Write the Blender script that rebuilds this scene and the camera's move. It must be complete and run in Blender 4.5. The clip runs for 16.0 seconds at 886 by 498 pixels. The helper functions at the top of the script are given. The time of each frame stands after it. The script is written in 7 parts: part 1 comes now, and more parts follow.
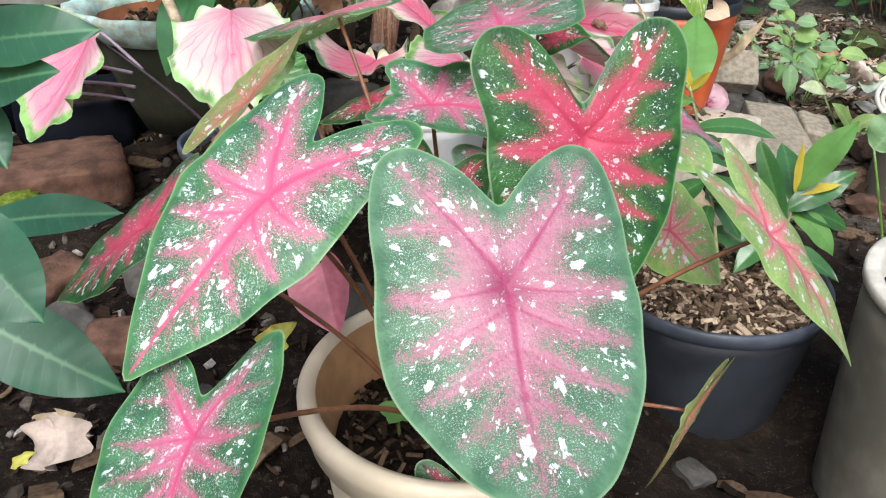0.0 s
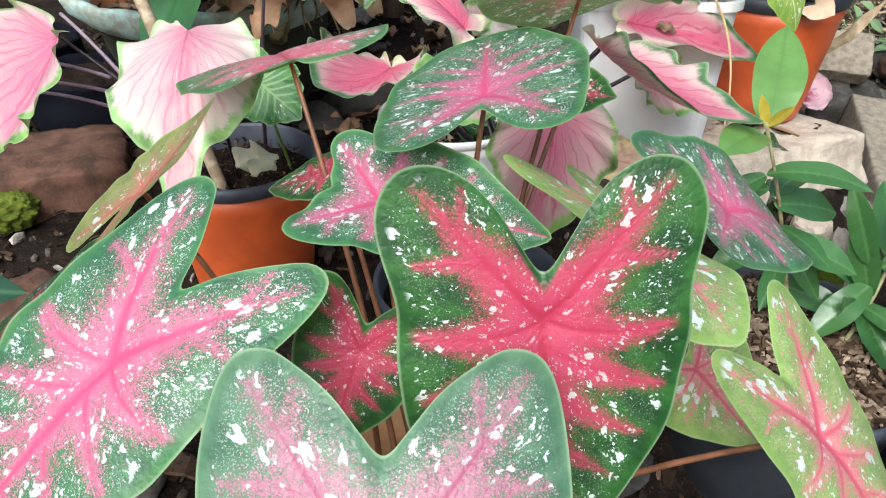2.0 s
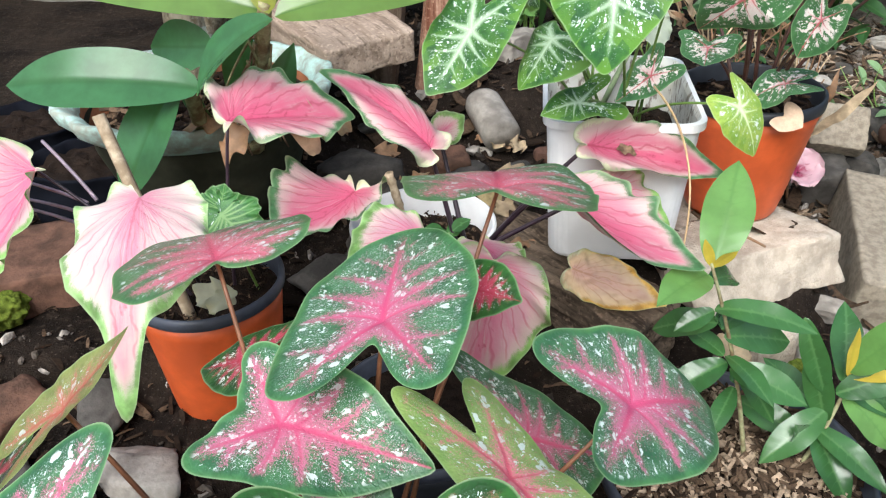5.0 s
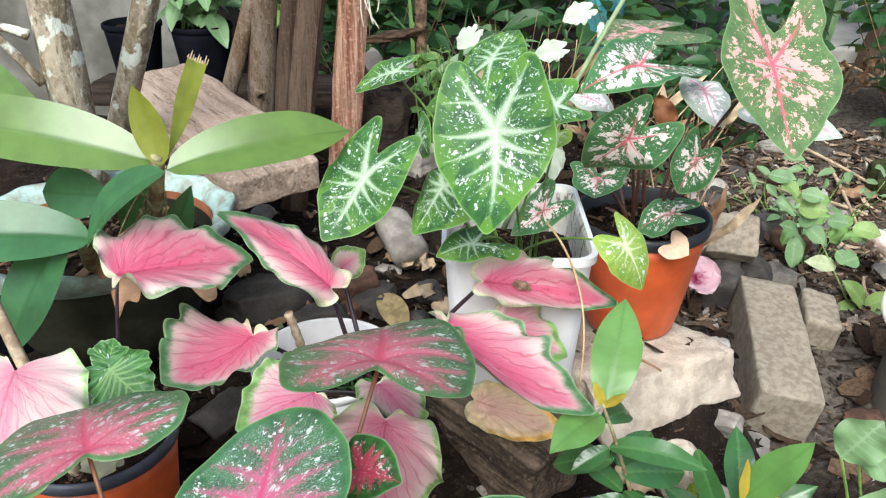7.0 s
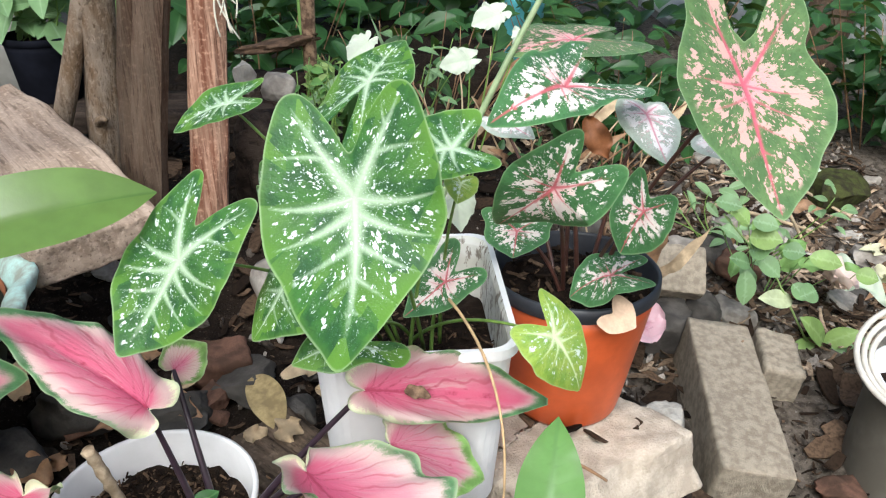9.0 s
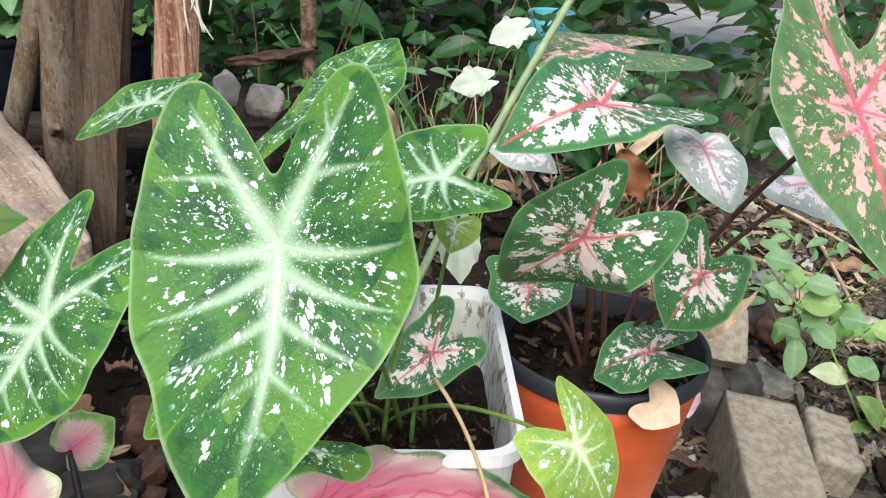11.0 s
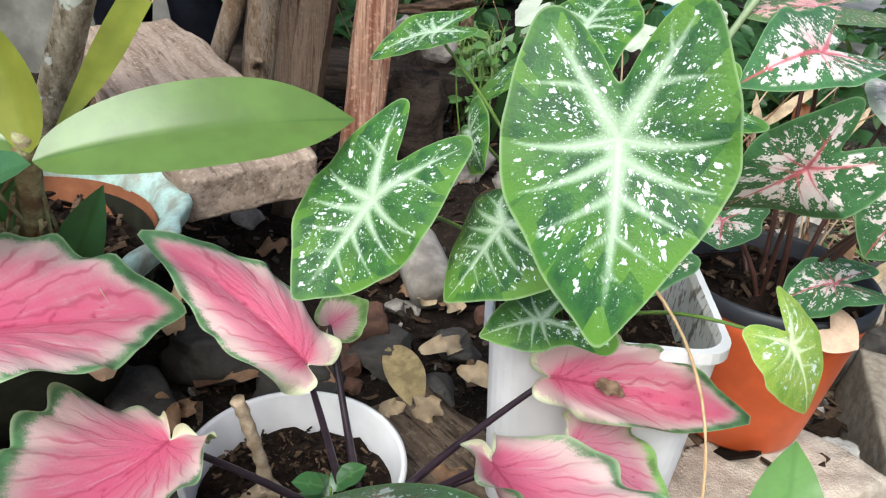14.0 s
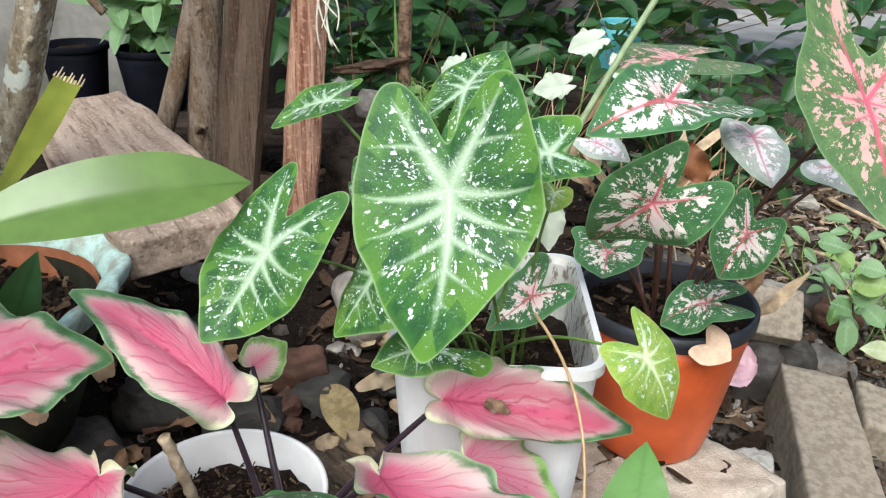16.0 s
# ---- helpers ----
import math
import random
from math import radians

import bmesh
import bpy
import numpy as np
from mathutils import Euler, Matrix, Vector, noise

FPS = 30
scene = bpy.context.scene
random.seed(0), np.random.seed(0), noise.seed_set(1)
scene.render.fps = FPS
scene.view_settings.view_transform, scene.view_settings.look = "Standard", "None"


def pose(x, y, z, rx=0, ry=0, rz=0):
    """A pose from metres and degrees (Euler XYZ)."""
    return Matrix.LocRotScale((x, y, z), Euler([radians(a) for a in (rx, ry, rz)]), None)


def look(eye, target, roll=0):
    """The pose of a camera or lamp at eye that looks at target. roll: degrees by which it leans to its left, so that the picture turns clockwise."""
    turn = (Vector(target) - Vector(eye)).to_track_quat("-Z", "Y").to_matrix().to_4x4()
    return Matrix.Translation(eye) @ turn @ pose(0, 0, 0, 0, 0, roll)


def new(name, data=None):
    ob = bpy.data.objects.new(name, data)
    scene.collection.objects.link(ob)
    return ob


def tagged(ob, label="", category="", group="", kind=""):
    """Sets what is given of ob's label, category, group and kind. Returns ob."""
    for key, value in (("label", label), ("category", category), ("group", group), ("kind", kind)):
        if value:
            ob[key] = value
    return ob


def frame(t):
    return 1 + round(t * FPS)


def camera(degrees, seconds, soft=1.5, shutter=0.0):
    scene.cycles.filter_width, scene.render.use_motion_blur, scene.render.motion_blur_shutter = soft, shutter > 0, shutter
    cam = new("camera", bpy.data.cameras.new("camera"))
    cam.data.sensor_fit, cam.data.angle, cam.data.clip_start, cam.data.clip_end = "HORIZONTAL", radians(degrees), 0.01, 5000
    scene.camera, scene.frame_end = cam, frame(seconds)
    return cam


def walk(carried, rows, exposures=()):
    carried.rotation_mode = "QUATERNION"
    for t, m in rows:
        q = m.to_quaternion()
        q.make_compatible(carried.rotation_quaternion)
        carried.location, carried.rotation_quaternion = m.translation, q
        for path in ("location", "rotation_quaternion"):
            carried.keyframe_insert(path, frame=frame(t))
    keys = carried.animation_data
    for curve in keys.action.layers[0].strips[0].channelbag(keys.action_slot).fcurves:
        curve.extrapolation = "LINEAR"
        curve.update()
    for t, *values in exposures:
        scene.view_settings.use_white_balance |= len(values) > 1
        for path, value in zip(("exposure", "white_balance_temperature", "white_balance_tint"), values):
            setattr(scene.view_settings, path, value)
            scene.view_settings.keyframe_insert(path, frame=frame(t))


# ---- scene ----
cam = camera(59.2, 16.0, soft=1.2)
METRES, EYE, TILT, LEAN, TURN = 1.5, 0.85, -28.0, 0.0, 0.0
ROWS = [
    (0.0, 0.0, 0.0, 0.0, 0.0, 0.0, -0.0),
    (0.5, 0.004, 0.0231, 0.0195, 0.46, -1.25, 0.38),
    (1.0, 0.0025, 0.0409, 0.0358, 0.9, -2.67, 0.26),
    (1.5, 0.0218, 0.0815, 0.0617, 3.72, -4.08, -1.65),
    (2.0, 0.0597, 0.1134, 0.0956, 6.55, -5.05, -3.15),
    (2.5, 0.099, 0.1332, 0.1209, 8.79, -5.39, -3.43),
    (3.0, 0.1163, 0.1385, 0.1357, 9.39, -5.71, -3.37),
    (3.5, 0.1173, 0.1252, 0.1541, 9.59, -5.71, -3.32),
    (6.0, 0.1242, 0.1024, 0.2326, 7.68, -3.24, -4.44),
    (6.5, 0.1329, 0.0963, 0.2468, 5.3, -0.35, -3.06),
    (7.0, 0.1455, 0.1086, 0.2612, 4.06, 0.81, -2.27),
    (7.5, 0.1615, 0.1315, 0.2702, 3.98, 0.85, -3.01),
    (8.0, 0.1665, 0.1772, 0.2851, 3.21, 0.92, -2.83),
    (8.5, 0.1674, 0.2282, 0.3054, 0.71, 1.05, -2.13),
    (9.0, 0.1769, 0.307, 0.3275, -0.91, 1.05, 0.02),
    (11.5, 0.1922, 0.4463, 0.3449, 0.34, 3.72, -3.66),
    (12.0, 0.1707, 0.4373, 0.3435, 0.66, 3.57, -4.07),
    (12.5, 0.1739, 0.4154, 0.331, 1.23, 3.51, -4.15),
    (13.0, 0.1511, 0.391, 0.3228, 2.11, 3.02, -4.83),
    (13.5, 0.1222, 0.3825, 0.3164, 3.69, 1.51, -5.8),
    (14.0, 0.1056, 0.3749, 0.3057, 5.43, 0.36, -7.02),
    (14.5, 0.1162, 0.3601, 0.3092, 5.74, 0.2, -6.96),
    (15.0, 0.1356, 0.3464, 0.318, 5.86, 1.39, -5.81),
    (15.5, 0.1539, 0.3308, 0.3172, 5.27, 3.08, -4.56),
    (16.0, 0.1694, 0.3214, 0.3074, 4.57, 3.71, -3.8),
]
walk(cam, [(t, pose(0, 0, EYE, TILT, LEAN, TURN) @ pose(METRES * x, METRES * y, METRES * z, 90 + pitch, roll, yaw)) for t, x, y, z, yaw, pitch, roll in ROWS],
     [(0.0, 1.02), (2.0, 1.03), (3.3, 1.12), (6.0, 1.11), (9.0, 1.0), (11.5, 0.93), (13.5, 0.95), (16.0, 0.93)])

# ---- light: bright hazy sky with a soft sun, half in the shade of the garden ----
SUN_ELEV, SUN_ROT = 49.0, 188.0
world = bpy.data.worlds.new("sky")
scene.world = world
world.use_nodes = True
wn = world.node_tree.nodes
sky = wn.new("ShaderNodeTexSky")
sky.sky_type = "NISHITA"
sky.sun_disc = False
sky.sun_elevation, sky.sun_rotation = radians(SUN_ELEV), radians(SUN_ROT)
sky.air_density, sky.dust_density, sky.ozone_density = 1.0, 4.0, 1.0
world.node_tree.links.new(sky.outputs[0], wn["Background"].inputs[0])
wn["Background"].inputs[1].default_value = 0.11
sun = new("sun", bpy.data.lights.new("sun", "SUN"))
sun.data.energy, sun.data.angle, sun.data.color = 1.9, radians(38), (0.87, 0.955, 1.0)
az = radians(SUN_ROT)
sun_dir = Vector((math.sin(az) * math.cos(radians(SUN_ELEV)), math.cos(az) * math.cos(radians(SUN_ELEV)), math.sin(radians(SUN_ELEV))))
sun.matrix_world = look(sun_dir * 10, (0, 0, 0))
scene.view_settings.exposure = 0.95

# ---- node helpers ----
def material(name):
    m = bpy.data.materials.new(name)
    m.use_nodes = True
    return m, m.node_tree, m.node_tree.nodes["Principled BSDF"]


def nd(nt, kind, **inputs):
    n = nt.nodes.new("ShaderNode" + kind)
    for key, value in inputs.items():
        sock = n.inputs[int(key[1:])] if key[0] == "i" and key[1:].isdigit() else n.inputs[key.replace("_", " ")]
        if isinstance(value, bpy.types.NodeSocket):
            nt.links.new(value, sock)
        else:
            sock.default_value = value
    return n


def calc(nt, op, a, b=0.0, c=0.0):
    n = nd(nt, "Math", i0=a, i1=b, i2=c)
    n.operation = op
    return n.outputs[0]


def smooth(nt, value, lo, hi, to_lo=0.0, to_hi=1.0):
    n = nd(nt, "MapRange", Value=value, From_Min=lo, From_Max=hi, To_Min=to_lo, To_Max=to_hi)
    n.interpolation_type = "SMOOTHSTEP"
    return n.outputs[0]


def mix(nt, fac, a, b, blend="MIX"):
    n = nt.nodes.new("ShaderNodeMix")
    n.data_type, n.blend_type = "RGBA", blend
    for sock, value in ((n.inputs[0], fac), (n.inputs[6], a), (n.inputs[7], b)):
        if isinstance(value, bpy.types.NodeSocket):
            nt.links.new(value, sock)
        else:
            sock.default_value = (*value, 1) if isinstance(value, tuple) and len(value) == 3 else value
    return n.outputs[2]


def noise_of(nt, vec, scale, detail=3.0, rough=0.55, dist=0.0):
    return nd(nt, "TexNoise", Vector=vec, Scale=scale, Detail=detail, Roughness=rough, Distortion=dist).outputs[0]


def attr(nt, name, out="Fac"):
    n = nt.nodes.new("ShaderNodeAttribute")
    n.attribute_name = name
    return n.outputs[out]


def object_vec(nt):
    """Object coordinates, shifted at random from object to object."""
    co = nt.nodes.new("ShaderNodeTexCoord").outputs["Object"]
    rnd = nt.nodes.new("ShaderNodeObjectInfo").outputs["Random"]
    add = nt.nodes.new("ShaderNodeVectorMath")
    add.operation = "ADD"
    nt.links.new(co, add.inputs[0])
    off = nd(nt, "CombineXYZ", X=calc(nt, "MULTIPLY", rnd, 7.3), Y=calc(nt, "MULTIPLY", rnd, 3.1))
    nt.links.new(off.outputs[0], add.inputs[1])
    return add.outputs[0], rnd


def bump(nt, bsdf, height, strength, dist=0.001):
    b = nd(nt, "Bump", Strength=strength, Distance=dist, Height=height)
    nt.links.new(b.outputs[0], bsdf.inputs["Normal"])


def plain(name, colour, rough=0.6, vary=0.25, scale=30.0, bumps=0.15, dark=None, metal=0.0, spec=0.5, fine=True):
    """A surface of one colour with grain and blotches at two scales."""
    m, nt, b = material(name)
    vec, rnd = object_vec(nt)
    n1 = noise_of(nt, vec, scale, 4)
    n2 = noise_of(nt, vec, scale * 6, 4)
    dk = dark or tuple(c * (1 - vary) for c in colour)
    lt = tuple(min(1, c * (1 + vary * 0.5)) for c in colour)
    col = mix(nt, smooth(nt, n1, 0.35, 0.65), dk, lt)
    if fine:
        col = mix(nt, smooth(nt, n2, 0.3, 0.7, 0.35, 0.0), col, dk)
    col = mix(nt, calc(nt, "MULTIPLY", rnd, 0.25), col, tuple(c * 0.6 for c in colour))
    nt.links.new(col, b.inputs["Base Color"])
    b.inputs["Roughness"].default_value, b.inputs["Metallic"].default_value = rough, metal
    b.inputs["Specular IOR Level"].default_value = spec if rough < 0.7 else spec * 0.2
    bump(nt, b, n2, bumps, 0.001 if bumps < 0.6 else 0.003)
    return m


def leafy(nt, bsdf, colour, amount=0.35, rough=0.35, spec=0.28):
    """Finish of a thin leaf: gloss above, light let through."""
    nt.links.new(colour, bsdf.inputs["Base Color"])
    bsdf.inputs["Roughness"].default_value = rough
    bsdf.inputs["Specular IOR Level"].default_value = spec
    tr = nd(nt, "BsdfTranslucent", Color=mix(nt, 0.35, colour, (0.35, 0.45, 0.05), "MIX"))
    ms = nd(nt, "MixShader", i0=amount, i1=bsdf.outputs[0], i2=tr.outputs[0])
    nt.links.new(ms.outputs[0], nt.nodes["Material Output"].inputs[0])


def star_leaf(name, pink, vein, green, patch, edge, spread, spots, fine, spot_size=150.0, rough=0.36, spot_col=(0.68, 0.77, 0.72), blotch=0.0, dither=0.15, line=0.030, grit=4.5, fall=1.0, glow=0.0, mosaic=0.0, core=0.0, net_line=0.42, through_light=0.2, spec=0.32):
    """Caladium leaf: coloured star along the veins that breaks up into dust, mottled green field, pale flecks."""
    m, nt, b = material(name)
    vec, rnd = object_vec(nt)
    v, rim, rad, flow = attr(nt, "vein"), attr(nt, "rim"), attr(nt, "rad"), attr(nt, "flow", "Vector")
    n1 = noise_of(nt, vec, 55, 4)
    n2 = noise_of(nt, flow, 420, 3)
    n3 = noise_of(nt, vec, 1100, 2)
    # how coloured the leaf is here: most at the heart, least between the veins near the border
    zone = calc(nt, "ADD", v, calc(nt, "MULTIPLY", calc(nt, "SUBTRACT", n1, 0.5), 0.07))
    wide = calc(nt, "MULTIPLY", spread, calc(nt, "POWER", calc(nt, "MAXIMUM", calc(nt, "SUBTRACT", 1.12, rad), 0.0), fall))
    amount = smooth(nt, calc(nt, "SUBTRACT", zone, wide), -dither, dither * 0.55, 1.0, 0.0)
    star = smooth(nt, calc(nt, "ADD", amount, calc(nt, "MULTIPLY", calc(nt, "SUBTRACT", calc(nt, "ADD", calc(nt, "MULTIPLY", n3, 0.6), calc(nt, "MULTIPLY", n2, 0.4)), 0.5), grit)), 0.15, 0.85)
    star = calc(nt, "MULTIPLY", star, smooth(nt, rim, 0.003, 0.011))
    g = mix(nt, smooth(nt, noise_of(nt, flow, 70, 3), 0.38, 0.62), green, patch)
    g = mix(nt, smooth(nt, n2, 0.45, 0.7, 0.0, 0.35), g, tuple(c * 0.5 for c in green))
    if mosaic:
        # small fields between the side veins, some yellower than others, most of them far from the heart
        cells = nd(nt, "TexVoronoi", Vector=flow, Scale=90.0)
        pale = calc(nt, "MULTIPLY", smooth(nt, nd(nt, "SeparateColor", i0=cells.outputs["Color"]).outputs[1], 0.45, 0.60), smooth(nt, rad, 0.25, 0.8, 0.1, mosaic))
        g = mix(nt, pale, g, edge)
    g = mix(nt, smooth(nt, calc(nt, "ADD", rim, calc(nt, "MULTIPLY", calc(nt, "SUBTRACT", n1, 0.5), 0.012)), 0.0, 0.006, 0.35, 0.0), g, edge)
    col = mix(nt, star, g, pink)
    shade = mix(nt, smooth(nt, n1, 0.35, 0.65), pink, tuple(0.5 * (p + q) for p, q in zip(pink, vein)))
    col = mix(nt, calc(nt, "MULTIPLY", star, 0.6), col, shade)
    if glow:
        # soft whitish bloom along the main veins, widest at the heart
        reach_ = calc(nt, "MULTIPLY", glow, calc(nt, "MAXIMUM", calc(nt, "SUBTRACT", 1.2, rad), 0.12))
        bloom = smooth(nt, calc(nt, "DIVIDE", calc(nt, "ADD", v, calc(nt, "MULTIPLY", calc(nt, "SUBTRACT", n3, 0.5), 0.05)), reach_), 0.0, 1.0, 0.72, 0.0)
        col = mix(nt, bloom, col, vein)
    if core:
        col = mix(nt, smooth(nt, calc(nt, "ADD", rad, calc(nt, "MULTIPLY", calc(nt, "SUBTRACT", n1, 0.5), 0.15)), 0.01, 0.20, core, 0.0), col, tuple(c * 0.7 for c in vein))
    warp = nd(nt, "TexNoise", Vector=flow, Scale=260.0, Detail=3.0)
    wv = nt.nodes.new("ShaderNodeVectorMath")
    wv.operation = "MULTIPLY_ADD"
    nt.links.new(warp.outputs[1], wv.inputs[0])
    wv.inputs[1].default_value = (0.009, 0.009, 0.009)
    nt.links.new(flow, wv.inputs[2])
    if blotch:
        bl = nd(nt, "TexNoise", Vector=wv.outputs[0], Scale=70.0, Detail=2.2, Roughness=0.58).outputs[0]
        near = calc(nt, "SUBTRACT", calc(nt, "MULTIPLY", calc(nt, "SUBTRACT", 0.75, rad), 0.13), calc(nt, "MULTIPLY", v, 0.45))
        bm_ = smooth(nt, calc(nt, "ADD", bl, near), 0.63 - blotch * 0.2, 0.66 - blotch * 0.2)
        bm_ = calc(nt, "MULTIPLY", bm_, smooth(nt, rim, 0.005, 0.012))
        heart = smooth(nt, rad, 0.04, 0.36, 0.5, 0.0)
        col = mix(nt, bm_, col, mix(nt, heart, spot_col, pink))
    col = mix(nt, smooth(nt, calc(nt, "ADD", v, calc(nt, "MULTIPLY", calc(nt, "SUBTRACT", n2, 0.5), 0.014)), 0.008, line + 0.012, 0.9, 0.0), col, vein)
    dust = calc(nt, "MULTIPLY", smooth(nt, n3, 0.54, 0.66), smooth(nt, noise_of(nt, vec, 38, 2), 0.30, 0.50))
    dust = calc(nt, "MULTIPLY", calc(nt, "MULTIPLY", dust, smooth(nt, rim, 0.004, 0.011)), calc(nt, "SUBTRACT", 1.0, calc(nt, "MULTIPLY", star, 0.75)))
    col = mix(nt, calc(nt, "MULTIPLY", dust, calc(nt, "MULTIPLY", smooth(nt, v, 0.02, 0.06), fine)), col, spot_col)
    clear = calc(nt, "MULTIPLY", smooth(nt, v, 0.014, 0.03), smooth(nt, rim, 0.004, 0.009))
    clump = calc(nt, "MULTIPLY", calc(nt, "SUBTRACT", noise_of(nt, vec, 30, 2), 0.5), 0.7)
    for scale, share, grow in ((spot_size * 0.75, spots * 0.75, 0.42), (spot_size * 1.8, spots * 0.8, 0.36)):
        vo = nd(nt, "TexVoronoi", Vector=wv.outputs[0], Scale=scale)
        pick = calc(nt, "ADD", nd(nt, "SeparateColor", i0=vo.outputs["Color"]).outputs[0], clump)
        size = calc(nt, "MULTIPLY", smooth(nt, pick, 0.9 - share * 1.3, 1.05), grow)
        fleck = smooth(nt, calc(nt, "SUBTRACT", calc(nt, "ADD", size, 0.05), vo.outputs["Distance"]), 0.0, 0.06)
        fleck = calc(nt, "MULTIPLY", calc(nt, "MULTIPLY", fleck, smooth(nt, pick, 1.0 - share, 1.01 - share)), clear)
        col = mix(nt, calc(nt, "MULTIPLY", fleck, calc(nt, "SUBTRACT", 1.0, calc(nt, "MULTIPLY", amount, 0.55))), col, spot_col)
    net = nd(nt, "TexVoronoi", Vector=wv.outputs[0], Scale=150.0)
    net.feature = "DISTANCE_TO_EDGE"
    web = calc(nt, "MULTIPLY", smooth(nt, net.outputs["Distance"], 0.0, 0.05, net_line, 0.0), star)
    col = mix(nt, web, col, vein)
    col = mix(nt, smooth(nt, rim, 0.0004, 0.0016, 0.35, 0.0), col, (0.45, 0.58, 0.34))
    leafy(nt, b, col, through_light, rough, spec)
    net = nd(nt, "TexVoronoi", Vector=vec, Scale=210.0)
    net.feature = "DISTANCE_TO_EDGE"
    hgt = calc(nt, "ADD", calc(nt, "MULTIPLY", n2, 0.4), smooth(nt, v, 0.0, 0.09))
    bump(nt, b, calc(nt, "ADD", hgt, calc(nt, "MULTIPLY", smooth(nt, net.outputs["Distance"], 0.0, 0.3), 0.22)), 0.5, 0.0014)
    return m


def ruffled_leaf(name, heart, vein, field, pale, edge, reach=0.55, border=0.012):
    """Pink leaf whose field pales towards a wavy green border, with darker veins in streaks."""
    m, nt, b = material(name)
    vec, rnd = object_vec(nt)
    v, rim, rad, side, flow = attr(nt, "vein"), attr(nt, "rim"), attr(nt, "rad"), attr(nt, "side"), attr(nt, "flow", "Vector")
    n1, n2 = noise_of(nt, vec, 40, 4), noise_of(nt, vec, 300, 3)
    mp = nd(nt, "Mapping", Vector=flow)
    mp.inputs["Scale"].default_value = (0.25, 1.6, 1.0)
    streak = noise_of(nt, mp.outputs[0], 130, 4, 0.6)
    fine = noise_of(nt, vec, 1300, 2)
    wob = calc(nt, "ADD", calc(nt, "MULTIPLY", calc(nt, "SUBTRACT", streak, 0.5), 0.9), calc(nt, "MULTIPLY", calc(nt, "SUBTRACT", n1, 0.5), 0.5))
    col = mix(nt, smooth(nt, calc(nt, "ADD", side, wob), 0.0, reach), heart, field)
    col = mix(nt, smooth(nt, streak, 0.55, 0.72, 0.0, 0.35), col, pale)
    # pale band inside the border
    inner = calc(nt, "ADD", rim, calc(nt, "MULTIPLY", wob, 0.022))
    col = mix(nt, smooth(nt, inner, border, border * 3.2, 0.70, 0.0), col, pale)
    col = mix(nt, smooth(nt, calc(nt, "ADD", v, calc(nt, "MULTIPLY", calc(nt, "SUBTRACT", n2, 0.5), 0.016)), 0.003, 0.0145, 0.95, 0.0), col, vein)
    # fine side veins that fan out from the base
    across = nd(nt, "SeparateXYZ", Vector=flow).outputs[1]
    turn = calc(nt, "ADD", calc(nt, "MULTIPLY", across, 72.0), calc(nt, "MULTIPLY", calc(nt, "SUBTRACT", noise_of(nt, vec, 32, 2), 0.5), 1.3))
    tri_ = calc(nt, "ABSOLUTE", calc(nt, "SUBTRACT", calc(nt, "FRACT", turn), 0.5))
    lines = calc(nt, "MULTIPLY", smooth(nt, tri_, 0.02, 0.12, 0.55, 0.0), smooth(nt, rim, 0.004, 0.02))
    col = mix(nt, calc(nt, "MULTIPLY", lines, smooth(nt, rad, 0.08, 0.3)), col, vein)
    far = smooth(nt, calc(nt, "ADD", rad, calc(nt, "MULTIPLY", calc(nt, "SUBTRACT", n1, 0.5), 0.3)), 0.12, 0.38)
    wide = calc(nt, "MULTIPLY", border, smooth(nt, rad, 0.40, 1.02, 0.65, 2.1))
    depth = calc(nt, "DIVIDE", calc(nt, "ADD", rim, calc(nt, "ADD", calc(nt, "MULTIPLY", wob, 0.016), calc(nt, "MULTIPLY", calc(nt, "SUBTRACT", fine, 0.5), 0.012))), wide)
    green = smooth(nt, depth, 0.40, 1.20, 1.0, 0.0)
    ec = mix(nt, far, (0.80, 0.80, 0.55), mix(nt, smooth(nt, n1, 0.35, 0.62), edge, tuple(min(1, c * 2.1) for c in edge)))
    ec = mix(nt, smooth(nt, rim, 0.0, 0.0025, 0.6, 0.0), ec, (0.45, 0.55, 0.32))
    col = mix(nt, green, col, ec)
    leafy(nt, b, col, 0.28, 0.42)
    bump(nt, b, calc(nt, "ADD", calc(nt, "ADD", calc(nt, "MULTIPLY", n2, 0.5), streak), smooth(nt, v, 0.0, 0.06)), 0.45, 0.0016)
    return m


def green_leaf(name, colour, rib, pale=None, rough=0.3, ribs=0.75, trans=0.25, spec=0.35, rib_wide=0.03):
    m, nt, b = material(name)
    vec, rnd = object_vec(nt)
    v, rim = attr(nt, "vein"), attr(nt, "rim")
    n1 = noise_of(nt, vec, 30, 4)
    col = mix(nt, smooth(nt, n1, 0.3, 0.7), colour, tuple(c * 0.65 for c in colour))
    col = mix(nt, calc(nt, "MULTIPLY", rnd, 0.5), col, pale or tuple(min(1, c * 1.6) for c in colour))
    col = mix(nt, smooth(nt, v, rib_wide * 0.2, rib_wide, ribs, 0.0), col, rib)
    leafy(nt, b, col, trans, rough, spec)
    bump(nt, b, calc(nt, "ADD", calc(nt, "MULTIPLY", noise_of(nt, vec, 250, 2), 0.4), smooth(nt, v, 0.0, 0.08)), 0.2, 0.001)
    return m


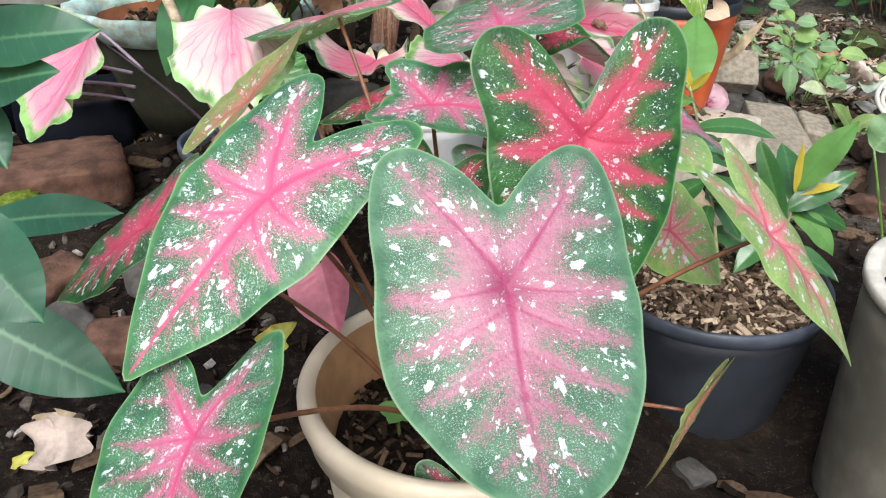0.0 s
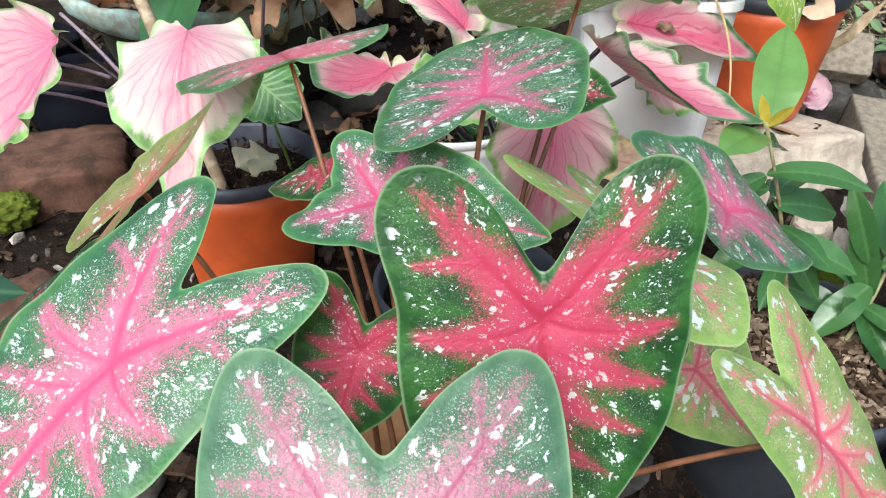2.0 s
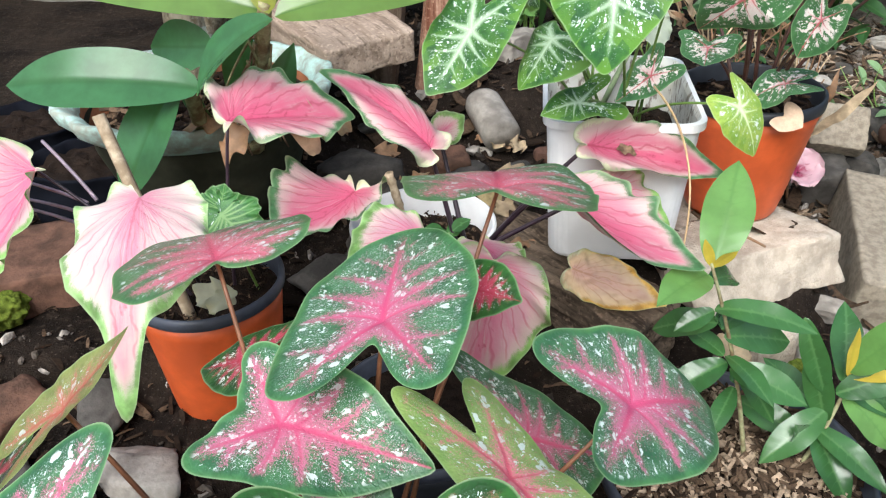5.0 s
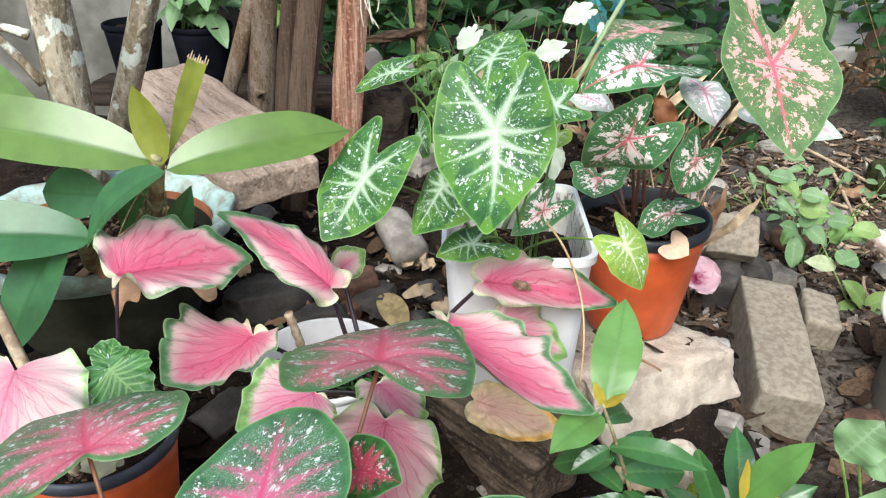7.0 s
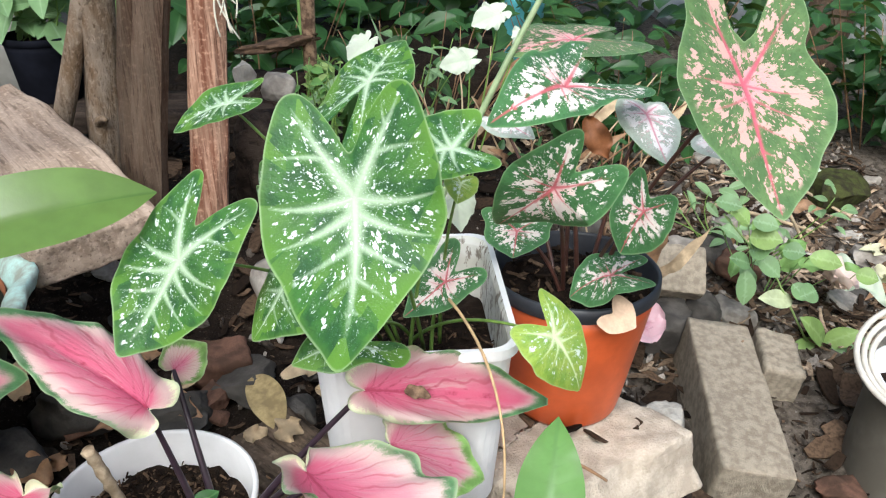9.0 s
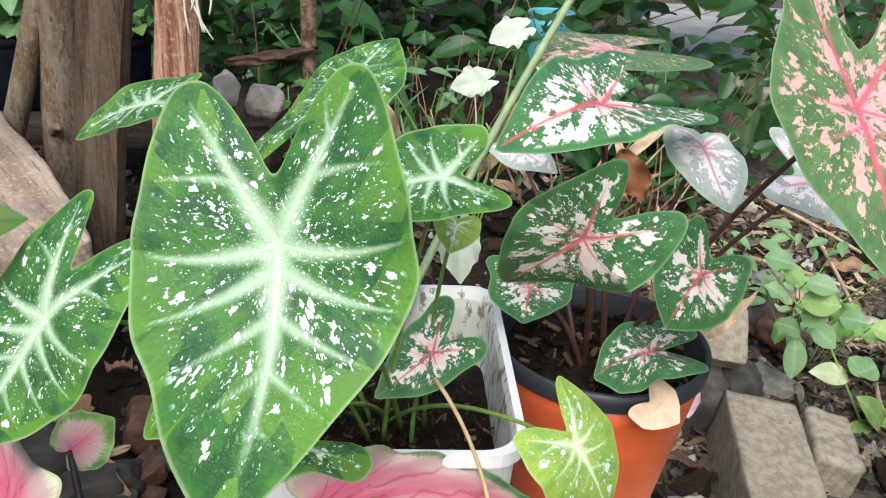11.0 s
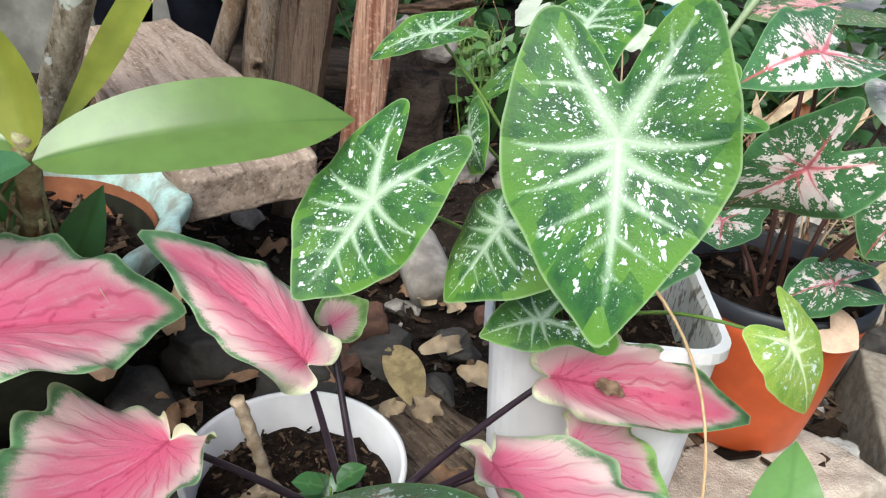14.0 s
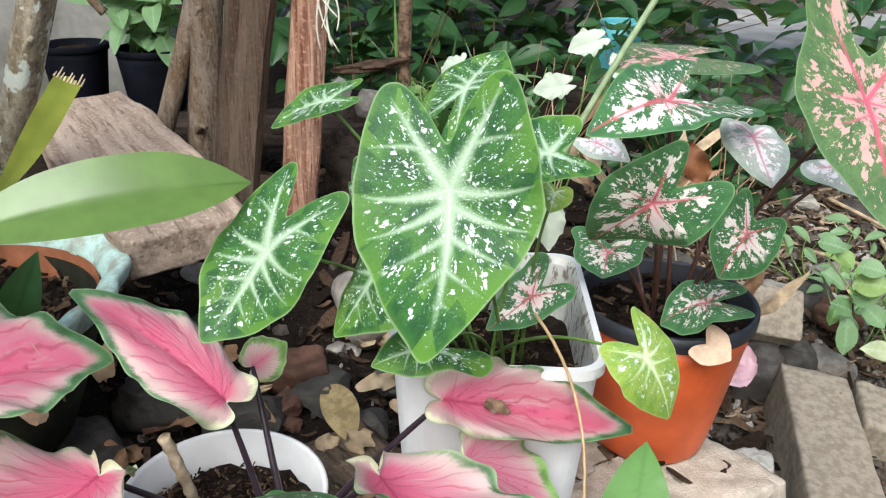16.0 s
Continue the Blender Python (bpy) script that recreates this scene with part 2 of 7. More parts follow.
PINK = (0.535, 0.165, 0.265)
M_STAR = star_leaf("star_caladium_leaf", PINK, (0.57, 0.07, 0.175), (0.030, 0.125, 0.058), (0.055, 0.19, 0.08), (0.12, 0.30, 0.08), 0.21, 0.52, 0.72, 225.0, dither=0.27, grit=2.8, fall=1.5)
M_STAR_THIN = star_leaf("thin_star_caladium_leaf", (0.66, 0.21, 0.28), (0.60, 0.08, 0.16), (0.055, 0.165, 0.070), (0.085, 0.225, 0.09), (0.15, 0.33, 0.10), 0.23, 0.55, 0.50, 200.0, dither=0.27, grit=3.0, fall=1.5, through_light=0.36)
M_STAR_DEEP = star_leaf("deep_star_caladium_leaf", (0.51, 0.060, 0.122), (0.44, 0.030, 0.075), (0.013, 0.066, 0.020), (0.034, 0.135, 0.030), (0.024, 0.125, 0.030), 0.265, 0.42, 0.20, 290.0, dither=0.30, grit=1.6, fall=1.15)
# pale leaf whose greyer pink and greens also hold some sky sheen
M_STAR_PALE = star_leaf("pale_star_caladium_leaf", (0.47, 0.205, 0.275), (0.34, 0.045, 0.125), (0.058, 0.150, 0.084), (0.11, 0.225, 0.135), (0.14, 0.29, 0.15), 0.30, 0.40, 0.50, 180.0, dither=0.40, line=0.022, grit=2.6, core=0.85, net_line=0.6)
M_STAR_YELLOW = star_leaf("yellowing_star_caladium_leaf", (0.72, 0.25, 0.28), (0.56, 0.08, 0.13), (0.19, 0.33, 0.09), (0.29, 0.42, 0.13), (0.30, 0.46, 0.10), 0.13, 0.5, 0.4)
M_STAR_UNDER = star_leaf("olive_caladium_leaf", (0.50, 0.22, 0.16), (0.46, 0.12, 0.09), (0.20, 0.24, 0.085), (0.28, 0.31, 0.11), (0.24, 0.33, 0.09), 0.12, 0.3, 0.3, through_light=0.35)
GREENS = (0.018, 0.088, 0.026), (0.045, 0.160, 0.032), (0.11, 0.26, 0.035)
M_WHITE = star_leaf("white_star_caladium_leaf", (0.20, 0.38, 0.17), (0.50, 0.64, 0.46), *GREENS, 0.085, 0.50, 0.05, 270.0, 0.46, (0.70, 0.80, 0.73), 0.0, 0.15, 0.015, 2.6, 1.9, 0.108, 0.85, spec=0.22)
M_WHITE_YOUNG = star_leaf("young_white_caladium_leaf", (0.62, 0.76, 0.42), (0.70, 0.82, 0.5), (0.20, 0.37, 0.06), (0.32, 0.46, 0.08), (0.34, 0.46, 0.07), 0.07, 0.6, 0.2, 170.0, grit=1.5, fall=2.0)
M_BLOTCH = star_leaf("blotched_caladium_leaf", (0.68, 0.24, 0.27), (0.62, 0.11, 0.15), (0.050, 0.160, 0.062), (0.072, 0.21, 0.078), (0.08, 0.24, 0.08), 0.02, 0.72, 0.0, 210.0, 0.42, (0.90, 0.82, 0.77), 0.49, line=0.032, grit=1.0, spec=0.25)
M_BLOTCH_PINK = star_leaf("pink_blotched_caladium_leaf", (0.74, 0.29, 0.36), (0.60, 0.10, 0.16), (0.085, 0.17, 0.065), (0.13, 0.23, 0.085), (0.13, 0.25, 0.09), 0.03, 0.70, 0.0, 200.0, 0.40, (0.66, 0.42, 0.37), 0.50, line=0.026, grit=1.0, spec=0.3)
M_BLOTCH_WHITE = star_leaf("whitish_blotched_caladium_leaf", (0.80, 0.50, 0.54), (0.68, 0.25, 0.33), (0.40, 0.47, 0.40), (0.48, 0.55, 0.48), (0.52, 0.60, 0.52), 0.06, 0.7, 0.5, 130.0, 0.4, (0.92, 0.89, 0.89), 0.75)
M_RUFF = ruffled_leaf("ruffled_pink_leaf", (0.70, 0.125, 0.235), (0.48, 0.05, 0.12), (0.66, 0.35, 0.39), (0.70, 0.58, 0.52), (0.05, 0.13, 0.055), 1.2, 0.0085)
M_RUFF_PALE = ruffled_leaf("pale_ruffled_pink_leaf", (0.68, 0.18, 0.30), (0.52, 0.08, 0.17), (0.62, 0.34, 0.39), (0.64, 0.53, 0.46), (0.13, 0.26, 0.07), 0.7, 0.008)
M_RUFF_WHITE = ruffled_leaf("whitish_ruffled_leaf", (0.70, 0.27, 0.36), (0.58, 0.16, 0.24), (0.70, 0.50, 0.49), (0.70, 0.65, 0.56), (0.16, 0.30, 0.10), 0.55, 0.008)
M_RUFF_GREEN = star_leaf("crinkled_green_leaf", (0.10, 0.28, 0.09), (0.24, 0.42, 0.16), (0.040, 0.14, 0.05), (0.075, 0.23, 0.06), (0.12, 0.30, 0.09), 0.02, 0.0, 0.0)
M_DRY = ruffled_leaf("dried_leaf", (0.74, 0.46, 0.38), (0.60, 0.32, 0.22), (0.80, 0.60, 0.42), (0.80, 0.60, 0.36), (0.58, 0.30, 0.07), 0.8, 0.009)
M_ORCHID = green_leaf("orchid_leaf", (0.115, 0.22, 0.045), (0.06, 0.14, 0.025), (0.16, 0.275, 0.06), 0.30, 0.7, 0.25, 0.7, 0.010)
M_ORCHID_DARK = green_leaf("dark_orchid_leaf", (0.05, 0.165, 0.065), (0.03, 0.10, 0.03), (0.09, 0.22, 0.10), 0.2, 0.5)
M_ORCHID_YELLOW = green_leaf("yellow_orchid_leaf", (0.22, 0.25, 0.035), (0.17, 0.21, 0.03), (0.26, 0.29, 0.045), 0.3, 0.5)
M_GARD = green_leaf("shrub_leaf", (0.036, 0.125, 0.038), (0.11, 0.24, 0.08), (0.07, 0.20, 0.055), 0.26, 0.5, 0.2, 0.6, 0.022)
M_GARD_YOUNG = green_leaf("young_shrub_leaf", (0.125, 0.29, 0.075), (0.09, 0.22, 0.055), (0.17, 0.35, 0.10), 0.3, 0.6, 0.25, 0.4, 0.021)
M_GARD_BUD = green_leaf("yellow_shoot_leaf", (0.55, 0.42, 0.06), (0.5, 0.40, 0.05), None, 0.35, 0.4)
M_TREE_LEAF = green_leaf("dark_tree_leaf", (0.024, 0.105, 0.058), (0.12, 0.26, 0.13), (0.036, 0.14, 0.075), 0.34, 0.65, 0.25, 0.3, 0.018)
M_WEED = green_leaf("weed_leaf", (0.14, 0.30, 0.07), (0.2, 0.36, 0.1), (0.24, 0.40, 0.10), 0.4, 0.5)
M_WEED_PALE = green_leaf("pale_weed_leaf", (0.23, 0.37, 0.11), (0.34, 0.47, 0.20), (0.34, 0.47, 0.16), 0.45, 0.5)
M_WEED_GREY = green_leaf("greyish_weed_leaf", (0.16, 0.30, 0.13), (0.30, 0.44, 0.26), (0.26, 0.40, 0.20), 0.45, 0.5)
M_WEED_WHITE = green_leaf("whitish_weed_leaf", (0.55, 0.63, 0.38), (0.6, 0.66, 0.42), (0.62, 0.68, 0.46), 0.45, 0.4)
# leaf green kept dark so that the background's shade sits in its colour
M_DARK_LEAF = green_leaf("shade_darkened_leaf", (0.03, 0.10, 0.03), (0.07, 0.16, 0.05), (0.06, 0.16, 0.05), 0.4, 0.5)
M_PALE_LEAF = green_leaf("pale_leaf", (0.58, 0.67, 0.53), (0.50, 0.62, 0.42), (0.66, 0.72, 0.60), 0.45, 0.5)
M_STALK = plain("brown_stalk", (0.24, 0.10, 0.05), 0.45, 0.3, 60, 0.1)
M_STALK_RED = plain("dark_reddish_stalk", (0.105, 0.045, 0.034), 0.45, 0.3, 60, 0.1)
M_STALK_DARK = plain("dark_purple_stalk", (0.035, 0.02, 0.03), 0.35, 0.3, 60, 0.1)
M_STALK_GREEN = plain("green_stalk", (0.16, 0.28, 0.06), 0.4, 0.3, 60, 0.1)
M_STALK_FRESH = plain("fresh_pale_stalk", (0.33, 0.44, 0.24), 0.4, 0.2, 60, 0.1)
M_PSEUDO = plain("fibrous_orchid_stem", (0.30, 0.31, 0.17), 0.7, 0.5, 50, 0.6, (0.16, 0.11, 0.06))
M_BROWN = plain("brown_dead_leaf", (0.30, 0.17, 0.09), 0.65, 0.4, 40, 0.3)
M_TAN = plain("tan_dead_leaf", (0.52, 0.40, 0.26), 0.7, 0.35, 40, 0.3)
# darker copy of the black plastic, with shade put into its colour
M_BLACK_SHADED = plain("shaded_black_plastic", (0.007, 0.008, 0.012), 0.8, 0.4, 14, 0.15, spec=0.2)
M_BLACK = plain("black_plastic", (0.029, 0.033, 0.042), 0.5, 0.4, 14, 0.15)
M_RIM = plain("dusty_black_plastic", (0.06, 0.07, 0.095), 0.5, 0.4, 20, 0.15)
M_ORANGE = plain("orange_plastic", (0.60, 0.105, 0.028), 0.42, 0.25, 12, 0.12)
M_CREAM = plain("cream_ceramic", (0.74, 0.62, 0.46), 0.4, 0.2, 10, 0.1)
M_CREAM_IN = plain("bare_clay", (0.50, 0.28, 0.14), 0.7, 0.25, 14, 0.2)
M_WHITEP = plain("white_plastic", (0.87, 0.875, 0.88), 0.42, 0.12, 9, 0.08)


def stained_plastic():
    m, nt, b = material("stained_white_plastic")
    vec, rnd = object_vec(nt)
    mp = nd(nt, "Mapping", Vector=vec)
    mp.inputs["Scale"].default_value = (1.0, 1.0, 0.45)
    dirt = smooth(nt, noise_of(nt, mp.outputs[0], 75, 5, 0.65), 0.52, 0.60)
    film = smooth(nt, noise_of(nt, vec, 22, 4), 0.40, 0.65, 0.0, 0.45)
    col = mix(nt, film, (0.74, 0.74, 0.70), (0.46, 0.42, 0.32))
    nt.links.new(mix(nt, calc(nt, "MULTIPLY", dirt, 0.8), col, (0.13, 0.085, 0.05)), b.inputs["Base Color"])
    b.inputs["Roughness"].default_value = 0.55
    return m


M_STAINED = stained_plastic()
M_TEAL = plain("worn_teal_paint", (0.40, 0.60, 0.55), 0.65, 0.45, 45, 0.5, (0.30, 0.30, 0.24))
M_TEALP = plain("teal_plastic", (0.10, 0.42, 0.46), 0.4, 0.2, 10, 0.1)
M_CLAY = plain("terracotta", (0.36, 0.14, 0.07), 0.75, 0.3, 20, 0.3)
# mossy clay with its colour lowered to hold the shade around the planter
M_MOSSPOT = plain("shaded_mossy_clay", (0.040, 0.042, 0.028), 0.85, 0.4, 14, 0.4)
# soil colour lowered for the near-black shade in gaps between pots
M_SOIL = plain("shade_dark_soil", (0.022, 0.014, 0.010), 0.9, 0.5, 60, 0.9)
M_CHIP = plain("dry_chips", (0.31, 0.205, 0.13), 0.8, 0.5, 80, 0.4, (0.10, 0.06, 0.04))
M_STONE = plain("garden_stone", (0.36, 0.33, 0.29), 0.85, 0.35, 20, 0.6, (0.18, 0.16, 0.14))
M_DARKSTONE = plain("dark_stone", (0.085, 0.078, 0.07), 0.8, 0.4, 22, 0.6)
M_SLAB = plain("pale_sandstone", (0.59, 0.515, 0.42), 0.9, 0.25, 45, 1.0, (0.44, 0.365, 0.285))
M_CONCRETE = plain("old_concrete", (0.36, 0.31, 0.24), 0.9, 0.3, 75, 1.0, (0.255, 0.215, 0.165))
M_PALERIM = plain("chalky_pale_rim", (0.62, 0.58, 0.50), 0.7, 0.25, 20, 0.2)
M_GREYPOT = plain("weathered_grey_pot", (0.17, 0.155, 0.125), 0.85, 0.3, 10, 0.4)
M_BRICK = plain("old_brick", (0.155, 0.082, 0.058), 0.9, 0.4, 25, 0.7, (0.07, 0.042, 0.03))
M_MOSS_DARK = plain("dark_damp_moss", (0.055, 0.065, 0.020), 0.95, 0.5, 40, 1.0, (0.03, 0.026, 0.018))
M_MOSS = plain("moss", (0.15, 0.20, 0.03), 0.95, 0.4, 120, 1.0)
# darker version of the cement render below, for the back wall only
M_WALL = plain("dark_rendered_wall", (0.21, 0.205, 0.185), 0.9, 0.4, 5, 0.3, (0.10, 0.10, 0.085))
M_CEMENT = plain("rendered_wall", (0.36, 0.35, 0.32), 0.9, 0.25, 5, 0.3)


def wood(name, colour, dark, along=(1, 1, 0.06), scale=60.0, lichen=0.0, relief=0.005):
    m, nt, b = material(name)
    vec, rnd = object_vec(nt)
    mp = nd(nt, "Mapping", Vector=vec)
    mp.inputs["Scale"].default_value = along
    n1 = noise_of(nt, mp.outputs[0], scale, 6, 0.65, 0.3)
    n2, n3, n4 = noise_of(nt, vec, 9, 4), noise_of(nt, vec, 140, 4), noise_of(nt, mp.outputs[0], scale * 4, 3, 0.6)
    col = mix(nt, smooth(nt, n1, 0.35, 0.65), dark, colour)
    col = mix(nt, smooth(nt, n2, 0.45, 0.75, 0.0, 0.6), col, tuple(c * 0.5 for c in colour))
    col = mix(nt, smooth(nt, n3, 0.5, 0.75, 0.0, 0.55), col, tuple(min(1, c * 1.5) for c in colour))
    col = mix(nt, smooth(nt, n4, 0.32, 0.45, 0.7, 0.0), col, tuple(c * 0.5 for c in dark))
    if lichen:
        col = mix(nt, smooth(nt, noise_of(nt, vec, 26, 4), 0.54, 0.60, 0.0, lichen), col, (0.60, 0.64, 0.56))
    nt.links.new(col, b.inputs["Base Color"])
    b.inputs["Roughness"].default_value = 0.85
    b.inputs["Specular IOR Level"].default_value = 0.15
    bump(nt, b, calc(nt, "ADD", n1, calc(nt, "MULTIPLY", n4, 0.7)), 0.9, relief)
    return m


M_BARK = wood("dead_bark", (0.19, 0.14, 0.10), (0.04, 0.028, 0.02), (0.12, 1, 1), 40.0, 0.0, 0.003)
# bark wood darkened in colour, in place of shade from an overhead canopy
M_SHADE_WOOD = wood("shade_darkened_wood", (0.050, 0.036, 0.027), (0.015, 0.010, 0.008), (0.12, 1, 1), 40.0, 0.0, 0.003)
M_POST = wood("weathered_post_wood", (0.118, 0.086, 0.062), (0.075, 0.045, 0.03))
M_POST_RED = wood("split_reddish_wood", (0.44, 0.27, 0.19), (0.16, 0.06, 0.035))
M_LOG = wood("weathered_log_wood", (0.41, 0.317, 0.247), (0.24, 0.175, 0.13), (0.08, 1, 1), 40.0, 0.0, 0.0022)
M_LICHEN = wood("lichen_bark", (0.40, 0.35, 0.26), (0.17, 0.13, 0.08), (1, 1, 0.5), 30.0, 0.85)
M_TRUNK = wood("grey_bark", (0.25, 0.20, 0.155), (0.15, 0.10, 0.06), (1, 1, 0.35), 45.0)


def ground_material():
    m, nt, b = material("garden_soil")
    co = nt.nodes.new("ShaderNodeTexCoord").outputs["Object"]
    n1, n2, n3 = noise_of(nt, co, 5, 5), noise_of(nt, co, 60, 5), noise_of(nt, co, 260, 3)
    # base soil tones are pushed down to include shade over the bed
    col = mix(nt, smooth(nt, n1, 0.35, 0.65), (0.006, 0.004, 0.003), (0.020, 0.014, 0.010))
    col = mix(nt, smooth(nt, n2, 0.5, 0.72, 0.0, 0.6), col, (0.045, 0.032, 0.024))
    col = mix(nt, smooth(nt, n3, 0.62, 0.72, 0.0, 0.6), col, (0.13, 0.105, 0.085))
    # towards the right and back the soil turns to a paler, greyish earth
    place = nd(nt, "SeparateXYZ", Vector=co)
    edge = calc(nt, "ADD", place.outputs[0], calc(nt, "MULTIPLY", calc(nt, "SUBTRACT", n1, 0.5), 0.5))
    pale_soil = calc(nt, "MULTIPLY", smooth(nt, edge, 0.48, 0.72), smooth(nt, place.outputs[1], 1.35, 1.65))
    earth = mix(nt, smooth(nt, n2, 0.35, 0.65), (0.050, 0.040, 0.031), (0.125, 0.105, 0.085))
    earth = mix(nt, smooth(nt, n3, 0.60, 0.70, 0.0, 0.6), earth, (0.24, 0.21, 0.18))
    col = mix(nt, pale_soil, col, earth)
    nt.links.new(col, b.inputs["Base Color"])
    b.inputs["Roughness"].default_value = 0.92
    b.inputs["Specular IOR Level"].default_value = 0.1
    bump(nt, b, calc(nt, "ADD", n2, calc(nt, "MULTIPLY", n3, 0.5)), 0.9, 0.006)
    return m


M_GROUND = ground_material()

# ---- geometry helpers ----
def mesh_of(name, verts, faces, mat, smooth_faces=True):
    me = bpy.data.meshes.new(name)
    me.from_pydata([tuple(map(float, v)) for v in verts], [], faces)
    me.materials.append(mat)
    if smooth_faces:
        me.polygons.foreach_set("use_smooth", [True] * len(me.polygons))
    me.update()
    return me


def put(name, me, parent=None, label="", m=None):
    ob = new(name, me)
    if parent is not None:
        ob.parent = parent
    if m is not None:
        ob.matrix_basis = m
    if label:
        tagged(ob, label)
    return ob


def thing(name, place, label, category, group="", kind=""):
    ob = new(name)
    ob.location = place
    ob.empty_display_size = 0.02
    return tagged(ob, label, category, group, kind)


def floats(me, **layers):
    for key, values in layers.items():
        a = me.attributes.new(key, "FLOAT", "POINT")
        a.data.foreach_set("value", np.asarray(values, dtype=np.float32).ravel())


def tube(points, radii, sides=8, closed_ends=True):
    """Vertices and faces of a round stalk through points."""
    pts = [Vector(p) for p in points]
    verts, faces = [], []
    up = Vector((0.31, 0.12, 0.94))
    for i, p in enumerate(pts):
        d = (pts[min(i + 1, len(pts) - 1)] - pts[max(i - 1, 0)]).normalized()
        a = d.cross(up)
        if a.length < 1e-3:
            a = d.cross(Vector((1, 0, 0)))
        a.normalize()
        c = d.cross(a)
        for k in range(sides):
            w = 2 * math.pi * k / sides
            verts.append(p + (a * math.cos(w) + c * math.sin(w)) * radii[i])
    for i in range(len(pts) - 1):
        for k in range(sides):
            n = (k + 1) % sides
            faces.append((i * sides + k, i * sides + n, (i + 1) * sides + n, (i + 1) * sides + k))
    if closed_ends:
        faces.append(tuple(range(sides))[::-1])
        faces.append(tuple((len(pts) - 1) * sides + k for k in range(sides)))
    return verts, faces


def arc(a, b, sag=0.0, out=(0, 0, 0), n=14):
    """Points on a curved line from a to b; out pulls its middle aside, sag lifts it."""
    a, b, o = Vector(a), Vector(b), Vector(out) + Vector((0, 0, sag))
    mid = (a + b) / 2 + o * 1.6
    return [a * (1 - t) ** 2 + mid * 2 * t * (1 - t) + b * t * t for t in (i / (n - 1) for i in range(n))]


def stalk(plant, a, b, r0, r1, mat, sag=0.0, out=(0, 0, 0), name="petiole", label=""):
    pts = arc(a, b, sag, out)
    base = plant.location
    radii = [r0 + (r1 - r0) * i / (len(pts) - 1) for i in range(len(pts))]
    v, f = tube([p - base for p in pts], radii)
    return put(name, mesh_of(name, v, f, mat), plant, label)


def half_outline(kind, L, W, B, wm, y1, blunt, s):
    """Right half of a leaf's outline, from the tip to the notch at its base."""
    pts = []
    p, q = {True: (2.1, 0.72), False: (1.55, 0.95), "tail": (1, 1), "hastate": (1.45, 1.0)}[blunt]
    for u in np.linspace(1, 0, 9):
        pts.append((wm * (1 - u ** p) ** q, y1 + u * (L - y1)))
    if blunt == "tail":
        rows = ((0, 1), (0.13, 0.95), (0.20, 0.86), (0.25, 0.76), (0.36, 0.66), (0.66, 0.56), (0.93, 0.44), (1.04, 0.28), (1.03, 0.11), (0.92, -0.05), (0.70, -0.16), (0.44, -0.19), (0.20, -0.12), (0, 0.0))
        return np.array([(wm * a, L * b) for a, b in rows])
    if blunt == "hastate":
        pts += [(wm * 0.99, y1 - 0.2 * B), (wm * 0.90, -0.24 * B), (wm * 0.82, -0.42 * B), (W * 0.98, -0.62 * B), (W * 0.86, -0.84 * B), (W * 0.70, -0.98 * B), (W * 0.57, -1.0 * B), (W * 0.44, -0.86 * B), (W * 0.24, -0.36 * B - 0.42 * s), (W * 0.07, -0.06 * B - 0.92 * s), (0, -s)]
        return np.array(pts)
    if kind == "arrow":
        pts += [(wm * 1.0, y1 - 0.35 * (y1 + B)), (max(W * 1.12, wm * 0.86), -0.72 * B), (W * 1.0, -0.98 * B)]
        if blunt:
            pts += [(W * 0.76, -1.04 * B), (W * 0.52, -0.95 * B), (W * 0.33, -0.66 * B - 0.32 * s), (W * 0.17, -0.30 * B - 0.70 * s), (W * 0.06, -0.06 * B - 0.94 * s), (0, -s)]
        else:
            pts += [(W * 0.74, -1.02 * B), (W * 0.48, -0.88 * B), (W * 0.24, -0.42 * B - 0.56 * s), (W * 0.08, -0.08 * B - 0.92 * s), (0, -s)]
    else:
        pts += [(wm * 0.96, y1 * 0.5), (wm * 0.84, y1 * 0.1), (wm * 0.60, -0.75 * B), (wm * 0.36, -1.0 * B), (wm * 0.14, -0.7 * B), (0, -s)]
    return np.array(pts)


def rounded(pts, n=12):
    out = []
    P = np.vstack([[-pts[1][0], pts[1][1]], pts, [-pts[-2][0], pts[-2][1]]])
    for i in range(1, len(P) - 2):
        p0, p1, p2, p3 = P[i - 1], P[i], P[i + 1], P[i + 2]
        for t in np.linspace(0, 1, n, endpoint=False):
            out.append(0.5 * (2 * p1 + (p2 - p0) * t + (2 * p0 - 5 * p1 + 4 * p2 - p3) * t * t + (3 * p1 - p0 - 3 * p2 + p3) * t ** 3))
    out.append(pts[-1])
    return np.array(out)


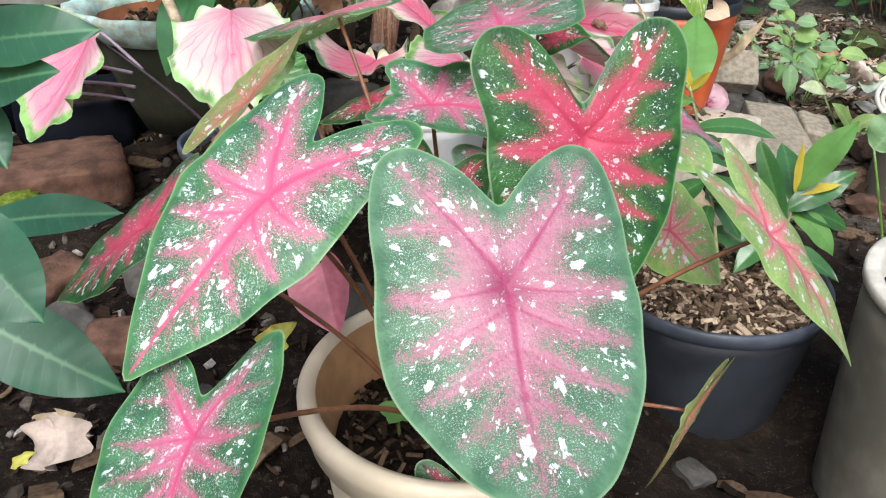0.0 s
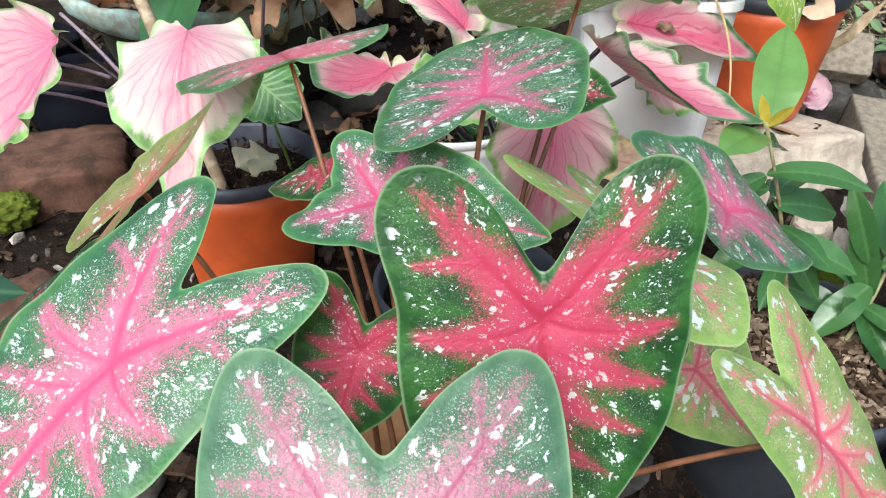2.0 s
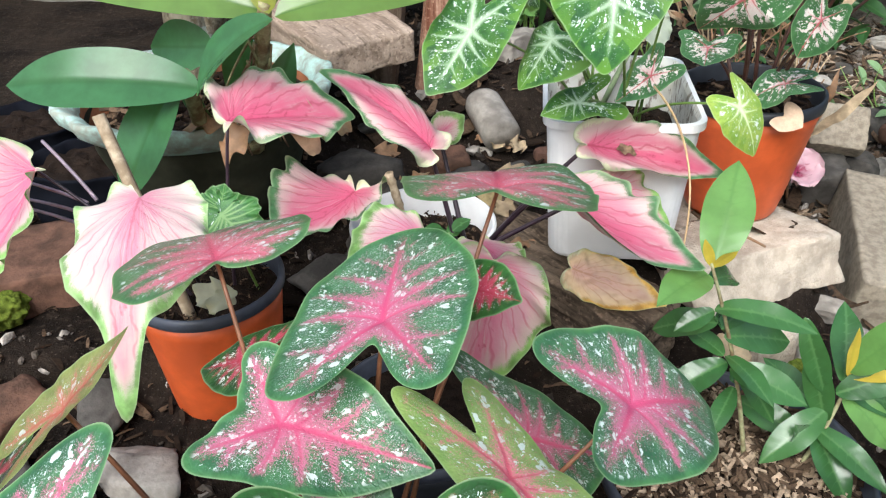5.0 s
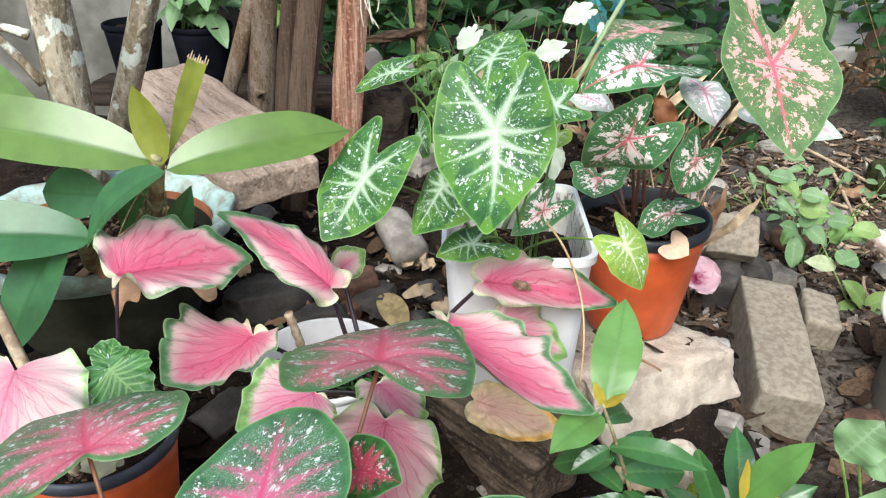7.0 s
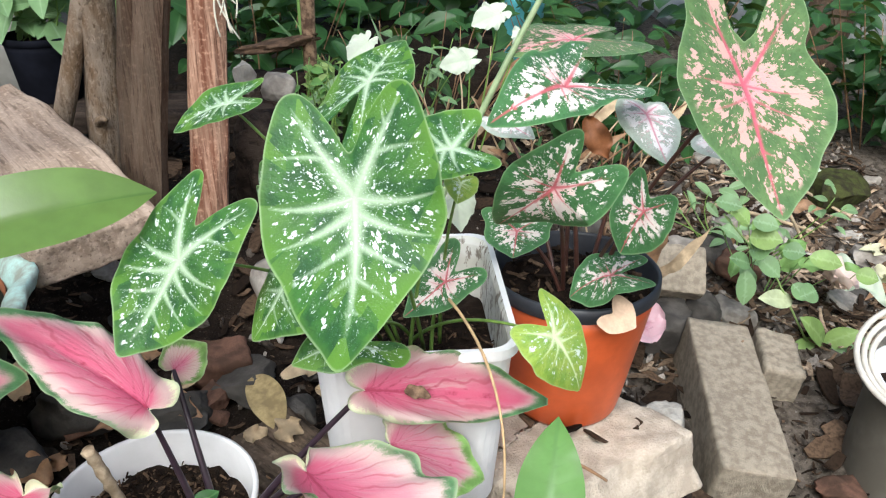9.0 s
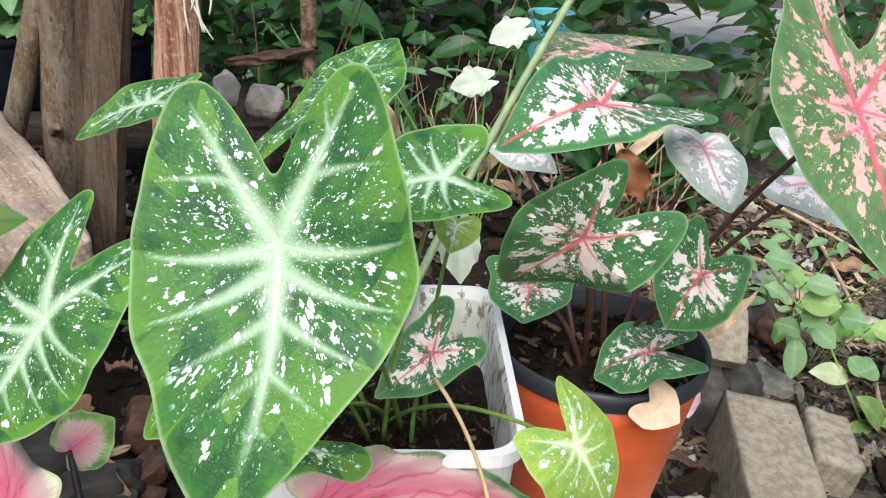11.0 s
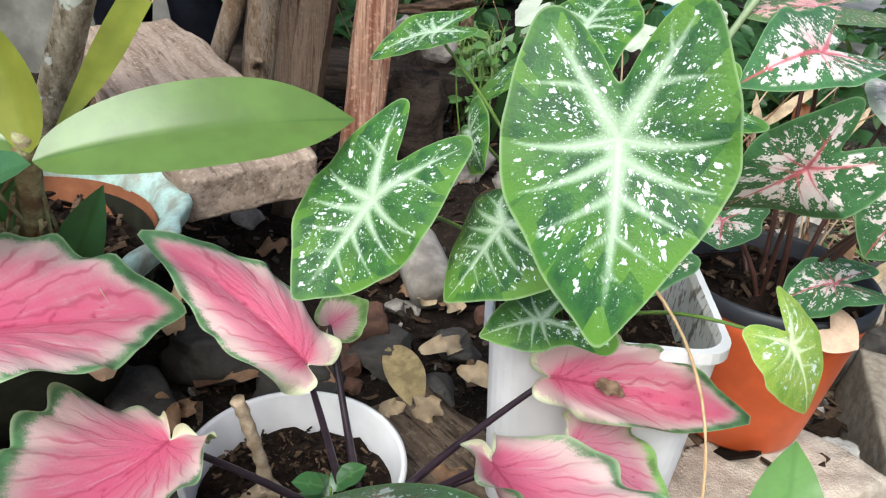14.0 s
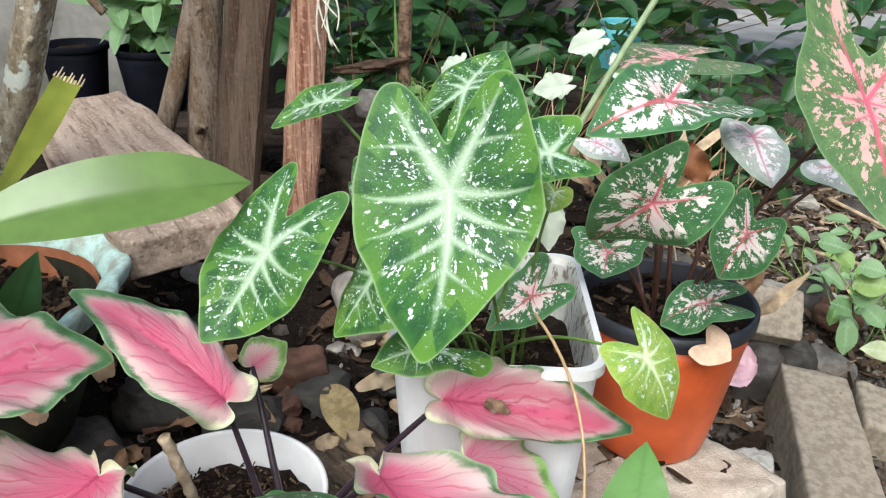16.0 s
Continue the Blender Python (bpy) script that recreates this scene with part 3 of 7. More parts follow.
def vein_field(X, Y, L, W, B, kind, wm):
    """Distance to the nearest vein, in parts of the leaf's length and the vein's breadth."""
    lines = []

    def line(x0, y0, x1, y1, bend, w0, w1):
        t = np.linspace(0, 1, 7)
        lines.append((x0 + (x1 - x0) * t, y0 + (y1 - y0) * t + bend * t * (1 - t), w0, w1))
    line(0, 0, 0, L * 0.97, 0, 1.0, 0.45)
    for sgn in (-1, 1):
        if kind == "arrow":
            line(0, 0, sgn * W * 0.86, -B * 0.9, 0, 0.95, 0.35)
            line(sgn * W * 0.35, -B * 0.38, sgn * wm * 0.86, -B * 0.42, -0.10 * B, 0.5, 0.2)
            line(sgn * W * 0.58, -B * 0.62, sgn * W * 0.55, -B * 0.93, 0, 0.4, 0.2)
            line(0, 0, sgn * wm * 0.92, L * 0.02, 0.16 * L, 0.75, 0.25)
            line(0, L * 0.10, sgn * wm * 0.84, L * 0.30, 0.12 * L, 0.7, 0.22)
            line(0, L * 0.30, sgn * wm * 0.70, L * 0.52, 0.06 * L, 0.62, 0.2)
            line(0, L * 0.50, sgn * wm * 0.48, L * 0.70, 0.04 * L, 0.55, 0.2)
            line(0, L * 0.68, sgn * wm * 0.28, L * 0.83, 0.02 * L, 0.45, 0.2)
        else:
            for k in range(7):
                a = k / 7
                line(0, L * (0.02 + 0.75 * a * a), sgn * wm * (0.95 - 0.75 * a * a), L * (0.0 + 0.92 * a) + 0.02 * L, 0.10 * L, 0.88, 0.6)
    best = np.full(X.shape, 9.0)
    for xs, ys, w0, w1 in lines:
        for i in range(len(xs) - 1):
            dx, dy = xs[i + 1] - xs[i], ys[i + 1] - ys[i]
            t = np.clip(((X - xs[i]) * dx + (Y - ys[i]) * dy) / (dx * dx + dy * dy + 1e-12), 0, 1)
            w = w0 + (w1 - w0) * (i + t) / (len(xs) - 1)
            d = np.hypot(X - xs[i] - t * dx, Y - ys[i] - t * dy) / L
            best = np.minimum(best, d / w + (1 - w) * 0.03)
    return best


def leaf_mesh(mat, L, W, B, wm=None, zt=0.0, zl=0.0, kind="arrow", blunt=False, ruffle=0.0, fold=0.0, twist=0.0, detail=1.0, seed=0, y1=None, s=None, curl=0.0):
    wm = wm or W * 1.15
    y1 = y1 if y1 is not None else (0.12 * L if kind == "arrow" else 0.34 * L)
    s = s if s is not None else (0.42 * B if kind == "arrow" else 0.02 * L)
    rng = np.random.RandomState(seed)
    half = rounded(half_outline(kind, L, W, B, wm, y1, blunt, s))
    half[0, 0] = half[-1, 0] = 0
    ang = np.maximum.accumulate(np.arctan2(half[:, 0], half[:, 1]) + np.arange(len(half)) * 1e-6)
    ang[-1] = math.pi
    rr = np.hypot(half[:, 0], half[:, 1])
    na, nr = int(150 * detail), int(22 * detail)
    th = np.linspace(-math.pi, math.pi, na, endpoint=False)
    R = np.interp(np.abs(th), ang, rr)
    ph = rng.rand(6) * 6.28
    R = R * (1 + 0.010 * np.sin(5 * th + ph[0]) + 0.006 * np.sin(11 * th + ph[1]))
    rho = np.linspace(0, 1, nr + 1)[1:] ** 0.85
    TH, RH = np.meshgrid(th, rho)
    RR = RH * R[None, :]
    X, Y = RR * np.sin(TH), RR * np.cos(TH)
    if kind != "arrow":
        arclen = np.cumsum(np.hypot(np.gradient(R * np.sin(th)), np.gradient(R * np.cos(th))))[None, :]
    else:
        arclen = th[None, :] * L
    X, Y = np.r_[0, X.ravel()], np.r_[0, Y.ravel()]
    rh = np.r_[0, RH.ravel()]
    tt = np.r_[0, TH.ravel()]
    al = np.r_[0, np.broadcast_to(arclen, RH.shape).ravel()]
    RRe = np.r_[R.mean(), np.broadcast_to(R[None, :], RH.shape).ravel()]
    v = vein_field(X, Y, L, W, B, kind, wm)
    up = np.clip(Y / L, 0, 1.2)
    if kind == "arrow":
        back = np.clip(-Y / B, 0, 1.2)
        Z = zt * L * up ** 2 + zl * W * back ** 1.6
        Z += (0.10 + fold) * np.abs(X) * np.clip(1 - np.abs(X) / (wm * 1.1), 0, 1) * 0.6
        Z += 0.030 * L * np.clip(1 - np.hypot(X, Y) / (0.22 * L), 0, 1) ** 2 * -1
        Z += 0.010 * L * (1 - np.exp(-(v / 0.05) ** 2)) * np.clip((1 - rh) * 3, 0, 1)
        Z += 0.020 * L * rh ** 3 * np.sin(3 * tt + ph[2]) + 0.008 * L * rh ** 4 * np.sin(9 * tt + ph[3])
    else:
        Z = zt * L * up ** 2 + (zl + fold) * np.abs(X)
        Z += 0.010 * L * (1 - np.exp(-(v / 0.05) ** 2)) * np.clip((1 - rh) * 3, 0, 1)
    if ruffle:
        env = rh ** 5 * np.clip(np.abs(np.sin(tt)) * 1.4, 0.1, 1)
        wob = np.sin(al / L * 13 + ph[4] + 1.2 * np.sin(al / L * 4 + ph[1])) + 0.8 * np.sin(al / L * 25 + ph[5] + np.sin(al / L * 7 + ph[3]))
        Z += 0.75 * ruffle * L * env * wob
        sc = 1 + min(0.6 * ruffle, 0.036) * env * (np.sin(al / L * 12 + ph[0] + np.sin(al / L * 5)) + 0.8 * np.sin(al / L * 24 + ph[2]))
        X, Y = X * sc, Y * sc
    Z -= curl * L * (X / wm) ** 2 * 0.25
    Z += twist * X * up
    verts = np.c_[X, Y, Z]
    faces = [(0, 1 + (k + 1) % na, 1 + k) for k in range(na)]
    for j in range(nr - 1):
        o, p = 1 + j * na, 1 + (j + 1) * na
        faces += [(o + k, o + (k + 1) % na, p + (k + 1) % na, p + k) for k in range(na)]
    faces = [f[::-1] for f in faces]
    me = mesh_of("leaf", verts, faces, mat)
    floats(me, vein=v, rim=(1 - rh) * RRe * 0.8, rad=np.hypot(X, Y) / L, side=np.abs(X) / wm + 0.35 * np.clip(Y / L, 0, 1))
    # coordinates that run along the side veins, for flecks and mottling
    rp = np.hypot(X, Y) + 1e-5
    if kind == "arrow":
        along, across = X * (rp / 0.06) ** -0.4, Y * (rp / 0.06) ** -0.4
    else:
        along, across = rp * 0.62, np.arctan2(X, Y) * 0.075
    a = me.attributes.new("flow", "FLOAT_VECTOR", "POINT")
    a.data.foreach_set("vector", np.c_[along + seed * 0.37, across, np.full_like(X, 0.0731)].astype(np.float32).ravel())
    return me


def leaf_pose(c, y, n):
    y = Vector(y).normalized()
    n = Vector(n)
    n = (n - y * n.dot(y)).normalized()
    x = y.cross(n)
    return Matrix(((x.x, y.x, n.x, c[0]), (x.y, y.y, n.y, c[1]), (x.z, y.z, n.z, c[2]), (0, 0, 0, 1)))


SEED = [0]


def leaf(plant, mat, c, y, n, L, W, B, name="leaf", label="", **shape):
    """A leaf blade of a plant: the place of its stalk, the way of its tip, its upper side and its size."""
    SEED[0] += 1
    me = leaf_mesh(mat, L, W, B, seed=SEED[0], **shape)
    return put(name, me, plant, label, Matrix.Translation(-plant.location) @ leaf_pose(c, y, n))


def blade_mesh(mat, L, wm, bend=-0.2, fold=0.15, taper=1.3, round_=0.5, nx=8, ny=18, wave=0.0, seed=0, ribs=8, peak=0.5):
    """A simple long leaf along y from its base, with a keel and side ribs."""
    rng = np.random.RandomState(seed)
    ph = rng.rand(3) * 6.28
    V = np.linspace(0, 1, ny + 1)
    U = np.linspace(-1, 1, nx + 1)
    k = peak
    prof = np.where(V < k, np.sin(np.clip(V / k, 0, 1) * math.pi / 2) ** round_, np.clip(1 - np.clip((V - k) / (1 - k), 0, 1) ** (taper * 1.5), 0, 1))
    prof = np.maximum(prof, 0.02)
    u, v = np.meshgrid(U, V)
    hw = wm * np.repeat(prof[:, None], nx + 1, 1)
    X = u * hw
    a = bend * v
    Y = L * np.where(np.abs(bend) > 1e-3, np.sin(a) / (bend if abs(bend) > 1e-3 else 1), v)
    Z = L * np.where(np.abs(bend) > 1e-3, (1 - np.cos(a)) / (bend if abs(bend) > 1e-3 else 1), 0)
    Z = Z + fold * np.abs(X) + wave * wm * u * u * np.sin(v * 14 + ph[0])
    X = X + 0.03 * L * np.sin(v * 3 + ph[1]) * (v - v * v)
    verts = np.c_[X.ravel(), Y.ravel(), Z.ravel()]
    w = nx + 1
    faces = [(j * w + i, j * w + i + 1, (j + 1) * w + i + 1, (j + 1) * w + i) for j in range(ny) for i in range(nx)]
    me = mesh_of("blade", verts, faces, mat)
    rib = np.abs(((v * ribs - np.abs(u) * 0.9) % 1) - 0.5)
    vv = np.minimum(np.abs(X) / L, 0.011 + (0.5 - rib) / ribs * 0.9) if ribs else np.abs(X) / L
    floats(me, vein=vv.ravel(), rim=((1 - np.abs(u)) * hw).ravel(), rad=v.ravel(), side=np.abs(u).ravel())
    return me


def blade(plant, mat, base, tip, wm, n=(0, -0.3, 1), bend=-0.3, name="leaf", label="", **shape):
    """A simple leaf from base to tip; bend is the angle through which it arches."""
    SEED[0] += 1
    a, b = Vector(base), Vector(tip)
    chord = (b - a).length
    L = chord * (abs(bend) / 2 / math.sin(abs(bend) / 2) if abs(bend) > 1e-3 else 1)
    me = blade_mesh(mat, L, wm, bend, seed=SEED[0], **shape)
    m = leaf_pose(a, b - a, n) @ Matrix.Rotation(-bend / 2, 4, "X")
    return put(name, me, plant, label, Matrix.Translation(-plant.location) @ m)


def lathe(profile, seg=56, squash=1.0, wob=0.0, seed=0, lobes=0, lobe=0.0, zr=0.0):
    """Vertices and faces of a turned body; the profile runs from the outside bottom over the rim to the inside."""
    rng = np.random.RandomState(seed)
    p1, p2 = rng.rand(2) * 6.28
    verts, faces = [], []
    for r, z in profile:
        for k in range(seg):
            a = 2 * math.pi * k / seg
            q = r * (1 + wob * math.sin(2 * a + p1) + wob * 0.6 * math.sin(3 * a + p2))
            q += lobe * math.cos(lobes * a) * (1 if z > zr else 0)
            verts.append((q * math.cos(a), q * math.sin(a) * squash, z))
    for i in range(len(profile) - 1):
        for k in range(seg):
            n = (k + 1) % seg
            faces.append((i * seg + k, i * seg + n, (i + 1) * seg + n, (i + 1) * seg + k))
    faces.append(tuple(range(seg))[::-1])
    return verts, faces


def soil_disc(parent, r, z, mat, name="soil", seed=1, rough=0.006, squash=1.0):
    rng = np.random.RandomState(seed)
    verts, faces = [(0, 0, z + 0.01)], []
    seg, rings = 40, 10
    for j in range(1, rings + 1):
        for k in range(seg):
            a = 2 * math.pi * k / seg
            q = r * j / rings
            h = noise.noise(Vector((math.cos(a) * q * 40 + seed, math.sin(a) * q * 40, seed))) * rough * 1.5 + rng.randn() * rough * 0.3
            verts.append((q * math.cos(a), q * math.sin(a) * squash, z + h + 0.01 * (1 - j / rings)))
    faces += [(0, 1 + k, 1 + (k + 1) % seg) for k in range(seg)]
    for j in range(rings - 1):
        o = 1 + j * seg
        faces += [(o + k, o + seg + k, o + seg + (k + 1) % seg, o + (k + 1) % seg) for k in range(seg)]
    return put(name, mesh_of(name, verts, faces, mat), parent)


def rock_mesh(mat, size, seed, cuts=0.75, fine=0.05, sub=3):
    """A broken stone: a ball cut by planes, then roughened."""
    rng = np.random.RandomState(seed)
    bm = bmesh.new()
    bmesh.ops.create_icosphere(bm, subdivisions=sub, radius=1.0)
    planes = [(Vector(rng.randn(3)).normalized(), cuts * (0.75 + 0.35 * rng.rand())) for _ in range(11)]
    planes += [(Vector((0, 0, 1)), cuts * 0.8), (Vector((0, 0, -1)), cuts * 0.8)]
    off = Vector(rng.rand(3) * 50)
    for v in bm.verts:
        p = v.co.copy()
        for n, d in planes:
            e = p.dot(n) - d
            if e > 0:
                p -= n * e
        p += p.normalized() * (noise.fractal(p * 2.2 + off, 0.6, 2.1, 4) * fine * 1.3)
        v.co = Vector((p.x * size[0], p.y * size[1], p.z * size[2]))
    me = bpy.data.meshes.new("stone")
    bm.to_mesh(me)
    bm.free()
    me.materials.append(mat)
    me.polygons.foreach_set("use_smooth", [sub > 3] * len(me.polygons))
    return me


def block_mesh(mat, size, seed, bevel=0.006, rough=0.003, cuts=12):
    """A worn block: a finely divided box with rounded, chipped edges."""
    bm = bmesh.new()
    bmesh.ops.create_cube(bm, size=2.0)
    bmesh.ops.subdivide_edges(bm, edges=bm.edges[:], cuts=cuts, use_grid_fill=True)
    h = Vector(size) / 2
    off = Vector((seed * 3.7, seed * 1.3, seed * 0.7))
    for v in bm.verts:
        p = Vector((v.co.x * h.x, v.co.y * h.y, v.co.z * h.z))
        r = bevel * (1.0 + 0.9 * noise.noise(p * 22 + off))
        q = Vector([max(-h[i] + r, min(h[i] - r, p[i])) for i in range(3)])
        d = p - q
        if d.length > 1e-9:
            p = q + d.normalized() * min(d.length, r)
        e = d.normalized() if d.length > 1e-9 else Vector((0, 0, 0))
        p += e * (noise.fractal(p * 30 + off, 0.7, 2.0, 3) * rough + noise.noise(p * 8 + off) * rough * 2.2)
        v.co = p
    me = bpy.data.meshes.new("block")
    bm.to_mesh(me)
    bm.free()
    me.materials.append(mat)
    me.polygons.foreach_set("use_smooth", [True] * len(me.polygons))
    return me

# ---- ground and backdrop ----
ANCHORS = [(0.45, 0.95, -0.01), (0.75, 1.2, 0.0), (-0.41, 0.63, 0.27), (-0.62, 1.15, 0.29), (0.03, 1.5, 0.33), (0.8, 1.6, 0.05), (0.78, 1.95, 0.12),
           (0.0, 1.2, 0.30), (0.95, 2.25, 0.16), (-0.4, 1.8, 0.42), (-0.1, 2.2, 0.45), (0.35, 2.3, 0.36), (1.3, 2.3, 0.12), (-0.25, 1.0, 0.28), (0.1, 0.6, 0.08),
           (0.25, 1.45, 0.36), (0.5, 1.5, 0.36), (0.3, 1.2, 0.2), (-1.2, 1.2, 0.3), (0.0, 0.0, -0.02), (1.5, 0.8, 0.0), (-0.4, 1.35, 0.34), (-1.5, 3.5, 0.42), (1.6, 3.6, 0.25), (0.2, 3.6, 0.42)]


def ground_z(x, y):
    s = w = 0.0
    for ax, ay, az_ in ANCHORS:
        k = 1.0 / (((x - ax) ** 2 + (y - ay) ** 2) + 0.012) ** 1.5
        s, w = s + k * az_, w + k
    return s / w


def build_ground():
    xs = np.r_[np.linspace(-60, -4, 12), np.linspace(-3, -1.2, 14), np.linspace(-1.15, 1.6, 150), np.linspace(1.7, 4, 16), np.linspace(6, 60, 12)]
    ys = np.r_[np.linspace(-60, -3, 12), np.linspace(-2, 0.2, 14), np.linspace(0.25, 3.4, 160), np.linspace(3.6, 6, 14), np.linspace(8, 60, 12)]
    X, Y = np.meshgrid(xs, ys)
    S, Wt = np.zeros_like(X), np.zeros_like(X)
    for ax, ay, az_ in ANCHORS:
        k = 1.0 / (((X - ax) ** 2 + (Y - ay) ** 2) + 0.012) ** 1.5
        S, Wt = S + k * az_, Wt + k
    Z = S / Wt
    for i in range(Z.shape[0]):
        for j in range(Z.shape[1]):
            p = Vector((X[i, j], Y[i, j], 0))
            Z[i, j] += noise.fractal(p * 6, 0.7, 2.1, 4) * 0.016 + noise.noise(p * 45) * 0.004
    w = len(xs)
    faces = [(i * w + j, i * w + j + 1, (i + 1) * w + j + 1, (i + 1) * w + j) for i in range(len(ys) - 1) for j in range(w - 1)]
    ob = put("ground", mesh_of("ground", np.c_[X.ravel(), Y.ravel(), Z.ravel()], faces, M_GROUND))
    tagged(ob, "garden soil coloured dark for shade, strewn with chips and dead leaves", "soil", kind="structure")


build_ground()


# ---- pots ----
def pot(name, place, r, h, wall, rim_h, mat, rim_mat, label, taper=0.7, lip=0.006, soil=0.03, in_mat=None, soil_mat=None):
    """A round pot with its foot at place; r is the rim's outer radius."""
    p = thing(name, place, label, "plant pot")
    rb = r * taper
    rw = r - lip
    z1 = h - rim_h
    body = [(rb * 0.96, 0.0), (rb, 0.006)]
    body += [(rb + (rw - rb) * t, z1 * t) for t in np.linspace(0.15, 1, 8)]


    def at_z(z):
        return rb + (rw - rb) * z / z1
    inner = [(rw - wall, z1), (at_z(h - soil - 0.02) - wall * 1.2, h - soil - 0.02), (at_z(h * 0.4) - wall * 1.5, h * 0.4)]
    v, f = lathe(body + inner)
    put("body", mesh_of("body", v, f, mat), p)
    rim = [(rw, z1 - 0.002), (r, z1 + 0.001), (r + 0.0005, z1 + rim_h * 0.5), (r, h - 0.002), (r - 0.003, h), (r - wall * 1.6, h), (r - wall * 2.2, h - 0.004), (at_z(h - soil - 0.03) - wall * 1.6, h - soil - 0.03)]
    v, f = lathe(rim)
    put("rim", mesh_of("rim", v, f[:-1], rim_mat), p)
    soil_disc(p, at_z(h - soil) - wall * 1.3, h - soil, soil_mat or M_SOIL, seed=int(r * 1000))
    return p


BLACK = (0.422, 1.062, 0.002)
black_pot = pot("black_nursery_pot", BLACK, 0.178, 0.24, 0.004, 0.022, M_BLACK, M_RIM, "large black plastic nursery pot with a dusty rim", 0.72, 0.008, 0.025)
orange_pot = pot("orange_pot", (0.458, 1.556, 0.362), 0.115, 0.212, 0.003, 0.020, M_ORANGE, M_BLACK, "orange plastic pot with a black rim on a stone slab", 0.68, 0.004, 0.03)
small_orange_pot = pot("orange_pot", (-0.276, 1.056, 0.262), 0.099, 0.210, 0.003, 0.016, M_ORANGE, M_RIM, "orange plastic pot with a dark blue-black rim on the soil", 0.74, 0.004, 0.03)
white_pot = pot("white_pot", (-0.032, 1.269, 0.292), 0.1096, 0.158, 0.003, 0.010, M_WHITEP, M_WHITEP, "round white plastic tub with dark soil inside", 0.8, 0.002, 0.046)


def cream_pot_at(place, r, h):
    p = thing("cream_pot", place, "large cream glazed pot with a thick rounded rim", "plant pot")
    prof = [(r * 0.62, 0.0), (r * 0.70, h * 0.2), (r * 0.82, h * 0.5), (r * 0.88, h - 0.055)]
    v, f = lathe(prof, 72)
    put("body", mesh_of("body", v, f, M_CREAM), p)
    rim = [(r * 0.88, h - 0.056), (r * 0.95, h - 0.05), (r * 0.97, h - 0.03), (r * 0.985, h - 0.026), (r, h - 0.018), (r * 0.998, h - 0.008), (r * 0.975, h - 0.001), (r * 0.94, h), (r * 0.90, h - 0.003), (r * 0.885, h - 0.008)]
    v, f = lathe(rim, 72)
    put("rim", mesh_of("rim", v, f[:-1], M_CREAM), p)
    v, f = lathe([(r * 0.885, h - 0.008), (r * 0.86, h - 0.02), (r * 0.80, h - 0.1), (r * 0.7, h - 0.16)], 72)
    put("lining", mesh_of("lining", v, f[:-1], M_CREAM_IN), p, "bare clay inner wall")
    soil_disc(p, r * 0.8, h - 0.085, M_SOIL, seed=9, rough=0.012)
    return p


CREAM = (0.017, 0.637, 0.06)
cream_pot = cream_pot_at(CREAM, 0.164, 0.31)


def trough():
    """A rectangular white planter with rounded corners and a rim."""
    p = thing("white_planter", (0.241, 1.447, 0.372), "rectangular white plastic planter with stained inner walls", "planter")
    p.rotation_euler = (0, 0, radians(3.5))
    hx, hy, h = 0.113, 0.142, 0.233

    def ring(a, b, z, r=0.03):
        out = []
        for cx, cy, a0 in ((a - r, b - r, 0), (-a + r, b - r, 90), (-a + r, -b + r, 180), (a - r, -b + r, 270)):
            for k in range(7):
                w = radians(a0 + 15 * k)
                out.append((cx + r * math.cos(w), cy + r * math.sin(w), z))
        return out
    n = len(ring(hx, hy, 0))

    def skin(rings, closed):
        verts = [q for rg in rings for q in rg]
        faces = [(i * n + k, i * n + (k + 1) % n, (i + 1) * n + (k + 1) % n, (i + 1) * n + k) for i in range(len(rings) - 1) for k in range(n)]
        return verts, faces + ([tuple(range(n))[::-1]] if closed else [])
    v, f = skin([ring(hx * 0.8, hy * 0.86, 0), ring(hx * 0.83, hy * 0.88, 0.006), ring(hx * 0.95, hy * 0.96, h - 0.012), ring(hx, hy, h - 0.012), ring(hx, hy, h), ring(hx - 0.007, hy - 0.007, h)], True)
    put("body", mesh_of("body", v, f, M_WHITEP, False), p)
    v, f = skin([ring(hx - 0.007, hy - 0.007, h), ring(hx - 0.010, hy - 0.010, h - 0.01), ring(hx * 0.90, hy * 0.93, h * 0.65), ring(hx * 0.84, hy * 0.88, h * 0.3)], False)
    put("lining", mesh_of("lining", v, f, M_STAINED, False), p, "soil-stained white inner wall")
    sv, sf = [(0, 0, h - 0.085)], []
    for j in range(1, 7):
        for q in ring(hx * 0.9 * j / 6, hy * 0.93 * j / 6, 0, 0.03 * j / 6):
            sv.append((q[0], q[1], h - 0.085 + noise.noise(Vector(q) * 50) * 0.008))
    sf += [(0, 1 + k, 1 + (k + 1) % n) for k in range(n)]
    for j in range(5):
        o = 1 + j * n
        sf += [(o + k, o + n + k, o + n + (k + 1) % n, o + (k + 1) % n) for k in range(n)]
    put("soil", mesh_of("soil", sv, sf, M_SOIL), p)
    return p


white_planter = trough()


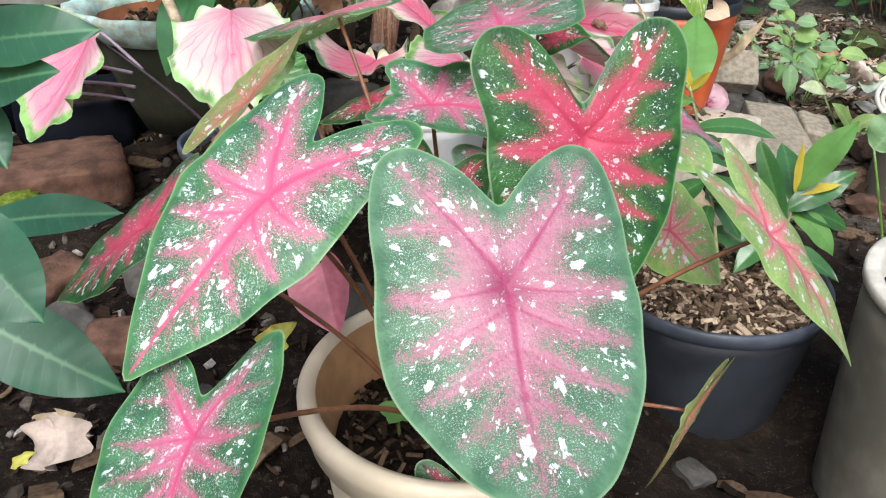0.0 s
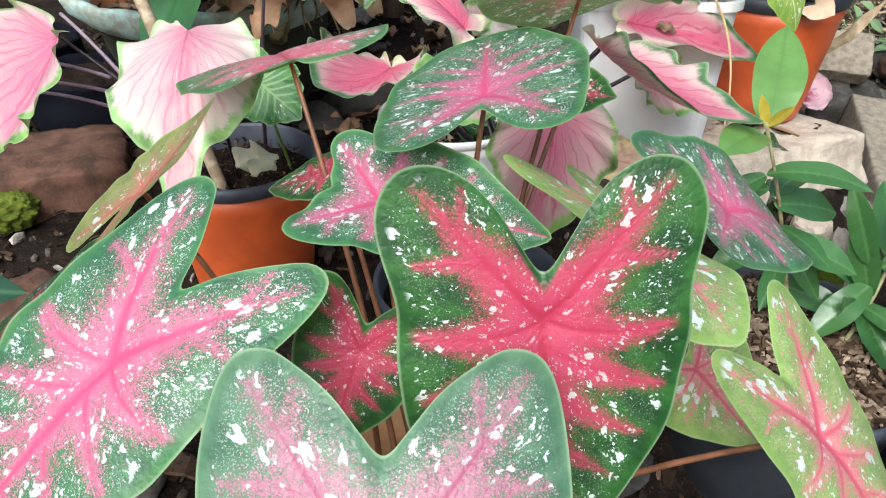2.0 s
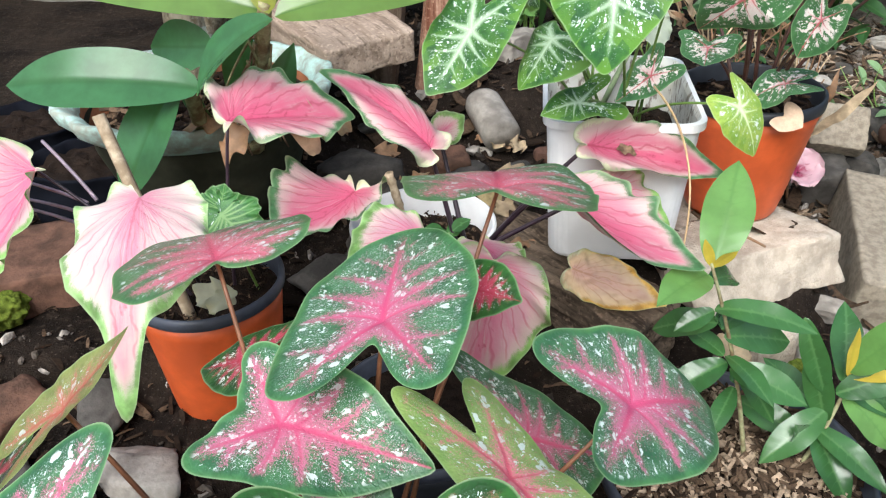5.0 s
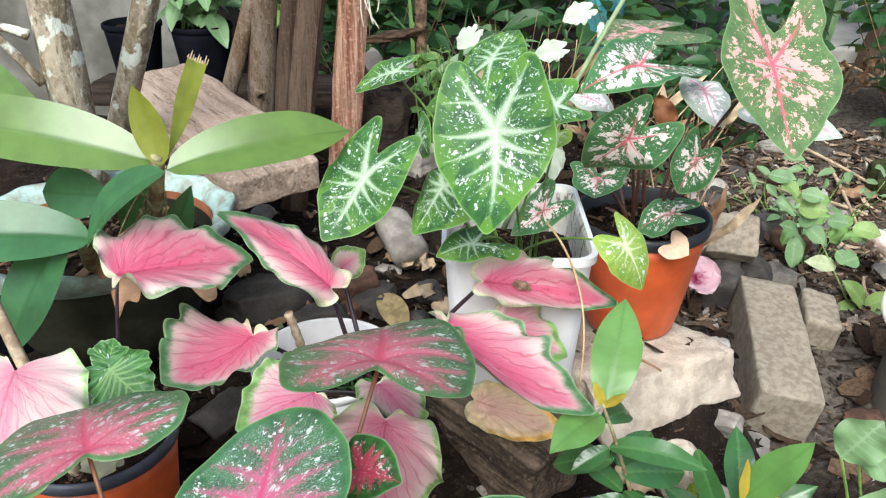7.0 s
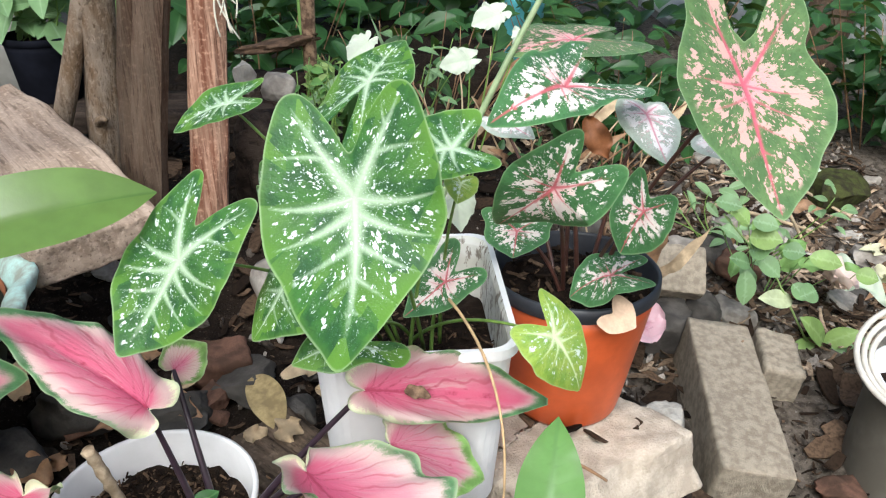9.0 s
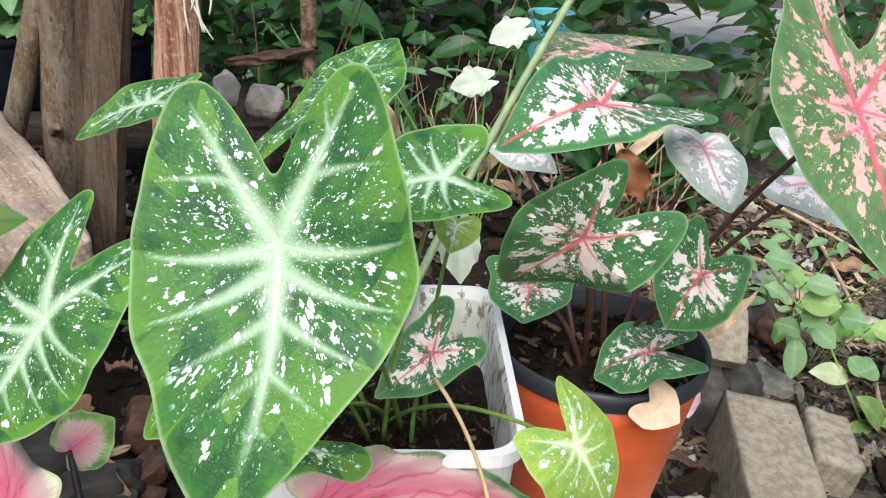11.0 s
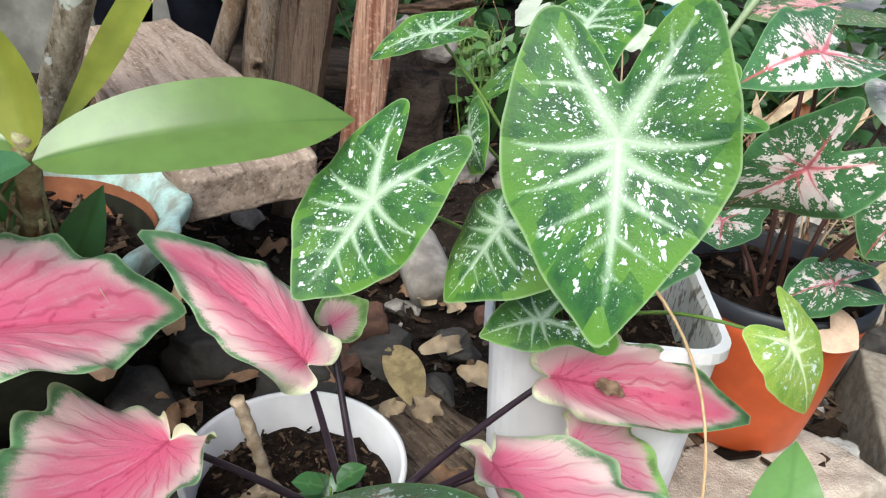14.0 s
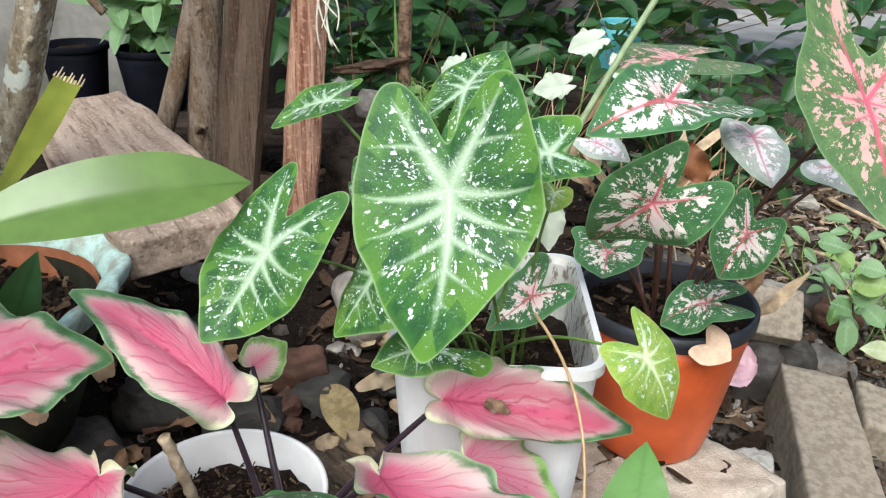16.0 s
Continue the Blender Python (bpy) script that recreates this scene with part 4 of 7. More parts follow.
def teal_bowl():
    p = thing("teal_planter", (-0.425, 1.405, 0.386), "old scalloped planter in flaking teal paint over terracotta", "planter")
    p.rotation_euler = (0, 0, radians(28))
    r = 0.203
    sq = 0.97
    v, f = lathe([(r * 0.62, 0.0), (r * 0.72, 0.05), (r * 0.85, 0.13), (r * 0.88, 0.175)], 80, sq, 0.01, 3)
    put("body", mesh_of("body", v, f, M_MOSSPOT), p, "mossy clay wall, its colour darkened for shade")
    rim = [(r * 0.90, 0.165), (r * 0.96, 0.174), (r * 1.03, 0.190), (r * 1.06, 0.207), (r * 1.05, 0.214), (r * 1.00, 0.213), (r * 0.94, 0.205), (r * 0.90, 0.192), (r * 0.89, 0.178)]
    v, f = lathe(rim, 128, sq, 0.012, 5, 15, 0.0045, 0.18)
    v = [Vector(q) + Vector(q).normalized() * noise.noise(Vector(q) * 30) * 0.003 for q in v]
    put("rim", mesh_of("rim", v, f[:-1], M_TEAL), p)
    v, f = lathe([(r * 0.885, 0.188), (r * 0.82, 0.12), (r * 0.6, 0.08)], 80, sq, 0.012, 5)
    put("lining", mesh_of("lining", v, f[:-1], M_CLAY), p, "bare terracotta inner wall")
    soil_disc(p, r * 0.79, 0.155, M_SOIL, seed=14, rough=0.01, squash=sq)
    return p


teal_planter = teal_bowl()

# ---- plants ----
star_plant = thing("star_caladium", (0.02, 0.637, 0.30), "caladium with red-starred, white-flecked green leaves in cream pot", "potted plant")
leaf(star_plant, M_STAR_PALE, (0.0394, 0.3998, 0.6136), (0.071, -0.657, -0.750), (0.099, -0.744, 0.661), 0.130, 0.071, 0.092, zt=0.425, zl=-0.238, wm=0.0804, blunt=True, detail=1.7, s=0.0517, curl=0.424, twist=-0.372)
leaf(star_plant, M_STAR, (-0.1247, 0.5015, 0.6281), (-0.578, -0.555, -0.598), (-0.174, -0.632, 0.755), 0.157, 0.058, 0.104, zt=-0.062, zl=-0.411, wm=0.0638, detail=1.6, s=0.053, twist=0.199, curl=0.088)
leaf(star_plant, M_STAR_DEEP, (0.0995, 0.5172, 0.6628), (0.072, -0.319, -0.945), (0.180, -0.928, 0.327), 0.120, 0.070, 0.076, zt=0.003, zl=-0.014, wm=0.072, detail=1.6, blunt=True, s=0.025, twist=0.16)
leaf(star_plant, M_STAR, (-0.1581, 0.3764, 0.5174), (-0.146, -0.879, -0.453), (-0.518, -0.322, 0.792), 0.100, 0.060, 0.063, zt=-0.11, zl=-0.007, detail=1.4, blunt=True, wm=0.0781, s=0.0273, curl=-0.319, twist=-0.108)
leaf(star_plant, M_STAR_YELLOW, (0.2595, 0.5500, 0.5730), (0.614, -0.429, -0.663), (0.610, -0.276, 0.743), 0.123, 0.056, 0.077, zt=-0.167, zl=0.033, detail=1.3, wm=0.0577, s=0.0405, curl=0.022)
leaf(star_plant, M_STAR, (-0.0103, 0.6600, 0.6443), (0.988, -0.129, -0.082), (0.051, -0.233, 0.971), 0.116, 0.051, 0.048, zt=-0.015, zl=0.022, wm=0.0514, detail=1.4, s=0.0342, curl=-0.253, twist=-0.524)
leaf(star_plant, M_STAR, (0.0523, 0.7207, 0.6982), (-0.051, 0.999, -0.003), (-0.253, -0.011, 0.967), 0.119, 0.060, 0.082, zt=0.02, zl=0.03, wm=0.0723, detail=1.5, blunt=True, s=0.0313, curl=-0.17, twist=0.098)
leaf(star_plant, M_STAR, (0.2449, 0.7753, 0.5896), (0.696, 0.611, -0.376), (0.526, -0.079, 0.847), 0.139, 0.061, 0.087, zt=-0.195, zl=0.048, wm=0.0694, detail=1.3, s=0.0437, curl=-0.239, twist=-0.067)
leaf(star_plant, M_STAR_YELLOW, (0.1561, 0.6401, 0.6410), (0.694, -0.692, -0.201), (0.448, 0.196, 0.872), 0.089, 0.043, 0.087, zt=-0.151, zl=-0.027, detail=1.3, blunt=True, wm=0.0499, s=0.0395, curl=0.067, twist=-0.529)
leaf(star_plant, M_STAR, (0.1615, 0.7581, 0.5558), (0.681, 0.364, -0.635), (0.657, 0.080, 0.750), 0.097, 0.074, 0.066, zt=0.173, zl=-0.15, wm=0.0638, s=0.0197, curl=0.052, twist=0.058)
leaf(star_plant, M_STAR_THIN, (-0.1039, 0.7839, 0.6965), (-0.515, 0.822, -0.242), (-0.249, 0.127, 0.960), 0.157, 0.048, 0.038, zt=-0.172, zl=-0.131, blunt=True, detail=1.3, wm=0.0847, s=0.0174, curl=0.063, twist=-0.093)
leaf(star_plant, M_STAR_THIN, (0.1185, 0.8848, 0.7266), (-0.121, 0.943, -0.308), (0.048, 0.316, 0.948), 0.198, 0.068, 0.098, zt=-0.155, zl=0.02, blunt=True, detail=1.3, wm=0.0834, s=0.0334, twist=0.36, curl=0.076)
leaf(star_plant, M_STAR_DEEP, (0.111, 0.810, 0.665), (0.872, -0.456, 0.177), (-0.336, -0.297, 0.894), 0.043, 0.027, 0.024, zt=-0.03, zl=0.00)
leaf(star_plant, M_STAR_DEEP, (-0.0695, 0.7577, 0.6147), (-0.906, 0.029, -0.421), (-0.422, -0.025, 0.906), 0.061, 0.040, 0.035, zt=0.052, zl=0.041, wm=0.0442, s=0.0147, curl=0.118, twist=-0.031)
leaf(star_plant, M_STAR_DEEP, (-0.254, 0.594, 0.557), (-0.793, -0.145, -0.592), (-0.575, -0.147, 0.805), 0.107, 0.066, 0.059, zt=-0.05, zl=0.00)
leaf(star_plant, M_STAR_UNDER, (-0.1674, 0.6417, 0.6512), (0.676, 0.458, 0.578), (-0.492, -0.303, 0.816), 0.080, 0.021, 0.067, zt=0.136, zl=-0.301, wm=0.0274, s=0.0189, curl=-0.298, twist=0.125)
leaf(star_plant, M_STAR_PALE, (0.045, 0.630, 0.600), (0.300, -0.600, -0.700), (-0.200, -0.700, 0.700), 0.050, 0.030, 0.025, zt=0.00, zl=0.00)
leaf(star_plant, M_STAR_DEEP, (-0.005, 0.560, 0.600), (-0.250, -0.450, -0.850), (0.100, -0.800, 0.550), 0.065, 0.034, 0.040, zt=0.00, zl=0.20)
leaf(star_plant, M_STAR_YELLOW, (0.215, 0.660, 0.520), (0.600, -0.300, -0.600), (0.100, -0.500, 0.800), 0.070, 0.040, 0.030, zt=0.00, zl=0.00)
leaf(star_plant, M_STAR_UNDER, (0.223, 0.553, 0.388), (-0.420, -0.250, -0.870), (0.750, -0.600, 0.100), 0.085, 0.016, 0.062, zt=0.00, zl=0.30, wm=0.018, fold=0.9)
leaf(star_plant, M_STAR_DEEP, (0.020, 0.500, 0.335), (0.200, -0.600, -0.750), (-0.100, -0.600, 0.780), 0.060, 0.036, 0.040, zt=0.00, zl=0.00)
white_plant = thing("white_caladium", (0.24, 1.45, 0.545), "green caladium with white veins and flecks in a white planter", "potted plant")
leaf(white_plant, M_WHITE, (0.2092, 1.1630, 0.8427), (0.104, -0.389, -0.915), (-0.234, -0.904, 0.358), 0.112, 0.050, 0.078, zt=0.605, zl=-0.13, wm=0.0684, detail=1.7, s=0.0334, curl=-0.302, twist=0.613)
leaf(white_plant, M_WHITE, (0.0432, 1.2450, 0.7475), (-0.411, -0.276, -0.869), (-0.508, -0.722, 0.469), 0.096, 0.043, 0.075, zt=0.228, zl=-0.487, detail=1.5, wm=0.0587, s=0.0343, curl=0.056, twist=0.509)
leaf(white_plant, M_WHITE, (0.1438, 1.2436, 0.7396), (-0.444, -0.314, -0.839), (-0.654, -0.526, 0.543), 0.074, 0.043, 0.022, zt=0.062, zl=-0.391, detail=1.2, wm=0.0655, s=0.0143, curl=1.137, twist=-0.207)
leaf(white_plant, M_WHITE, (0.1842, 1.2554, 0.6538), (-0.910, -0.413, -0.025), (0.140, -0.364, 0.921), 0.052, 0.039, 0.052, zt=-0.306, zl=0.219, wm=0.0285, s=0.0112, curl=0.097, twist=0.34)
leaf(white_plant, M_WHITE, (0.1958, 1.4953, 0.8407), (0.473, 0.629, 0.617), (-0.485, -0.399, 0.778), 0.071, 0.062, 0.108, zt=-0.148, zl=0.066, wm=0.0592, s=0.0202, curl=0.254, twist=-0.123)
leaf(white_plant, M_WHITE, (0.0647, 1.3943, 0.8454), (-0.959, -0.103, -0.263), (-0.240, -0.196, 0.951), 0.063, 0.030, 0.036, zt=-0.193, zl=0.031, wm=0.0389, s=0.0155, curl=-0.117, twist=0.219)
leaf(white_plant, M_WHITE, (0.1080, 1.3071, 0.7872), (0.352, -0.842, -0.409), (-0.911, -0.408, 0.056), 0.047, 0.018, 0.017, zt=-0.048, zl=-0.049, wm=0.0309, s=0.0088, curl=0.396, twist=0.159)
leaf(white_plant, M_WHITE, (0.2847, 1.3102, 0.8290), (-0.973, -0.213, -0.093), (0.002, -0.406, 0.914), 0.064, 0.037, 0.036, zt=-0.258, zl=0.009, wm=0.0431, s=0.0129, curl=-0.356, twist=0.155)
leaf(white_plant, M_WHITE_YOUNG, (0.296, 1.371, 0.770), (-0.150, -0.941, -0.303), (0.280, -0.335, 0.900), 0.032, 0.016, 0.016, zt=-0.02, zl=0.00)
leaf(white_plant, M_WHITE_YOUNG, (0.3856, 1.2696, 0.6515), (0.564, -0.052, -0.824), (0.626, -0.624, 0.467), 0.075, 0.032, 0.036, zt=-0.221, zl=-0.279, wm=0.0397, s=0.014, curl=0.336, twist=-0.353)
leaf(white_plant, M_BLOTCH, (0.2816, 1.3913, 0.6441), (-0.723, -0.258, -0.641), (-0.390, -0.613, 0.687), 0.061, 0.032, 0.041, zt=0.113, zl=0.047, wm=0.0322, s=0.016, curl=-0.156)
red_plant = thing("blotched_caladium", (0.458, 1.55, 0.54), "dark caladium with pink veins and cream blotches in orange pot", "potted plant")
leaf(red_plant, M_BLOTCH, (0.4122, 1.4670, 0.8453), (-0.615, -0.779, 0.124), (0.395, -0.168, 0.903), 0.125, 0.053, 0.121, zt=-0.3, zl=0.063, detail=1.2, wm=0.049, s=0.0306, curl=-0.25, twist=0.626)
leaf(red_plant, M_BLOTCH, (0.3885, 1.3588, 0.7681), (-0.603, 0.408, -0.685), (-0.225, -0.911, -0.345), 0.086, 0.038, 0.065, zt=-0.048, zl=-0.324, detail=1.2, wm=0.0532, s=0.0302, curl=-0.409, twist=0.642)
leaf(red_plant, M_BLOTCH, (0.3729, 1.5126, 0.6484), (-0.166, -0.908, -0.384), (-0.067, -0.378, 0.923), 0.052, 0.043, 0.035, zt=0.135, zl=0.004, wm=0.0409, s=0.0147, curl=0.048, twist=-0.14)
leaf(red_plant, M_BLOTCH, (0.4902, 1.3884, 0.7305), (-0.384, 0.062, -0.921), (-0.832, -0.455, 0.317), 0.057, 0.033, 0.036, zt=-0.093, zl=0.092, wm=0.0425, s=0.017, curl=0.056, twist=0.348)
leaf(red_plant, M_BLOTCH, (0.4815, 1.4538, 0.6182), (-0.951, 0.066, -0.303), (-0.307, -0.054, 0.950), 0.055, 0.032, 0.046, zt=-0.364, zl=-0.303, wm=0.0456, s=0.0131, curl=-0.09, twist=0.705)
leaf(red_plant, M_BLOTCH_PINK, (0.5558, 1.3420, 0.8802), (0.046, -0.712, -0.700), (0.358, -0.643, 0.677), 0.139, 0.077, 0.111, zt=0.095, zl=0.305, detail=1.6, wm=0.0863, blunt='hastate', s=0.0407, y1=0.012, curl=-0.38, twist=-0.398)
leaf(red_plant, M_BLOTCH_PINK, (0.4433, 1.6206, 0.8616), (-0.933, -0.361, -0.003), (0.024, -0.072, 0.997), 0.088, 0.050, 0.086, zt=-0.139, zl=-0.095, wm=0.0719, s=0.0204, twist=0.122, curl=0.024)
leaf(red_plant, M_BLOTCH_WHITE, (0.5257, 1.5439, 0.7907), (0.081, -0.874, -0.480), (0.234, -0.451, 0.861), 0.086, 0.031, 0.024, zt=0.075, zl=-0.009, wm=0.0405, s=0.0144, curl=0.153, twist=-0.342)
pink_plant = thing("ruffled_caladium", (0.03, 1.252, 0.412), "pink caladium with ruffled green-bordered leaves in a white tub", "potted plant")
leaf(pink_plant, M_RUFF, (-0.0156, 1.2587, 0.5747), (-0.677, 0.063, 0.733), (0.686, -0.308, 0.660), 0.179, 0.068, 0.018, zt=-0.307, zl=0.47, kind='lance', ruffle=0.065, wm=0.0464, detail=1.3, s=0.0037, curl=0.466, twist=0.098)
leaf(pink_plant, M_RUFF, (-0.1000, 1.1639, 0.5512), (-0.332, -0.940, -0.081), (-0.098, -0.051, 0.994), 0.155, 0.054, 0.015, zt=0.26, zl=0.14, kind='lance', ruffle=0.07, wm=0.067, detail=1.3, s=0.0033, curl=-0.648, twist=0.635)
leaf(pink_plant, M_RUFF, (0.1588, 1.1507, 0.5906), (0.681, -0.572, -0.457), (0.607, 0.091, 0.790), 0.201, 0.089, 0.020, zt=0.321, zl=-0.06, kind='lance', ruffle=0.045, wm=0.0689, detail=1.3, s=0.004, curl=-0.788, twist=-0.5)
leaf(pink_plant, M_RUFF, (0.2004, 1.2709, 0.5866), (0.963, 0.201, -0.180), (0.265, -0.581, 0.769), 0.218, 0.046, 0.020, zt=-0.16, zl=0.119, kind='lance', ruffle=0.07, wm=0.0372, detail=1.3, s=0.0035, curl=-0.388, twist=-0.309)
leaf(pink_plant, M_RUFF_PALE, (0.225, 1.255, 0.530), (0.850, 0.100, -0.500), (0.300, -0.500, 0.800), 0.115, 0.045, 0.012, zt=0.00, zl=0.10, kind="lance", ruffle=0.09)
leaf(pink_plant, M_RUFF_PALE, (0.0248, 0.9972, 0.5934), (-0.748, -0.659, 0.076), (0.231, -0.151, 0.961), 0.091, 0.043, 0.011, zt=-0.18, zl=0.111, kind='lance', ruffle=0.04, wm=0.0585, s=0.0022, twist=0.045)
leaf(pink_plant, M_RUFF_PALE, (0.070, 1.140, 0.501), (0.628, -0.766, 0.136), (0.125, 0.272, 0.954), 0.108, 0.039, 0.011, zt=-0.23, zl=0.05, kind="lance", ruffle=0.06)
leaf(pink_plant, M_RUFF_PALE, (0.110, 0.950, 0.600), (-0.100, -0.350, -0.930), (-0.050, -0.900, 0.350), 0.150, 0.055, 0.015, zt=-0.08, zl=0.00, kind="lance", ruffle=0.09)
pale_pink_plant = thing("pale_caladium", (-0.27, 1.055, 0.445), "pale pink caladium with drooping leaves in an orange pot", "potted plant")
leaf(pale_pink_plant, M_RUFF, (-0.2302, 1.1007, 0.6705), (0.606, 0.773, -0.188), (0.286, 0.009, 0.958), 0.190, 0.066, 0.017, zt=-0.079, zl=0.564, kind='lance', ruffle=0.07, wm=0.0711, detail=1.3, s=0.0033, curl=0.45, twist=-0.395)
leaf(pale_pink_plant, M_RUFF_WHITE, (-0.2392, 0.9042, 0.6743), (0.196, -0.973, -0.125), (0.028, -0.122, 0.992), 0.173, 0.075, 0.025, zt=-0.757, zl=-0.292, kind='lance', ruffle=0.055, wm=0.0668, detail=1.4, blunt='tail', y1=0.045, s=0.005, curl=0.04, twist=-0.169)
leaf(pale_pink_plant, M_RUFF_PALE, (-0.470, 1.051, 0.614), (-0.407, -0.311, -0.859), (-0.512, -0.701, 0.497), 0.162, 0.088, 0.016, zt=0.16, zl=0.43, kind="lance", ruffle=0.06)


def stalks(plant, mat, r0, r1, spread, sag):
    """A stalk from the soil to each leaf of the plant."""
    base = Vector(plant.location)
    for k, lf in enumerate([o for o in plant.children if o.name.startswith("leaf")]):
        c = lf.matrix_basis.translation + base
        n = (lf.matrix_basis.to_3x3() @ Vector((0, 0, 1))).normalized()
        w = k * 2.4
        d = Vector((c.x - base.x, c.y - base.y, 0))
        foot = base + Vector((math.cos(w), math.sin(w), 0)) * spread * 0.4 + d.normalized() * spread * 0.6 - Vector((0, 0, 0.01))
        stalk(plant, foot, c + n * (lf.data.vertices[0].co.z - 0.0016), r0, r1, mat, sag, -d * 0.10)


small_pink = leaf(pink_plant, M_RUFF_PALE, (-0.020, 1.352, 0.554), (0.75, 0.25, 0.55), (0.25, -0.80, 0.50), 0.048, 0.024, 0.010, kind="lance", ruffle=0.03, wm=0.027, label="small pale leaf with a green border")

leaf_a = leaf(red_plant, M_BLOTCH_WHITE, (0.628, 1.522, 0.768), (0.93, -0.14, -0.30), (0.15, -0.52, 0.84), 0.115, 0.042, 0.052, zt=-0.05, zl=0.05, wm=0.046)
leaf_b = leaf(red_plant, M_BLOTCH_WHITE, (0.372, 1.76, 0.712), (0.75, -0.60, -0.25), (0.0, -0.45, 0.89), 0.060, 0.026, 0.030, zt=-0.05, zl=0.05, wm=0.032)
stalk(white_plant, (0.225, 1.56, 0.53), (0.428, 1.60, 0.975), 0.0050, 0.0036, M_STALK_FRESH, 0, (-0.012, 0, 0), "petiole", "thick pale green leaf stalk")

stalks(star_plant, M_STALK, 0.0032, 0.0018, 0.05, 0.02)
stalks(white_plant, M_STALK_GREEN, 0.0026, 0.0014, 0.05, 0.02)
stalks(red_plant, M_STALK_RED, 0.0034, 0.0020, 0.03, 0.015)
stalks(pink_plant, M_STALK_DARK, 0.0048, 0.0028, 0.03, -0.01)
stalks(pale_pink_plant, M_STALK_DARK, 0.0026, 0.0020, 0.03, 0.0)

orchid = thing("orchid", (-0.30, 1.30, 0.545), "orchid with broad green strap leaves in a teal planter", "orchid")
blade(orchid, M_ORCHID, (-0.185, 1.18, 0.775), (0.018, 1.292, 0.792), 0.040, (-0.1, -0.62, 0.75), -0.45, peak=0.5, taper=2.0, fold=0.25, nx=12, ny=26, ribs=0)
blade(orchid, M_ORCHID, (-0.215, 1.215, 0.77), (-0.53, 1.235, 0.815), 0.043, (0, -0.68, 0.72), -0.55, peak=0.5, taper=2.0, fold=0.2, nx=12, ny=26, ribs=0)
blade(orchid, M_ORCHID_DARK, (-0.29, 1.165, 0.685), (-0.53, 1.12, 0.695), 0.042, (0, -0.65, 0.75), -0.55, peak=0.5, taper=2.0, fold=0.2, nx=12, ny=26, ribs=0)
blade(orchid, M_ORCHID_DARK, (-0.325, 1.175, 0.695), (-0.395, 1.10, 0.545), 0.043, (-0.35, -0.85, 0.3), -0.5, peak=0.5, fold=0.15, nx=12, ny=26, ribs=0)
blade(orchid, M_ORCHID_YELLOW, (-0.200, 1.20, 0.772), (-0.228, 1.215, 0.868), 0.021, (0.1, -1, 0.1), 0.25, peak=0.42, nx=8, ribs=0)
torn = blade(orchid, M_ORCHID_YELLOW, (-0.206, 1.235, 0.772), (-0.240, 1.462, 0.842), 0.0145, (0.45, -0.75, 0.45), 0.45, "leaf", "strap leaf torn off at its end", peak=0.75, taper=16.0, round_=1.0, ribs=0, ny=24)
end = [torn.matrix_basis @ q.co + orchid.location for q in torn.data.vertices]
for k in range(9):
    a, b = end[-18 + k], end[-27 + k]
    stalk(orchid, a, a + (a - b) * (0.7 + 0.5 * ((k * 5) % 3)) + Vector((0, 0, 0.001 * (k % 2))), 0.0014, 0.0006, M_TAN, 0, (0, 0, 0), "torn_fibre", "dry frayed fibre")
blade(orchid, M_ORCHID_DARK, (-0.19, 1.185, 0.77), (-0.29, 1.15, 0.68), 0.033, (-0.5, -0.5, 0.7), -0.9, peak=0.5, fold=0.3, ribs=0)
blade(orchid, M_ORCHID_DARK, (-0.29, 1.22, 0.72), (-0.41, 1.27, 0.70), 0.036, (-0.1, -0.9, 0.4), -0.4, peak=0.5, ribs=0)
blade(orchid, M_ORCHID, (-0.42, 1.35, 0.745), (-0.71, 1.52, 0.865), 0.035, (0.1, -0.75, 0.6), -0.4, peak=0.5, ribs=0)
for a, e, w, n in (((-0.285, 1.30, 0.58), (-0.285, 1.30, 0.745), 0.030, (0, -0.9, 0.3)), ((-0.27, 1.30, 0.58), (-0.215, 1.31, 0.70), 0.022, (0.3, -0.9, 0.3)),
                   ((-0.29, 1.28, 0.58), (-0.26, 1.25, 0.69), 0.018, (0.3, -0.9, 0.3)), ((-0.33, 1.27, 0.58), (-0.345, 1.22, 0.69), 0.022, (-0.3, -0.9, 0.3))):
    blade(orchid, M_ORCHID_DARK, a, e, w, n, -0.35, peak=0.5, fold=0.35, ribs=0, label="folded dark lower leaf")
stalk(orchid, (-0.295, 1.30, 0.54), (-0.205, 1.205, 0.785), 0.016, 0.009, M_PSEUDO, 0, (0, 0, 0), "stem", "fibrous stem wrapped in dry roots")
stalk(orchid, (-0.355, 1.275, 0.54), (-0.315, 1.175, 0.70), 0.013, 0.009, M_PSEUDO, 0, (0, 0, 0), "stem")
for k in range(34):
    rr_ = np.random.RandomState(k)
    a = Vector((-0.235 + rr_.randn() * 0.012, 1.22 + rr_.randn() * 0.012, 0.76 - 0.12 * rr_.rand()))
    e = Vector((-0.30 + rr_.randn() * 0.05, 1.30 + rr_.randn() * 0.035, 0.552))
    stalk(orchid, a, e, 0.0018, 0.0013, M_PSEUDO if k % 2 else M_CHIP, 0.0, (rr_.randn() * 0.015, rr_.randn() * 0.015, 0), "root")

